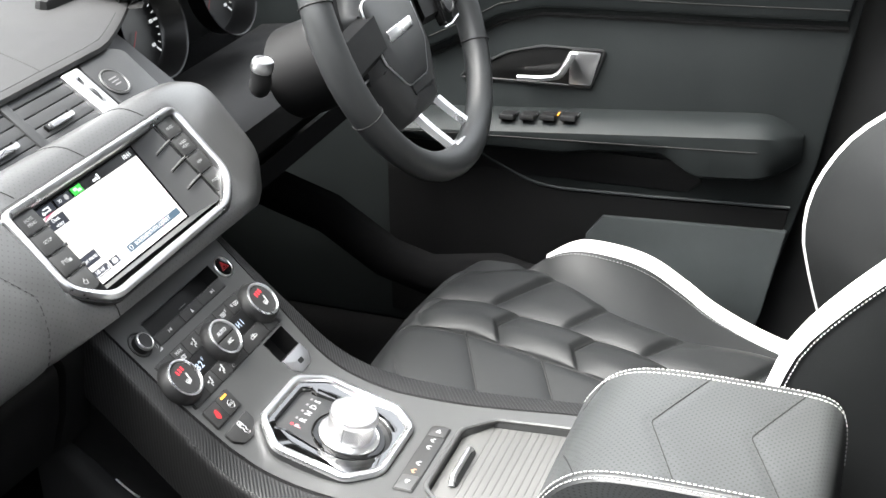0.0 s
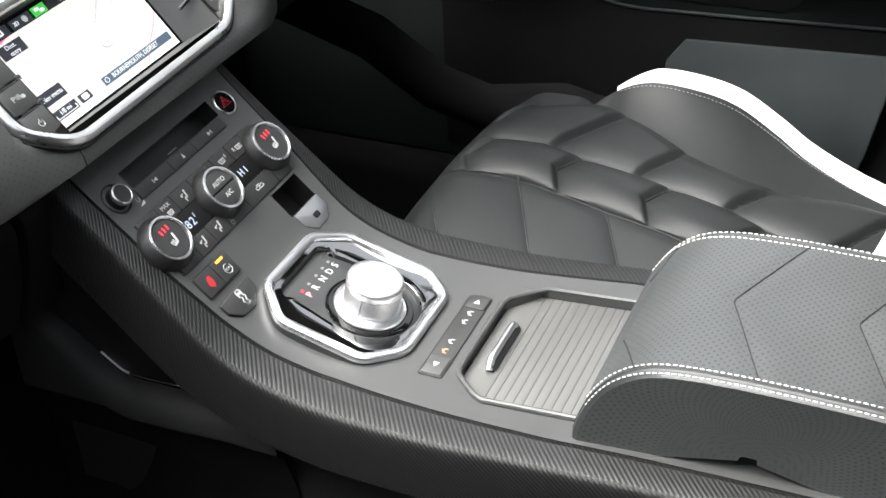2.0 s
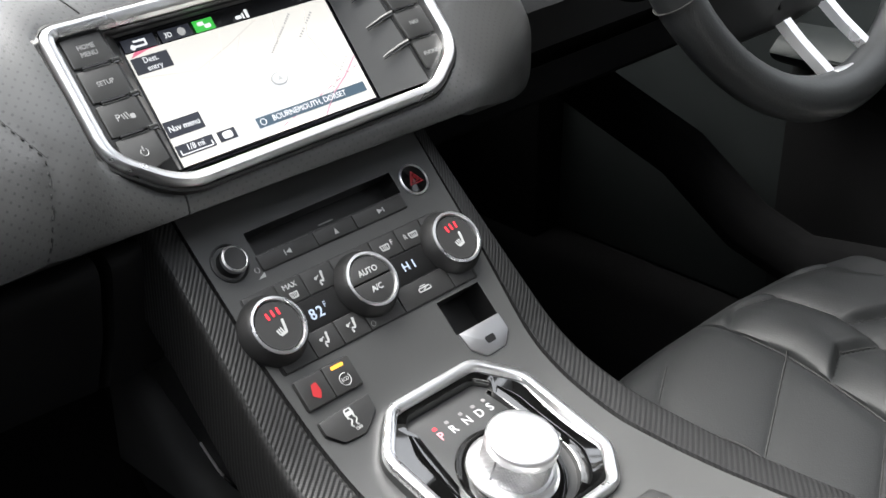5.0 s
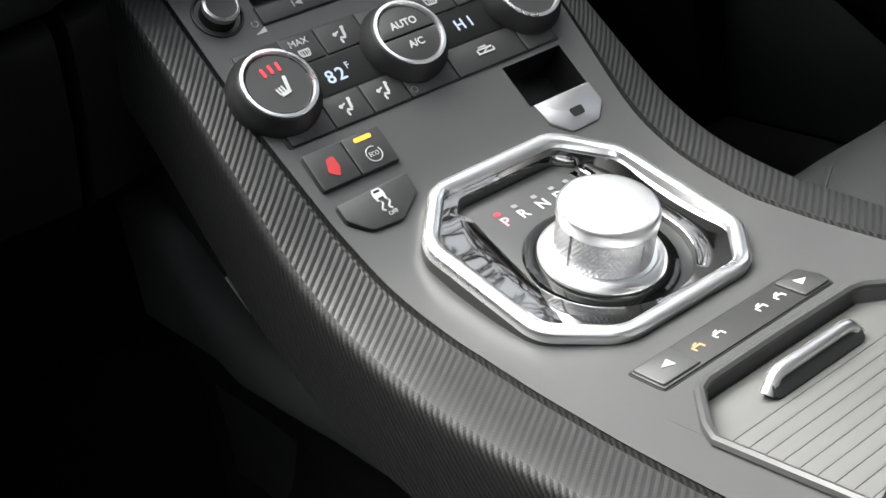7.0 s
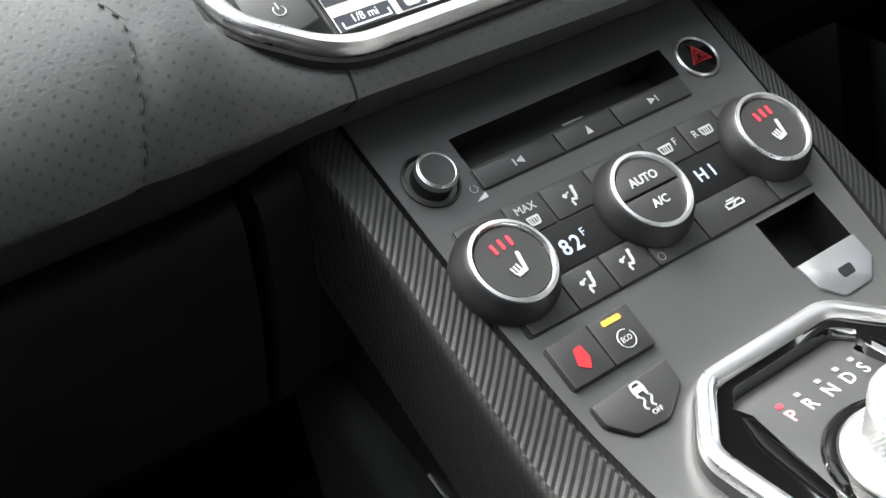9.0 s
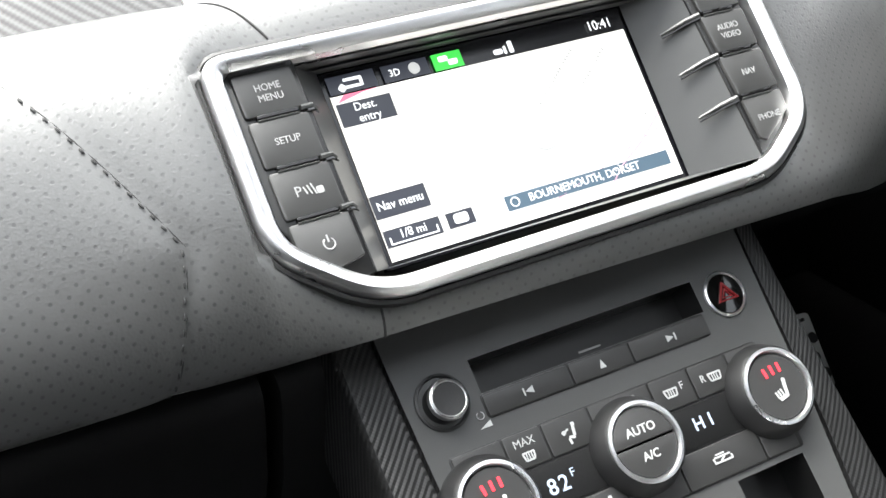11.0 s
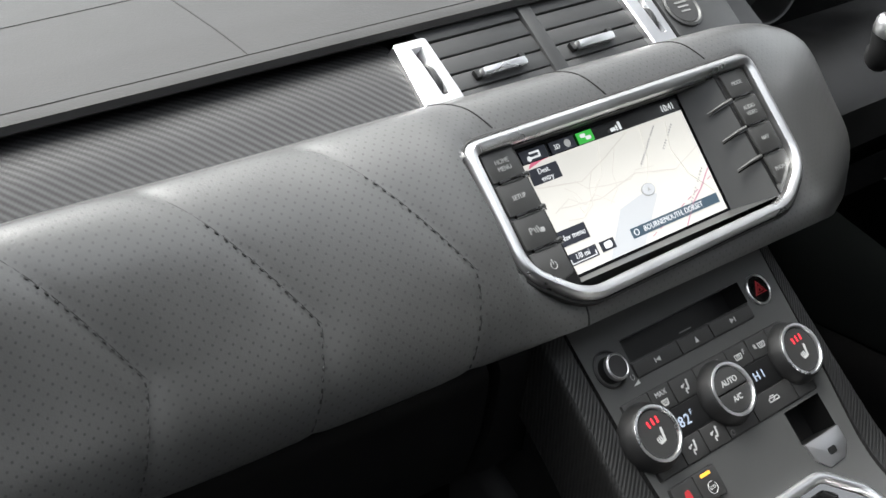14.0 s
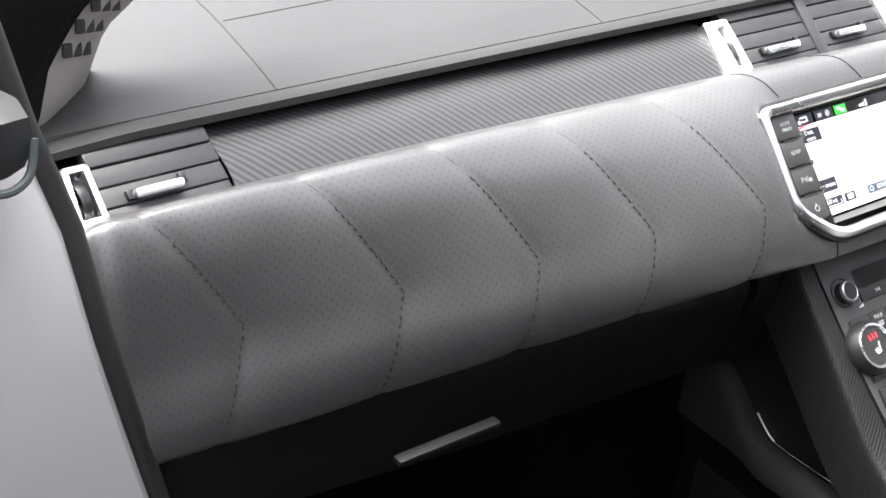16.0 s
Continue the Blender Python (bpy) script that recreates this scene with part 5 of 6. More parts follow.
map_line([(0.082, -0.012), (0.066, -0.024), (0.050, -0.033), (0.036, -0.0455)], 0.0006, MAP_PINK)
map_line([(-0.080, 0.018), (-0.04, 0.012), (-0.01, 0.022), (0.02, 0.034)], 0.0005, MAP_ROAD)
map_line([(-0.07, 0.0), (-0.03, -0.004), (0.01, 0.004), (0.05, -0.004), (0.081, 0.006)], 0.0005, MAP_ROAD)
map_line([(0.034, 0.034), (0.028, 0.010), (0.012, -0.012)], 0.0006, MAP_ROAD)
map_line([(0.062, 0.034), (0.054, 0.012), (0.060, -0.010), (0.078, -0.030)], 0.0006, MAP_ROAD)
for run, w in (([(-0.074, -0.002), (-0.058, 0.004), (-0.046, -0.004), (-0.034, 0.000), (-0.020, -0.010)], 0.0004), ([(-0.066, -0.010), (-0.052, -0.012), (-0.040, -0.006), (-0.036, 0.006), (-0.028, 0.016)], 0.0004), ([(-0.052, 0.004), (-0.050, -0.012)], 0.0003),
               ([(-0.046, 0.014), (-0.038, 0.006), (-0.020, 0.003), (0.004, 0.001)], 0.0004), ([(-0.058, 0.012), (-0.050, 0.006), (-0.046, -0.004)], 0.0003), ([(-0.024, -0.010), (-0.012, -0.002), (-0.010, 0.010), (0.002, 0.026)], 0.0003), ([(0.004, 0.001), (0.012, 0.006), (0.030, 0.004)], 0.0003)):
    map_line(run, w, MAP_ROAD)
map_line([(-0.01, 0.034), (-0.02, 0.012), (-0.05, -0.010)], 0.0004, MAP_ROAD)
for k in range(9):
    u = 0.0 + 0.0095 * k
    map_line([(u, -0.0425 + 0.0028 * k), (u + 0.005, -0.0410 + 0.0028 * k)], 0.0004, MAP_PINK)
for (u0, v0), (u1, v1), n in (((0.0198, 0.0082), (0.0473, 0.0309), 17), ((0.0474, 0.0130), (0.0653, 0.0276), 9), ((0.0431, -0.0364), (0.0751, -0.0108), 13)):
    turn = math.degrees(math.atan2(v1 - v0, u1 - u0))
    part("map_label_bar", bars([(u0 + (u1 - u0) * k / n, v0 + (v1 - v0) * k / n, 0.0008, 0.0017, turn) for k in range(n + 1) if k != n - 5], S(0, 0, 0.0010)), MAP_TEXT, display)
spot = S(0.0150, -0.0105) @ Matrix.Diagonal((1.25, 0.85, 1, 1))
marker = part("position_marker", lathe([(0.0056, 0.0008), (0.0056, 0.0012), (0.0050, 0.0014), (0.001, 0.0014)], 28, spot), MAP_LINE, display)
part("disc", lathe([(0.0049, 0.0012), (0.0048, 0.0017), (0.001, 0.0017)], 28, spot), MAP_BLUE, marker)
part("position_arrow", rim([(-0.0013, -0.0014), (0.0013, -0.0014), (0, 0.0018)], [(0, 0.0018), (0, 0.0020)], spot), MAP_LINE, marker)
for pts, mt in ((rect(-0.0820, -0.0578, 0.0362, 0.0450), SCREEN_DARK), (rect(-0.0540, -0.0300, 0.0362, 0.0446), SCREEN_DARK), (rect(-0.0272, -0.0115, 0.0362, 0.0446), SCREEN_GREEN),
                (rect(-0.0815, -0.0540, 0.0200, 0.0315), SCREEN_DARK), (rect(-0.0825, -0.0545, -0.0255, -0.0142), SCREEN_DARK), (rect(-0.0822, -0.0535, -0.0395, -0.0312), SCREEN_DARK),
                (rect(-0.0500, -0.0360, -0.0390, -0.0315), SCREEN_DARK), (rect(-0.0182, 0.0780, -0.0390, -0.0316), SCREEN_BLUE)):
    on_screen("screen_tile", pts, mt, 0.0011, display)
on_screen("flag", [(-0.080, 0.0320), (-0.066, 0.0350), (-0.058, 0.0356), (-0.076, 0.0356)], SCREEN_RED, 0.0010, display)
for w, size, u, v in (("Dest.", 0.0056, -0.0678, 0.0284), ("entry", 0.0056, -0.0672, 0.0228), ("Nav menu", 0.0060, -0.0686, -0.0200), ("1/8 mi", 0.0058, -0.0678, -0.0345), ("BOURNEMOUTH, DORSET", 0.0058, 0.0270, -0.0353), ("10:41", 0.0072, 0.0690, 0.0405), ("3D", 0.0050, -0.0480, 0.0402)):
    part("lettering", lettering(w, size, S(u, v, 0.0013), 0.0, 0.95), SCREEN_WHITE, display)
part("scale_bar", bars([(0, 0, 0.024, 0.0007, 0), (-0.012, 0.0015, 0.0007, 0.0035, 0), (0.012, 0.0015, 0.0007, 0.0035, 0)], S(-0.0678, -0.0382, 0.0013)), SCREEN_WHITE, display)
part("icon", bars([(0.0005, 0.0018, 0.009, 0.0014, 0), (0.0045, 0.0, 0.0014, 0.0048, 0), (-0.001, -0.0018, 0.010, 0.0014, 0), (-0.0055, -0.0018, 0.0034, 0.0034, 45)], S(-0.0700, 0.0404, 0.0013)), SCREEN_WHITE, display)
part("icon", lathe([(0.0030, 0.0012), (0.0028, 0.0015)], 20, S(-0.0375, 0.0404)), MAP_LINE, display)
part("icon", bars([(-0.0025, 0.0012, 0.005, 0.0028, 0), (0.0022, -0.0012, 0.005, 0.0028, 0)], S(-0.0193, 0.0404, 0.0013)), SCREEN_WHITE, display)
part("icon", bars([(-0.0035, -0.0012, 0.005, 0.0026, 0), (0.0005, -0.001, 0.0014, 0.004, 0), (0.0040, 0.0, 0.0024, 0.0062, 0)], S(0.0115, 0.0398, 0.0013)), SCREEN_WHITE, display)
part("icon", bars([(0, 0, 0.0075, 0.0048, 0)], S(-0.0430, -0.0352, 0.0013)), SCREEN_WHITE, display)
part("icon", tube([tuple(S(-0.0135 + 0.0022 * math.cos(a), -0.0353 + 0.0022 * math.sin(a), 0.0014).translation) for a in np.linspace(0, 6.28, 18)], 0.0003, 4, True), SCREEN_WHITE, display)


# ---------------------------------------------------------------- centre armrest
armrest = thing("armrest", (0, -0.50, -0.12), "grey-black perforated leather armrest with white double stitching on the console", "armrest")
HALF = 0.0850
TOP = spline([(-0.372, -0.128), (-0.370, -0.112), (-0.380, -0.084), (-0.398, -0.060), (-0.425, -0.0455), (-0.470, -0.0405), (-0.540, -0.0400), (-0.585, -0.0420), (-0.603, -0.0500), (-0.610, -0.070), (-0.612, -0.128)], 70)


def arm_point(x, k, lift=0.0):
    a, b = TOP[max(0, k - 1)], TOP[min(69, k + 1)]
    d = b - a
    n = np.array((-d[1], d[0])) / np.hypot(*d)
    n = n if n[1] > -0.2 else n
    p = TOP[k] - n * (-lift)
    if n[1] < 0:
        p = TOP[k] + n * -lift
    return (x, p[0], p[1])


def chevron_y(apex, x):
    return apex - 0.036 * abs(x) / 0.078 - 0.001


def arm_top_z(y):
    return float(np.interp(-y, -TOP[6:62, 0], TOP[6:62, 1]))


arm_cols = np.linspace(-0.0770, 0.0770, 65)
rows = []
for x in arm_cols:
    row = []
    for y, z in TOP:
        near = min(abs(y - chevron_y(c, x)) for c in (-0.4545, -0.5375, -0.374 if x < 0 else -0.36))
        row.append((x, y, z - (0.0016 * math.exp(-(near / 0.0035) ** 2) if -0.60 < y < -0.375 else 0.0) + 0.0012 * math.cos(x / 0.078 * 1.57)))
    rows.append(row)
runs = np.r_[0, np.cumsum(np.linalg.norm(np.diff(TOP, axis=0), axis=1))]
part("top_cover", loft(rows, uv=lambda i, j: (arm_cols[i], runs[j])), ARM_LEATHER, armrest)
for apex, x0, x1 in ((-0.4545, -0.077, 0.077), (-0.5375, -0.077, 0.077), (-0.374, -0.077, -0.030), (-0.360, 0.050, 0.077)):
    pts = [(x, chevron_y(apex, x), arm_top_z(chevron_y(apex, x)) + 0.0012 * math.cos(x / 0.078 * 1.57) - 0.0010) for x in np.linspace(x0, x1, 40)]
    part("chevron_seam", tube(pts, 0.0006, 5), SEAM, armrest)
for side in (-1, 1):
    mid = np.array((-0.49, -0.10))
    rows = [[(side * x, *(mid + (p - mid) * g)) for p in TOP] for x, g in ((0.0770, 1.0), (0.0785, 1.002), (0.0793, 0.984), (0.0800, 0.980), (0.0808, 0.996), (0.0832, 0.988), (HALF, 0.955))]
    part("side_gusset", loft(rows), BLACK_LEATHER, armrest)
    lid = bmesh.new()
    ring = [(side * HALF, *(mid + (p - mid) * 0.955)) for p in TOP]
    ring2 = [(side * (HALF - 0.001), *(mid + (p - mid) * 0.5)) for p in TOP]
    loft([ring, ring2, [(side * (HALF - 0.001), mid[0] + (p[0] - mid[0]) * 0.05, mid[1] + (p[1] - mid[1]) * 0.05) for p in TOP]], uv=lambda i, j: (runs[j], 0.04 * i), bm=lid)
    part("side_panel", lid, ARM_LEATHER, armrest)
    for off_x, g in ((0.0754, 1.008), (0.0832, 0.994)):
        path = [(side * off_x, *(mid + (p - mid) * g)) for p in TOP[8:66]]
        part("stitching", stitches(path, 0.0033, 0.0011, 0.00044), THREAD, armrest, "white thread stitching")
part("base", block((-0.074, -0.60, -0.150), (0.074, -0.385, -0.118), 0.006), SOFT_BLACK, armrest)


armrest.location += Vector((-0.004, 0.011, 0.008))
armrest.scale = (1.06, 1.0, 1.0)


# ---------------------------------------------------------------- driver's seat
seat = thing("driver_seat", (0.36, -0.35, -0.45), "black quilted leather driver's seat with white leather bolster bands", "seat")


RIDGE = spline([(0.16, -0.190, 0.430), (0.20, -0.155, 0.440), (0.231, -0.131, 0.447), (0.263, -0.121, 0.458), (0.31, -0.124, 0.462), (0.353, -0.137, 0.466), (0.398, -0.157, 0.456), (0.438, -0.165, 0.428), (0.496, -0.168, 0.392), (0.56, -0.174, 0.372), (0.65, -0.179, 0.36)], 80)
FOOT = spline([(0.16, 0.420), (0.215, 0.437), (0.257, 0.422), (0.318, 0.382), (0.363, 0.358), (0.417, 0.350), (0.494, 0.360), (0.56, 0.350), (0.65, 0.335)], 80)
LANES = (0.120, 0.282, 0.344, 0.470)


def ridge(y):
    """Across position and height of the outer bolster's crest."""
    return float(np.interp(-y, RIDGE[:, 0], RIDGE[:, 2])), float(np.interp(-y, RIDGE[:, 0], RIDGE[:, 1]))


def foot(y):
    """Across position of the seam where the bolster meets the cushion."""
    return float(np.interp(-y, FOOT[:, 0], FOOT[:, 1]))


def sweep(y):
    """How far the lanes lean inwards towards the backrest."""
    return 0.26 * max(0.0, -0.19 - y)


def cushion_z(x, y):
    """Height of the cushion's centre: a crown that rolls off at the rounded front and the console side."""
    z = -0.150 - 0.018 * ease(-0.34, -0.52, y)
    f = max(0.0, (y + 1.3 * max(0.0, x - 0.31) ** 2 + 2.0 * max(0.0, 0.215 - x) ** 2 + 0.142) / 0.082)
    z -= 0.120 * f ** 3.0
    z -= 0.10 * max(0.0, (0.148 - x) / 0.045) ** 2
    z -= 0.010 * max(0.0, (0.25 - x) / 0.10) ** 1.5
    return z


def quilt(x, y):
    """Three lanes of lapped leather leaves; the seams of each lane slant back, the middle lane half a leaf out of step."""
    tuck = min(1.0, max(0.0, foot(y) - x) / 0.022) ** 0.5
    x = x + sweep(y)
    k = 0 if x < LANES[1] else 1 if x < LANES[2] else 2
    f = (x - LANES[k]) / (LANES[k + 1] - LANES[k])
    if k == 2:
        p = (y + 0.55 * (x - 0.345) + 0.003) / 0.096
    elif k == 1:
        p = (y + 0.024 + 0.5 * abs(x - 0.311)) / 0.097
    else:
        p = (y + 0.60 * (LANES[1] - x) - 0.006) / 0.097
    g = p - math.floor(p)
    puff = 0.0088 * (4 * g * (1 - g)) ** 0.55 + 0.0062 * (1 - g) * min(1.0, g / 0.06)
    if k == 0:
        puff = 0.0065 * (4 * g * (1 - g)) ** 0.6 + 0.0020 * max(0.0, f - 0.65)
        return puff * min(1.0, (1 - f) / 0.10) ** 0.5
    side = min(f, 1 - f) if k == 1 else f
    round_off = min(1.0, side / (0.34 if k == 1 else 0.20))
    return puff * (0.22 + 0.78 * math.sin(round_off * 1.5708) ** 0.7) * tuck + (0.0022 if k == 1 else 0.0)


def on_cushion(x, y, lift=0.0):
    fade = ease(-0.098, -0.150, y) * ease(0.118, 0.150, x)
    return (x, y, cushion_z(x, y) + quilt(x, y) * fade + lift)


lane_cols = [(0, u) for u in np.linspace(0, 0.985, 62)] + [(0, 0.9985)] + [(1, u) for u in np.r_[0.004, np.linspace(0.03, 0.97, 30), 0.996]] + [(2, u) for u in np.r_[0.0015, np.linspace(0.02, 1.0, 60)]]
rows = []
for y in np.arange(-0.640, -0.073, 0.0020):
    s = sweep(y)
    cuts = (0.112 + s, LANES[1], LANES[2], min(0.52, 0.452 + s))
    sx, row = foot(y), []
    for k, u in lane_cols:
        x = cuts[k] + u * (cuts[k + 1] - cuts[k]) - s
        p = on_cushion(x, y)
        back = 6.0 * max(0.0, 0.205 - x) ** 2 * ease(-0.22, -0.09, y)
        row.append((x, y - back, p[2] - 0.022 * ease(sx - 0.001, sx + 0.016, x) * ease(-0.185, -0.235, y)))
    rows.append(row)
part("cushion", loft(rows), SEAT_LEATHER, seat, "quilted black leather cushion with folded leaf panels")
front = rows[-1]
part("front_valance", loft([front, [(x, y - 0.004, z - 0.05) for x, y, z in front], [(x, y - 0.07, -0.36) for x, y, z in front]]), SEAT_LEATHER, seat)


for line in (0.282, 0.344):
    run = [(line - sweep(y), y) for y in np.arange(-0.150, -0.60, -0.004)]
    part("lane_seam", tube([(x, y, min(on_cushion(x - 0.001, y)[2], on_cushion(x + 0.001, y)[2]) - 0.0002) for x, y in run], 0.0010, 5), SEAM, seat)
for m in (-1, -2, -3, -4):
    run = []
    for f in np.linspace(0.05, 0.50 if m == -1 else 1.0, 30):
        y = 0.006 + 0.097 * m - 0.60 * 0.130 * (1 - f)
        run.append((0.282 - 0.130 * (1 - f) - sweep(y), y))
    part("leaf_seam", tube([on_cushion(x, y + 0.0005, 0.0002) for x, y in run], 0.0008, 5), SEAM, seat)
for m in (-2, -3, -4, -5):
    run = []
    for f in np.linspace(0.0, 1.0, 40):
        y = -0.003 + 0.096 * m - 0.55 * 0.14 * f
        x = 0.345 + 0.14 * f - sweep(y)
        if x < foot(y) - 0.003:
            run.append((x, y))
    part("leaf_seam", tube([on_cushion(x, y + 0.0006, -0.0004) for x, y in run], 0.0010, 5), SEAM, seat)
    run = []
    for f in np.linspace(-1.0, 1.0, 31):
        y = -0.024 + 0.097 * m - 0.5 * 0.030 * abs(f)
        run.append((0.312 + 0.030 * f - sweep(y), y))
    part("leaf_seam", tube([on_cushion(x, y + 0.0006, -0.0004) for x, y in run], 0.0010, 5), SEAM, seat)
side_seam = spline([(0.152, -0.150), (0.160, -0.175), (0.174, -0.215), (0.176, -0.252), (0.162, -0.312), (0.150, -0.36)], 30)
part("side_seam", tube([on_cushion(x, y, 0.0003) for x, y in side_seam], 0.0011, 6), SEAM, seat)
part("seat_base", block((0.14, -0.62, -0.45), (0.58, -0.16, -0.27), 0.02), SOFT_BLACK, seat)
# outer bolster: grey-lit inner face, white band on its crest, dark outer flank
by = np.arange(-0.640, -0.165, 0.005)
inner, band, outer = [], [], []
for y in by:
    rx, rz = ridge(y)
    sx = min(foot(y), rx - 0.012)
    zs = cushion_z(sx, y) - 0.004
    wide = 0.031 * (0.15 + 0.85 * ease(-0.225, -0.262, y))
    inner.append([(sx - 0.001, y, zs - 0.010)] + [(sx + (rx - wide * 0.1 - sx) * u, y, zs + (rz - 0.0015 - zs) * u ** 1.25 + 0.001 * math.sin(math.pi * u)) for u in (0.0, 0.08, 0.2, 0.4, 0.6, 0.8, 0.92, 1.0)])
    band.append([(rx - wide * 0.12, y, rz - 0.0014), (rx + wide * 0.25, y, rz + 0.0022), (rx + wide * 0.6, y, rz + 0.0020), (rx + wide, y, rz - 0.003), (rx + wide + 0.004, y, rz - 0.012)])
    outer.append([(rx + wide + 0.003, y, rz - 0.010), (rx + 0.055, y, rz - 0.04), (rx + 0.075, y, rz - 0.10), (rx + 0.075, y, -0.36)])
part("bolster", loft(inner), SEAT_LEATHER, seat)
keep = [k for k, y in enumerate(by) if y < -0.226]
part("white_band", loft([band[k] for k in keep]), WHITE_LEATHER, seat, "white leather band along the bolster")
part("bolster_flank", loft(outer), SEAT_LEATHER, seat)
part("band_stitching", stitches([(inner[k][7][0], by[k], inner[k][7][2] + 0.0006) for k in keep], 0.0026, 0.0018, 0.0004), GREY_INK, seat)
# backrest: shell, two bolsters with white bands
rows = []
for h in np.linspace(0, 1, 30):
    z, y = -0.20 + 0.80 * h, -0.645 - 0.26 * h - 0.03 * math.sin(h * 3.1)
    rows.append([(x, y - 0.05 * math.cos((x - 0.36) / 0.22 * 1.5) ** 2 * 0.6, z) for x in np.linspace(0.13, 0.59, 24)])
part("backrest_panel", loft(rows), SEAT_LEATHER, seat)


def back_bolster(xc, pts, width, out, name):
    """A side bolster of the backrest: dark padded wing with a white band down its leading edge."""
    path = spline(pts, 34)
    band, wing = [], []
    for k, (y, z) in enumerate(path):
        a, b = path[max(0, k - 1)], path[min(33, k + 1)]
        t = (b - a) / np.hypot(*(b - a))
        n = np.array((-t[1], t[0]))
        n = n if n[0] < 0 else -n
        q = lambda x, d: (x, y + n[0] * d, z + n[1] * d)
        band.append([q(xc - out * 0.004, 0.010), q(xc, 0.001), q(xc + out * width * 0.5, -0.001), q(xc + out * width, 0.003), q(xc + out * (width + 0.004), 0.012)])
        wing.append([q(xc, 0.0085), q(xc - out * 0.004, 0.03), q(xc - out * 0.006, 0.09), q(xc - out * 0.004, 0.20), q(xc, 0.24)])
    part("back_band", loft(band), WHITE_LEATHER, seat, "white leather band along the backrest's edge")
    part("back_wing", loft(wing), SEAT_LEATHER, seat)
    part("back_wing", loft([[(xc + out * width, p[1], p[2]) for p in (r[3],)] + [(xc + out * (width + 0.05), r[3][1] - 0.05, r[3][2]), (xc + out * (width + 0.12), r[3][1] - 0.10, r[3][2])] for r in band]), SEAT_LEATHER, seat)
    part("band_stitching", stitches([(xc - out * 0.0035, r[0][1] - 0.004, r[0][2]) for r in band], 0.0030, 0.0015, 0.0006), THREAD, seat)


back_bolster(0.150, [(-0.505, -0.150), (-0.520, -0.105), (-0.530, -0.083), (-0.552, -0.018), (-0.590, 0.034), (-0.632, 0.080), (-0.70, 0.16), (-0.80, 0.33), (-0.86, 0.50)], 0.030, 1, "near")
back_bolster(0.547, [(-0.552, -0.214), (-0.535, -0.16), (-0.522, -0.100), (-0.531, -0.036), (-0.566, 0.028), (-0.620, 0.082), (-0.72, 0.22), (-0.80, 0.38), (-0.86, 0.52)], 0.010, -1, "far")


seat.location = (0.36 + 0.019 + 0.11 * 0.058, -0.35 + 0.014, -0.45 - 0.012)
seat.scale = (1.11, 1.0, 1.0)


# ---------------------------------------------------------------- steering wheel and column
def W(u, v, h=0.0):
    """Frame in the wheel's plane: u to the right, v up, z towards the driver."""
    a = radians(24)
    return axes((0.385, -0.076, 0.190), (1, 0, 0), (0, math.sin(a), math.cos(a))) @ Matrix.Translation((u, v, h))


wheel = thing("steering_wheel", (0.385, 0.0, 0.19), "black leather steering wheel with satin metal lower spokes", "steering wheel")
ring = [W(0.184 * math.cos(a), 0.180 * math.sin(a)).translation for a in np.linspace(0, 2 * math.pi, 72, endpoint=False)]
part("rim", tube(ring, [0.0165 + 0.002 * math.cos(2 * a) ** 2 for a in np.linspace(0, 2 * math.pi, 72, endpoint=False)], 16, True), BLACK_LEATHER, wheel, "black leather rim")
for a in (radians(202), radians(332), radians(20), radians(160)):
    part("rim_joint", tube([W((0.184 + 0.0178 * math.cos(b)) * math.cos(a), (0.180 + 0.0178 * math.cos(b)) * math.sin(a), 0.0188 * math.sin(b)).translation for b in np.linspace(0, 6.283, 20, endpoint=False)], 0.0008, 5, True), SEAM, wheel)
hub = fillet([(-0.094, -0.026), (-0.050, -0.096), (0.038, -0.096), (0.078, -0.030), (0.086, 0.055), (0.058, 0.085), (-0.070, 0.085), (-0.098, 0.055)], 0.024, 5)
boss = part("hub", rim(hub, [(-0.004, -0.035), (0, -0.005), (0.006, 0.014), (0.016, 0.024), (0.034, 0.028)], W(0, -0.024, -0.034)), DARK_PLASTIC, wheel, "dark airbag boss")
cover = fillet([(-0.072, -0.012), (-0.040, -0.050), (0.016, -0.050), (0.046, -0.014), (0.050, 0.062), (-0.076, 0.062)], 0.018, 5)
part("cover_ring", tube([W(u, v - 0.024, -0.0055).translation for u, v in cover], 0.0013, 6, True), ALLOY, boss)
part("cover", rim(cover, [(0.0, 0.020), (0.001, 0.0300), (0.006, 0.0320)], W(0, -0.024, -0.034)), DARK_PLASTIC, boss)
part("badge", slab(rrect(0.070, 0.014, 0.003, 3), 0.030, 0.0338, 0.0010, W(-0.012, -0.012, -0.034)), CHROME, boss, "plain bright badge bar")
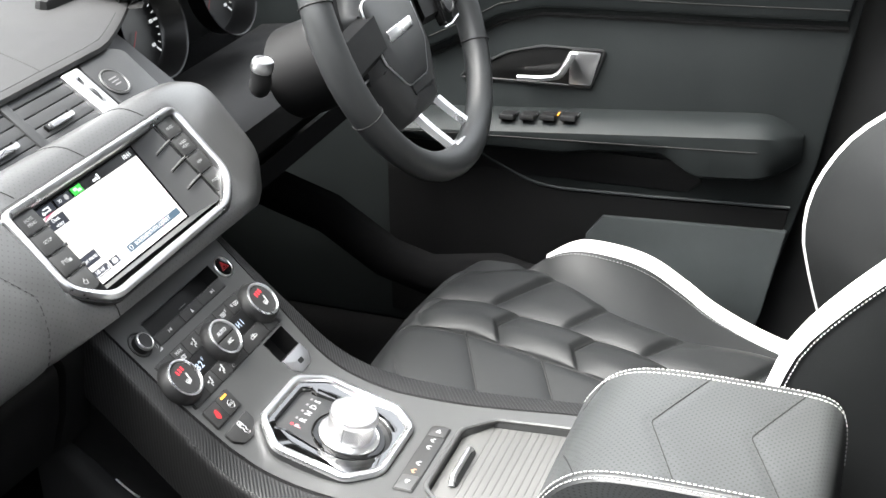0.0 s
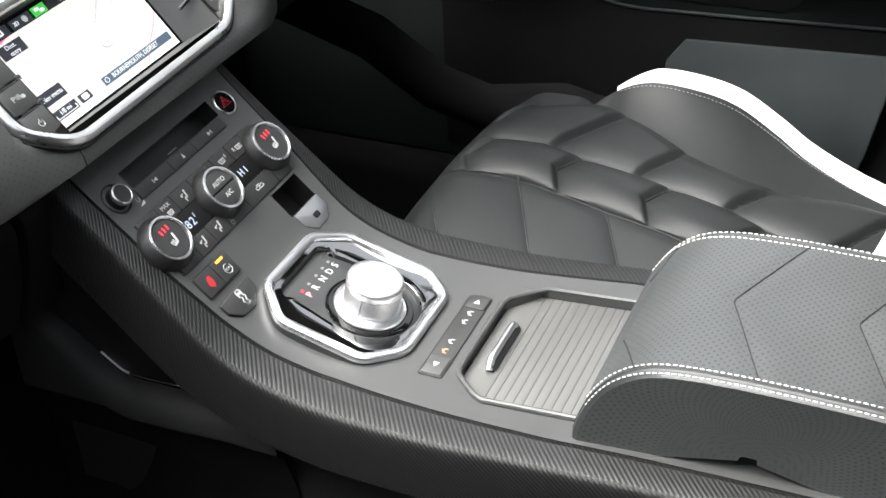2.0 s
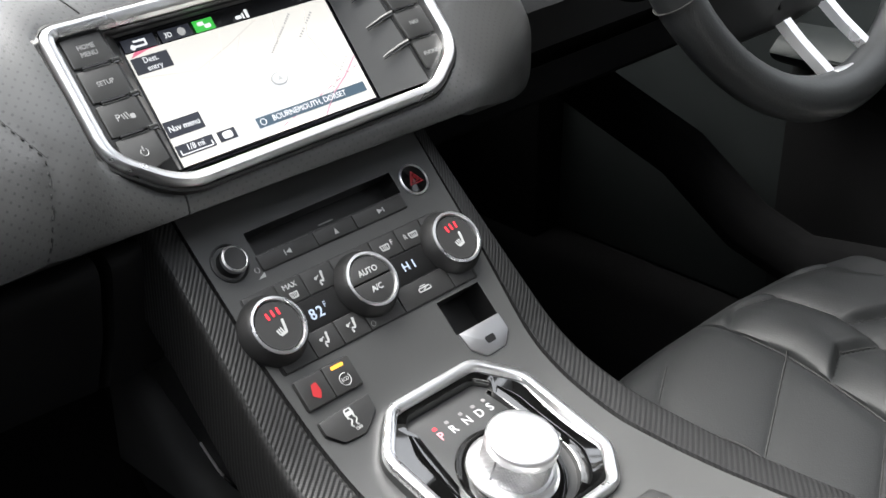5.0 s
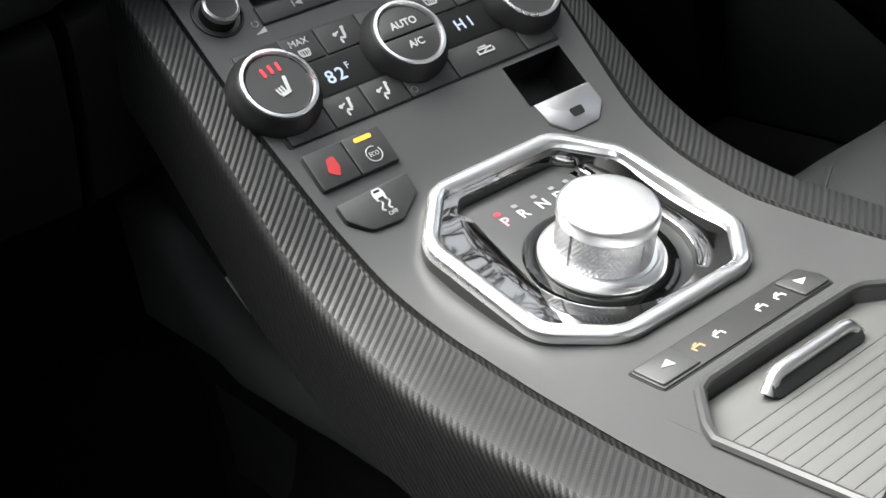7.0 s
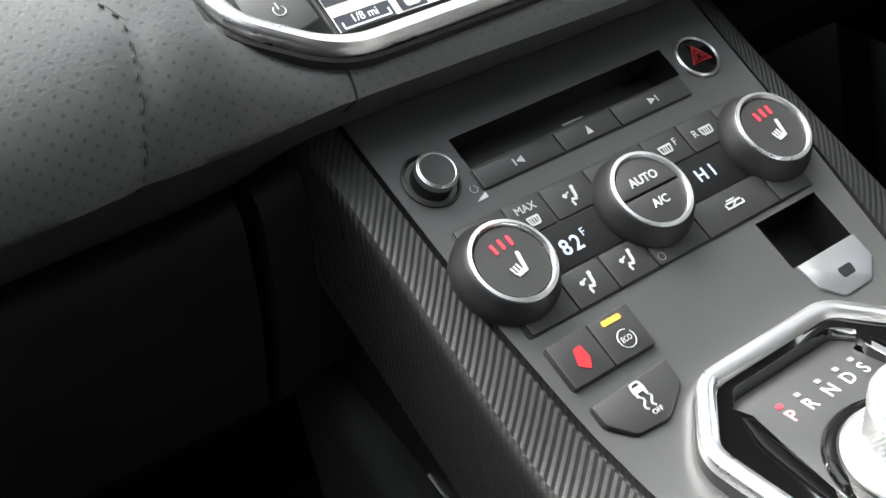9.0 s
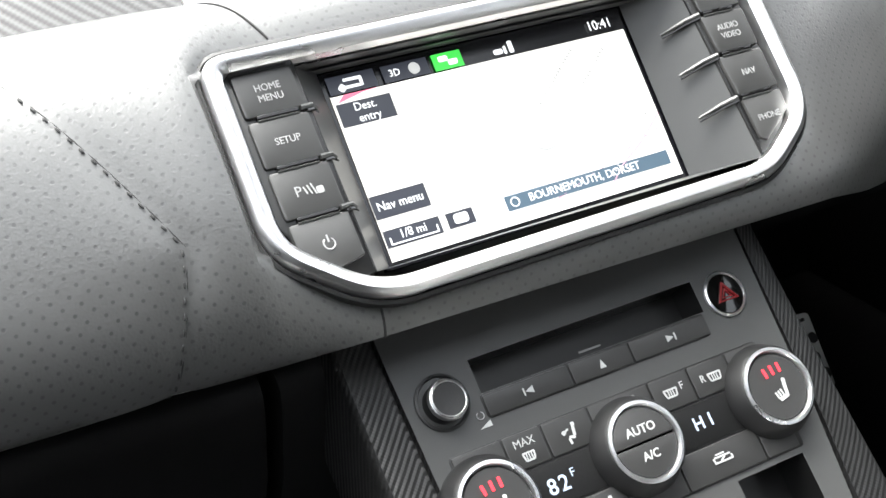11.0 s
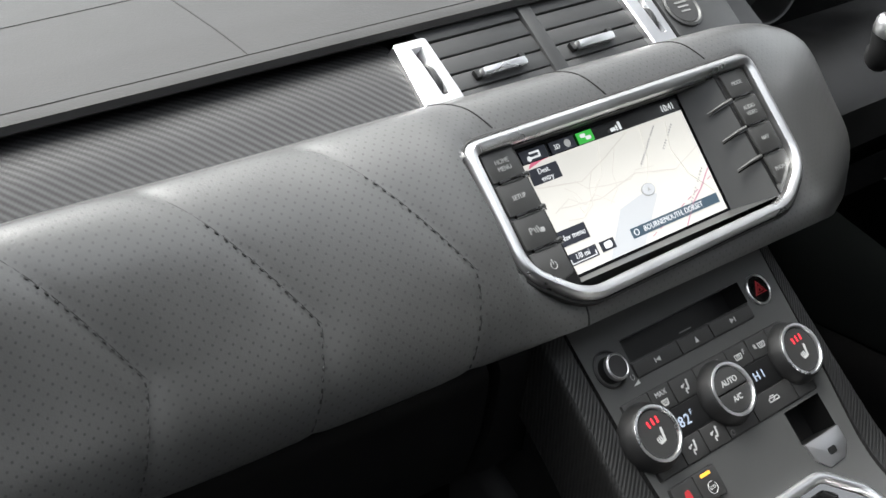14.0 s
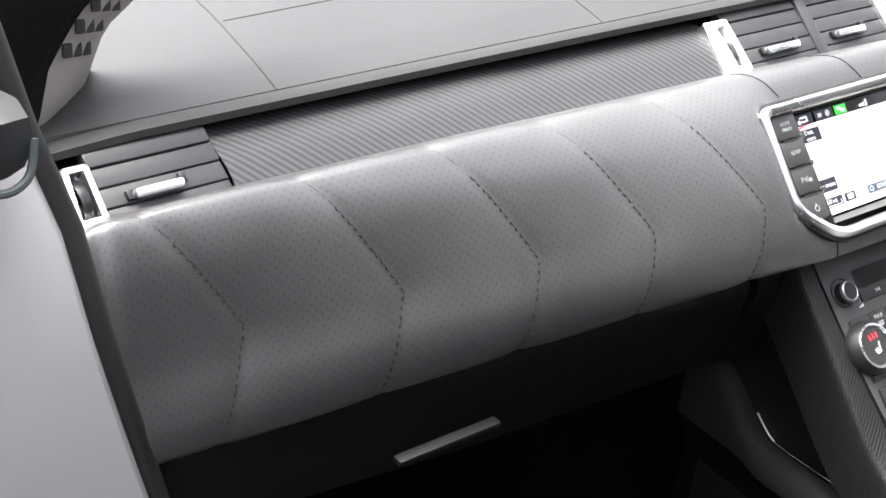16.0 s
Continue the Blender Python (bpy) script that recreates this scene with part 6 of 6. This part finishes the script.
for side in (-1, 1):
    arm = spline([(side * 0.060, 0.0), (side * 0.110, -0.004), (side * 0.172, -0.010)], 10)
    part("spoke", loft([[W(u, v - 0.028, -0.011).translation, W(u, v - 0.02, -0.001).translation, W(u, v + 0.018, -0.001).translation, W(u, v + 0.026, -0.011).translation, W(u, v, -0.025).translation] for u, v in arm], True), COLUMN, wheel)
    pad = part("thumb_pad", slab(fillet([(side * 0.082, 0.012), (side * 0.128, 0.014), (side * 0.130, 0.056), (side * 0.086, 0.058)][::side], 0.006, 3), 0.008, 0.020, 0.002, W(0.016 if side > 0 else -0.004, -0.055, -0.015 if side > 0 else -0.044)), PIANO, wheel)
    part("pad_ring", lathe([(0.0140, 0.020), (0.0140, 0.0225), (0.0115, 0.0230), (0.0105, 0.0212), (0.005, 0.0225), (0.001, 0.023)], 28, W(side * 0.106 + (0.016 if side > 0 else -0.004), -0.019, -0.015 if side > 0 else -0.044)), DARK_PLASTIC, pad)
    part("pad_edge", tube([W(side * 0.090, -0.043, 0.0045 if side > 0 else -0.0245).translation, W(side * 0.113, -0.0445, 0.0045 if side > 0 else -0.0245).translation, W(side * 0.140, -0.041, 0.0045 if side > 0 else -0.0245).translation], 0.0012, 6), CHROME, pad)
    # lower metal spokes
    run = spline([(0.014 + side * 0.033, -0.112, -0.024), (0.018 + side * 0.034, -0.132, -0.016), (0.023 + side * 0.035, -0.156, -0.004), (0.027 + side * 0.035, -0.175, 0.004)], 12)
    part("lower_spoke", loft([[W(u - 0.008, v, h - 0.004).translation, W(u - 0.005, v, h + 0.004).translation, W(u + 0.005, v, h + 0.004).translation, W(u + 0.008, v, h - 0.004).translation] for u, v, h in run]), CHROME if side > 0 else ALLOY, wheel, "satin metal lower spoke")
part("spoke_foot", slab(fillet([(-0.018, -0.180), (0.074, -0.182), (0.070, -0.164), (-0.012, -0.161)], 0.006, 3), -0.006, 0.0085, 0.003, W(0, 0)), ALLOY, wheel)

column = thing("steering_column", (0.385, 0.08, 0.10), "black steering column shroud with a control stalk", "column")
rows = []
for h, sx, sy in ((-0.025, 0.052, 0.050), (-0.050, 0.056, 0.054), (-0.09, 0.060, 0.056), (-0.13, 0.064, 0.056), (-0.16, 0.066, 0.056)):
    rows.append([W(sx * math.cos(a) * (1 if abs(math.cos(a)) < 0.8 else 1.02), sy * math.sin(a) - 0.022, h).translation for a in np.linspace(0, 2 * math.pi, 40, endpoint=False)])
part("shroud", loft(rows, True), COLUMN, column)
part("shroud_joint", tube([W(0.0585 * math.cos(a), 0.0555 * math.sin(a) - 0.022, -0.070).translation for a in np.linspace(0, 6.283, 40, endpoint=False)], 0.0016, 6, True), RUBBER, column)
rows = [[W(0.098 * math.cos(a) * k, 0.095 * math.sin(a) * k, h).translation for a in np.linspace(radians(120), radians(300), 22)] for k, h in ((0.93, -0.026), (1.0, -0.030), (1.02, -0.045), (0.9, -0.055))]
part("paddle_collar", loft(rows), COLUMN, column)
part("paddle", loft([[W(-0.112 - 0.012 * k, v, -0.030 + 0.004 * k).translation for v in np.linspace(-0.035, 0.055, 8)] for k in (0, 1, 2)]), DARK_PLASTIC, column)
stalk = [(0.330, 0.080, 0.108), (0.300, 0.066, 0.118), (0.272, 0.050, 0.124), (0.265, 0.044, 0.132), (0.262, 0.042, 0.150)]
part("stalk", tube(spline(stalk, 14).tolist(), [0.010] * 5 + [0.0115] * 9, 14), SOFT_BLACK, column)
part("stalk_cap", lathe([(0.0118, 0), (0.0128, 0.003), (0.0128, 0.010), (0.0112, 0.0135), (0.0082, 0.0145), (0.0072, 0.0125)], 32, axes((0.262, 0.0415, 0.148), (1, 0, 0), (0, 0.88, 0.25)), cap=False), CHROME, column, "bright stalk end")
part("stalk_button", lathe([(0.0076, 0.0110), (0.0074, 0.0132), (0.001, 0.0138)], 28, axes((0.262, 0.0415, 0.148), (1, 0, 0), (0, 0.88, 0.25))), GRIP, column)

for group in (wheel, column):
    off = Vector(group.location) - Vector((0.385, -0.076, 0.190))
    group.location = Vector((0.399, -0.066, 0.171) if group is wheel else (0.390, -0.068, 0.177)) + off * 0.96
    group.scale = (0.96, 0.96, 0.96)

# ---------------------------------------------------------------- instrument cluster
cluster = thing("instrument_cluster", (0.40, 0.25, 0.10), "black instrument cluster with two white-marked dials", "instrument cluster")
hood = []
for k, x in enumerate(np.linspace(0.300, 0.62, 24)):
    f = math.sin(math.pi * (k + 0.6) / 24.2)
    hood.append([(x, 0.245, 0.195 + 0.0 * f), (x, 0.195 + 0.02 * (1 - f), 0.196 + 0.050 * f), (x, 0.190 + 0.02 * (1 - f), 0.206 + 0.054 * f), (x, 0.23, 0.214 + 0.062 * f), (x, 0.34, 0.215 + 0.055 * f), (x, 0.45, 0.21)])
part("hood", loft(hood), TOP_LEATHER, cluster)
part("back", block((0.235, 0.29, 0.02), (0.60, 0.31, 0.22), 0.01), RECESS, cluster)
part("lower_shelf", loft([[(x, 0.290, 0.085), (x, 0.175, 0.070), (x, 0.160, 0.055), (x, 0.200, -0.04)] for x in np.linspace(0.225, 0.61, 10)]), SHADE_BLACK, cluster)
part("shelf_edge", tube([(0.225 + 0.04 * k, 0.172, 0.0705) for k in range(10)], 0.0022, 6), DARK_PLASTIC, cluster)
for cx in (0.352, 0.530):
    q = axes((cx, 0.262, 0.155), (1, 0, 0), (0, 0.30, 0.954))
    d = part("dial", lathe([(0.062, 0.030), (0.064, 0.031), (0.0615, 0.028), (0.056, 0.004), (0.052, 0.0), (0.001, 0.0)], 56, q), RECESS, cluster)
    part("dial_ring", lathe([(0.0620, 0.0300), (0.0632, 0.0312), (0.0642, 0.0305)], 56, q, cap=False), DARK_PLASTIC, d)
    marks, small = [], []
    for k in range(25):
        a = radians(225 - 270 * k / 24)
        marks.append((0.047 * math.cos(a), 0.047 * math.sin(a), 0.009 if k % 4 == 0 else 0.005, 0.0026 if k % 4 == 0 else 0.0014, math.degrees(a)))
        if k % 4 == 0:
            small.append((0.037 * math.cos(a), 0.037 * math.sin(a), 0.0075, 0.0042, 0))
    part("ticks", bars(marks, q @ Matrix.Translation((0, 0, 0.0005))), DIAL_LIT, d)
    for item in small:
        part("figure", bars([item], q @ Matrix.Translation((0, 0, 0.0005))), DIAL_LIT, d)
    part("needle", bars([(-0.018, -0.018, 0.046, 0.0016, 45)], q @ Matrix.Translation((0, 0, 0.004))), HAZARD_RED, d)

cluster.location += Vector((0.0, -0.012, -0.015))

# ---------------------------------------------------------------- driver's door
door = thing("driver_door", (0.78, -0.15, -0.45), "dark grey soft-trimmed driver's door with a padded armrest", "door")


def D(y, z, out=0.0):
    """A point on the door's inner face, out metres into the cabin."""
    return (0.752 - out, y, z)


def door_slab(pts, out0, out1, bev, r=0.0):
    """A panel on the door: outline of (y, z), from depth out0 to out1."""
    flat = [(-y, z) for y, z in pts]
    area = sum(flat[i - 1][0] * flat[i][1] - flat[i][0] * flat[i - 1][1] for i in range(len(flat)))
    flat = flat if area > 0 else flat[::-1]
    m = axes((0.752, 0, 0), (0, -1, 0), (0, 0, 1))
    return slab(fillet(flat, r, 4) if r else flat, out0, out1, bev, m)


part("panel", door_slab([(0.50, -0.44), (0.50, 0.15), (-0.575, 0.165), (-0.535, -0.09), (-0.478, -0.32), (-0.44, -0.44)], -0.05, 0.0, 0.004, 0.01), DOOR_SOFT, door)
belt = [(0.45, 0.170), (0.45, 0.02), (0.02, 0.035), (-0.04, 0.066), (-0.085, 0.092), (-0.145, 0.1075), (-0.22, 0.111), (-0.40, 0.116), (-0.556, 0.122), (-0.566, 0.170), (-0.575, 0.20), (0.45, 0.20)]
part("upper_pad", door_slab(belt, -0.02, 0.020, 0.010), DOOR_SOFT, door)
part("pad_groove", tube([D(y, z - 0.013, 0.0) for y, z in belt[2:9]], 0.0035, 6), RUBBER, door)
part("upper_rail", tube([D(y, z + 0.018, 0.020) for y, z in belt[2:9]], 0.0012, 5), SEAM, door)
# armrest with a pocket scooped under its front half
def rest_top(y):
    return -0.036 + 0.085 * (-y - 0.30)


rest = []
for y in [*np.arange(0.10, -0.500, -0.015), -0.502, -0.510, -0.5145]:
    f = ease(-0.520, -0.455, y)
    low = float(np.interp(-y, (0.0, 0.185, 0.231, 0.328, 0.375, 0.470), (-0.104, -0.100, -0.091, -0.082, -0.113, -0.106)))
    top = rest_top(y)
    w = 0.055 * f ** 0.45
    mid = (top + low) / 2
    g = 0.35 + 0.65 * f ** 0.6
    z = lambda v: mid + (v - mid) * g
    rest.append([D(y, z(top + 0.004), -0.002), D(y, z(top), 0.020 * f), D(y, z(top - 0.003), 0.75 * w), D(y, z(top - 0.014), w), D(y, z((top + low) / 2), w * 1.02), D(y, z(low + 0.010), w * 0.92), D(y, z(low), 0.6 * w), D(y, z(low), -0.002)])
part("armrest", loft(rest), DOOR_SOFT, door, "padded armrest")
part("armrest_line", tube([D(y, -0.064 + 0.05 * (-y - 0.427) + 0.006, 0.0562) for y in np.arange(0.05, -0.48, -0.03)], 0.0010, 5), SEAM, door)
part("pull_scoop", door_slab([(0.06, -0.100), (0.06, -0.140), (-0.10, -0.152), (-0.36, -0.150), (-0.385, -0.130), (-0.34, -0.104)], -0.001, 0.004, 0.001, 0.008), SOFT_BLACK, door)
line = spline([D(0.10, -0.085, 0.004), D(-0.02, -0.112, 0.004), D(-0.077, -0.139, 0.004), D(-0.148, -0.166, 0.004), D(-0.25, -0.1655, 0.004), D(-0.40, -0.159, 0.004), D(-0.506, -0.154, 0.004)], 40)
part("trim_line", tube(line.tolist(), 0.0022, 6), DOOR_GREY, door)
part("lower_panel", door_slab([(0.10, -0.095), (-0.077, -0.144), (-0.148, -0.171), (-0.25, -0.1705), (-0.505, -0.159), (-0.478, -0.32), (-0.45, -0.42), (0.10, -0.42)], -0.001, 0.0025, 0.002), COLUMN, door)
part("door_bin", door_slab([(-0.241, -0.203), (-0.506, -0.190), (-0.480, -0.330), (-0.46, -0.40), (-0.20, -0.40), (-0.217, -0.236)], 0.0, 0.008, 0.003, 0.004), DOOR_GREY, door, "grey lower door pocket")
bowl = fillet([(-0.020, -0.010), (-0.070, -0.008), (-0.215, -0.006), (-0.236, 0.050), (-0.145, 0.049), (-0.095, 0.036), (-0.030, 0.000)], [0.004, 0.004, 0.006, 0.006, 0.02, 0.02, 0.004], 4)
part("handle_bowl", door_slab(bowl, -0.002, 0.0025, 0.001), RECESS, door)
part("bowl_rim", tube([D(y, z, 0.0028) for y, z in bowl], 0.0020, 6, True), DARK_PLASTIC, door)
part("handle_plate", door_slab([(-0.184, -0.004), (-0.216, -0.003), (-0.230, 0.046), (-0.186, 0.046)], 0.001, 0.006, 0.001, 0.003), ALLOY, door)
part("door_handle", tube(spline([D(-0.112, 0.003, 0.016), D(-0.150, 0.006, 0.018), D(-0.172, 0.012, 0.018), D(-0.182, 0.026, 0.016), D(-0.190, 0.044, 0.010)], 16).tolist(), [0.0042] * 9 + [0.0055] * 7, 10), CHROME, door, "chrome pull handle")
for k in range(4):
    part("window_switch", box(0.030, 0.022, 0.008, 0.002, Matrix.Translation(D(-0.105 - 0.030 * k, rest_top(-0.105 - 0.030 * k) - 0.001, 0.034)) @ Matrix.Rotation(radians(8), 4, "Y")), SOFT_BLACK, door)
    part("switch_mark", box(0.012, 0.0012, 0.002, 0.0004, Matrix.Translation(D(-0.1185 - 0.030 * k, rest_top(-0.1185 - 0.030 * k) + 0.006, 0.034))), AMBER if k == 2 else CHROME, door)
part("window_frame", tube([(0.755, -0.575, 0.17), (0.735, -0.60, 0.45), (0.70, -0.58, 0.66), (0.68, -0.12, 0.70)], 0.03, 8), SOFT_BLACK, door)

door.location = (0.78 + 0.038, -0.15 * 0.98 + 0.022, -0.45 * 0.967 - 0.0235)
door.scale = (1.0, 0.98, 0.967)

# ---------------------------------------------------------------- footwell
rest_plate = thing("foot_pedal", (0.49, 0.32, -0.45), "drilled metal pedal in the driver's footwell", "pedal")
pm = axes((0.470, 0.300, -0.326), (0.92, 0.0, -0.10), (-0.10, 0.72, 0.66))
plate_o = fillet([(-0.014, -0.036), (0.012, -0.036), (0.017, 0.034), (-0.013, 0.034)], 0.005, 4)
pp = part("plate", slab(plate_o, -0.003, 0.0015, 0.001, pm), ALLOY, rest_plate)
for u, v in ((-0.006, 0.004), (0.009, 0.010), (0.003, -0.007), (-0.005, -0.019), (0.007, -0.023)):
    part("rubber_stud", lathe([(0.0052, 0.001), (0.0050, 0.0028), (0.0038, 0.0034)], 16, pm @ Matrix.Translation((u, v, 0))), RUBBER, pp)
part("lettering_bar", bars([(0.001, 0.027, 0.016, 0.003, 8)], pm @ Matrix.Translation((0, 0, 0.0016))), DARK_PLASTIC, pp)
part("stem", tube([tuple(pm @ Vector((0, 0.01, -0.004))), (0.49, 0.44, -0.27), (0.49, 0.56, -0.24)], 0.008, 8), SOFT_BLACK, rest_plate)
structure("wheel_arch", tube([(0.58, -0.26, -0.290), (0.63, -0.17, -0.270), (0.645, -0.10, -0.264), (0.62, -0.01, -0.268), (0.61, 0.05, -0.245), (0.60, 0.13, -0.185), (0.60, 0.40, -0.10)], 0.03, 10), SHADE_BLACK, "black kick panel edge in the driver's footwell", "kick panel")

# ---------------------------------------------------------------- passenger's door opening
jamb = []
for x0, y0, z in ((-0.735, 0.13, 0.30), (-0.722, 0.115, 0.237), (-0.706, 0.10, 0.18), (-0.697, 0.085, 0.118), (-0.680, 0.085, 0.048), (-0.660, 0.080, -0.035), (-0.648, 0.075, -0.12), (-0.645, 0.07, -0.36)):
    jamb.append([(x0, y0, z), (x0 - 0.006, y0 - 0.012, z), (x0 - 0.035, y0 - 0.025, z), (x0 - 0.09, y0 - 0.035, z), (x0 - 0.13, y0 - 0.02, z), (x0 - 0.15, y0 + 0.05, z), (x0 - 0.16, y0 + 0.4, z)])
opening = [structure("door_jamb", loft(jamb), PAINT, "grey painted front edge of the passenger's door opening", "door jamb"),
           structure("door_seal", tube([(r[0][0] + 0.006, r[0][1] + 0.004, r[0][2]) for r in jamb], 0.007, 10), RUBBER, "black rubber door seal", "seal"),
           structure("dash_end", loft([[(-0.690, y, z) for y, z in ((0.20, 0.20), (0.13, 0.16), (0.09, 0.06), (0.09, 0.0), (0.12, -0.30))], [(-0.706, y, z) for y, z in ((0.22, 0.21), (0.15, 0.16), (0.11, 0.06), (0.11, 0.0), (0.14, -0.30))]]), SOFT_BLACK, "black end cap of the dashboard", "end cap")]
LEFT = spline([(-0.690, 0.200, 0.190), (-0.684, 0.200, 0.209), (-0.679, 0.203, 0.227), (-0.669, 0.205, 0.242), (-0.655, 0.208, 0.259), (-0.637, 0.212, 0.273), (-0.57, 0.24, 0.340), (-0.50, 0.27, 0.42)], 24)
RIGHT = spline([(-0.668, 0.230, 0.188), (-0.653, 0.230, 0.194), (-0.645, 0.230, 0.201), (-0.637, 0.230, 0.222), (-0.626, 0.232, 0.238), (-0.595, 0.235, 0.262), (-0.52, 0.255, 0.33), (-0.45, 0.275, 0.41)], 24)
trim = [[tuple(a), tuple(a * 0.7 + b * 0.3 + np.array((0.0, -0.006, 0.002))), tuple(a * 0.3 + b * 0.7 + np.array((0.0, -0.006, 0.002))), tuple(b), tuple(b + np.array((0.012, 0.02, -0.004)))] for a, b in zip(LEFT, RIGHT)]
ptrim = structure("pillar_trim", loft(trim), PILLAR, "pale pillar foot trim with a demister grille", "pillar trim")
for i in range(3):
    for j in range(3):
        k = 3.6 + 1.15 * i
        a = np.array([np.interp(k, range(24), LEFT[:, n]) for n in range(3)])
        b = np.array([np.interp(k, range(24), RIGHT[:, n]) for n in range(3)])
        c = a + (b - a) * (0.22 + 0.22 * j) + np.array((0, -0.0066, 0.002))
        part("grille_slot", box(0.0058, 0.0030, 0.0085, 0.0010, Matrix.Translation(tuple(c))), DARK_PLASTIC, ptrim)
structure("pillar_dark", loft([[tuple(a + np.array((0.001, 0.0, 0.0))), tuple(a + np.array((-0.012, -0.012, 0.004))), tuple(a + np.array((-0.06, -0.02, 0.02))), tuple(a + np.array((-0.30, 0.0, 0.04)))] for a in LEFT]), SHADE_BLACK, "black edge of the windscreen pillar", "pillar")
hinge = thing("hinge_cover", (-0.746, 0.07, 0.24), "dark grey rounded cover on the door hinge", "cover")
part("cover", box(0.046, 0.040, 0.044, 0.018, axes((-0.752, 0.076, 0.244), (1, 0.2, 0), (0, 1, 0.2))), DARK_PLASTIC, hinge)
part("edge", tube(spline([(-0.768, 0.052, 0.250), (-0.750, 0.050, 0.242), (-0.734, 0.054, 0.247), (-0.728, 0.060, 0.265)], 14).tolist(), 0.0025, 8), DOOR_GREY, hinge)
dark = bpy.data.objects["pillar_dark"]
for ob in opening:
    ob.location = Vector(ob.location) + Vector((0.008, -0.024, 0.004))
for ob in (ptrim, dark):
    ob.location = Vector(ob.location) + Vector((0.018, -0.024, -0.002))
hinge.location = Vector(hinge.location) + Vector((0.006, -0.022, 0.000))
hinge.scale = (0.88, 0.88, 0.9)
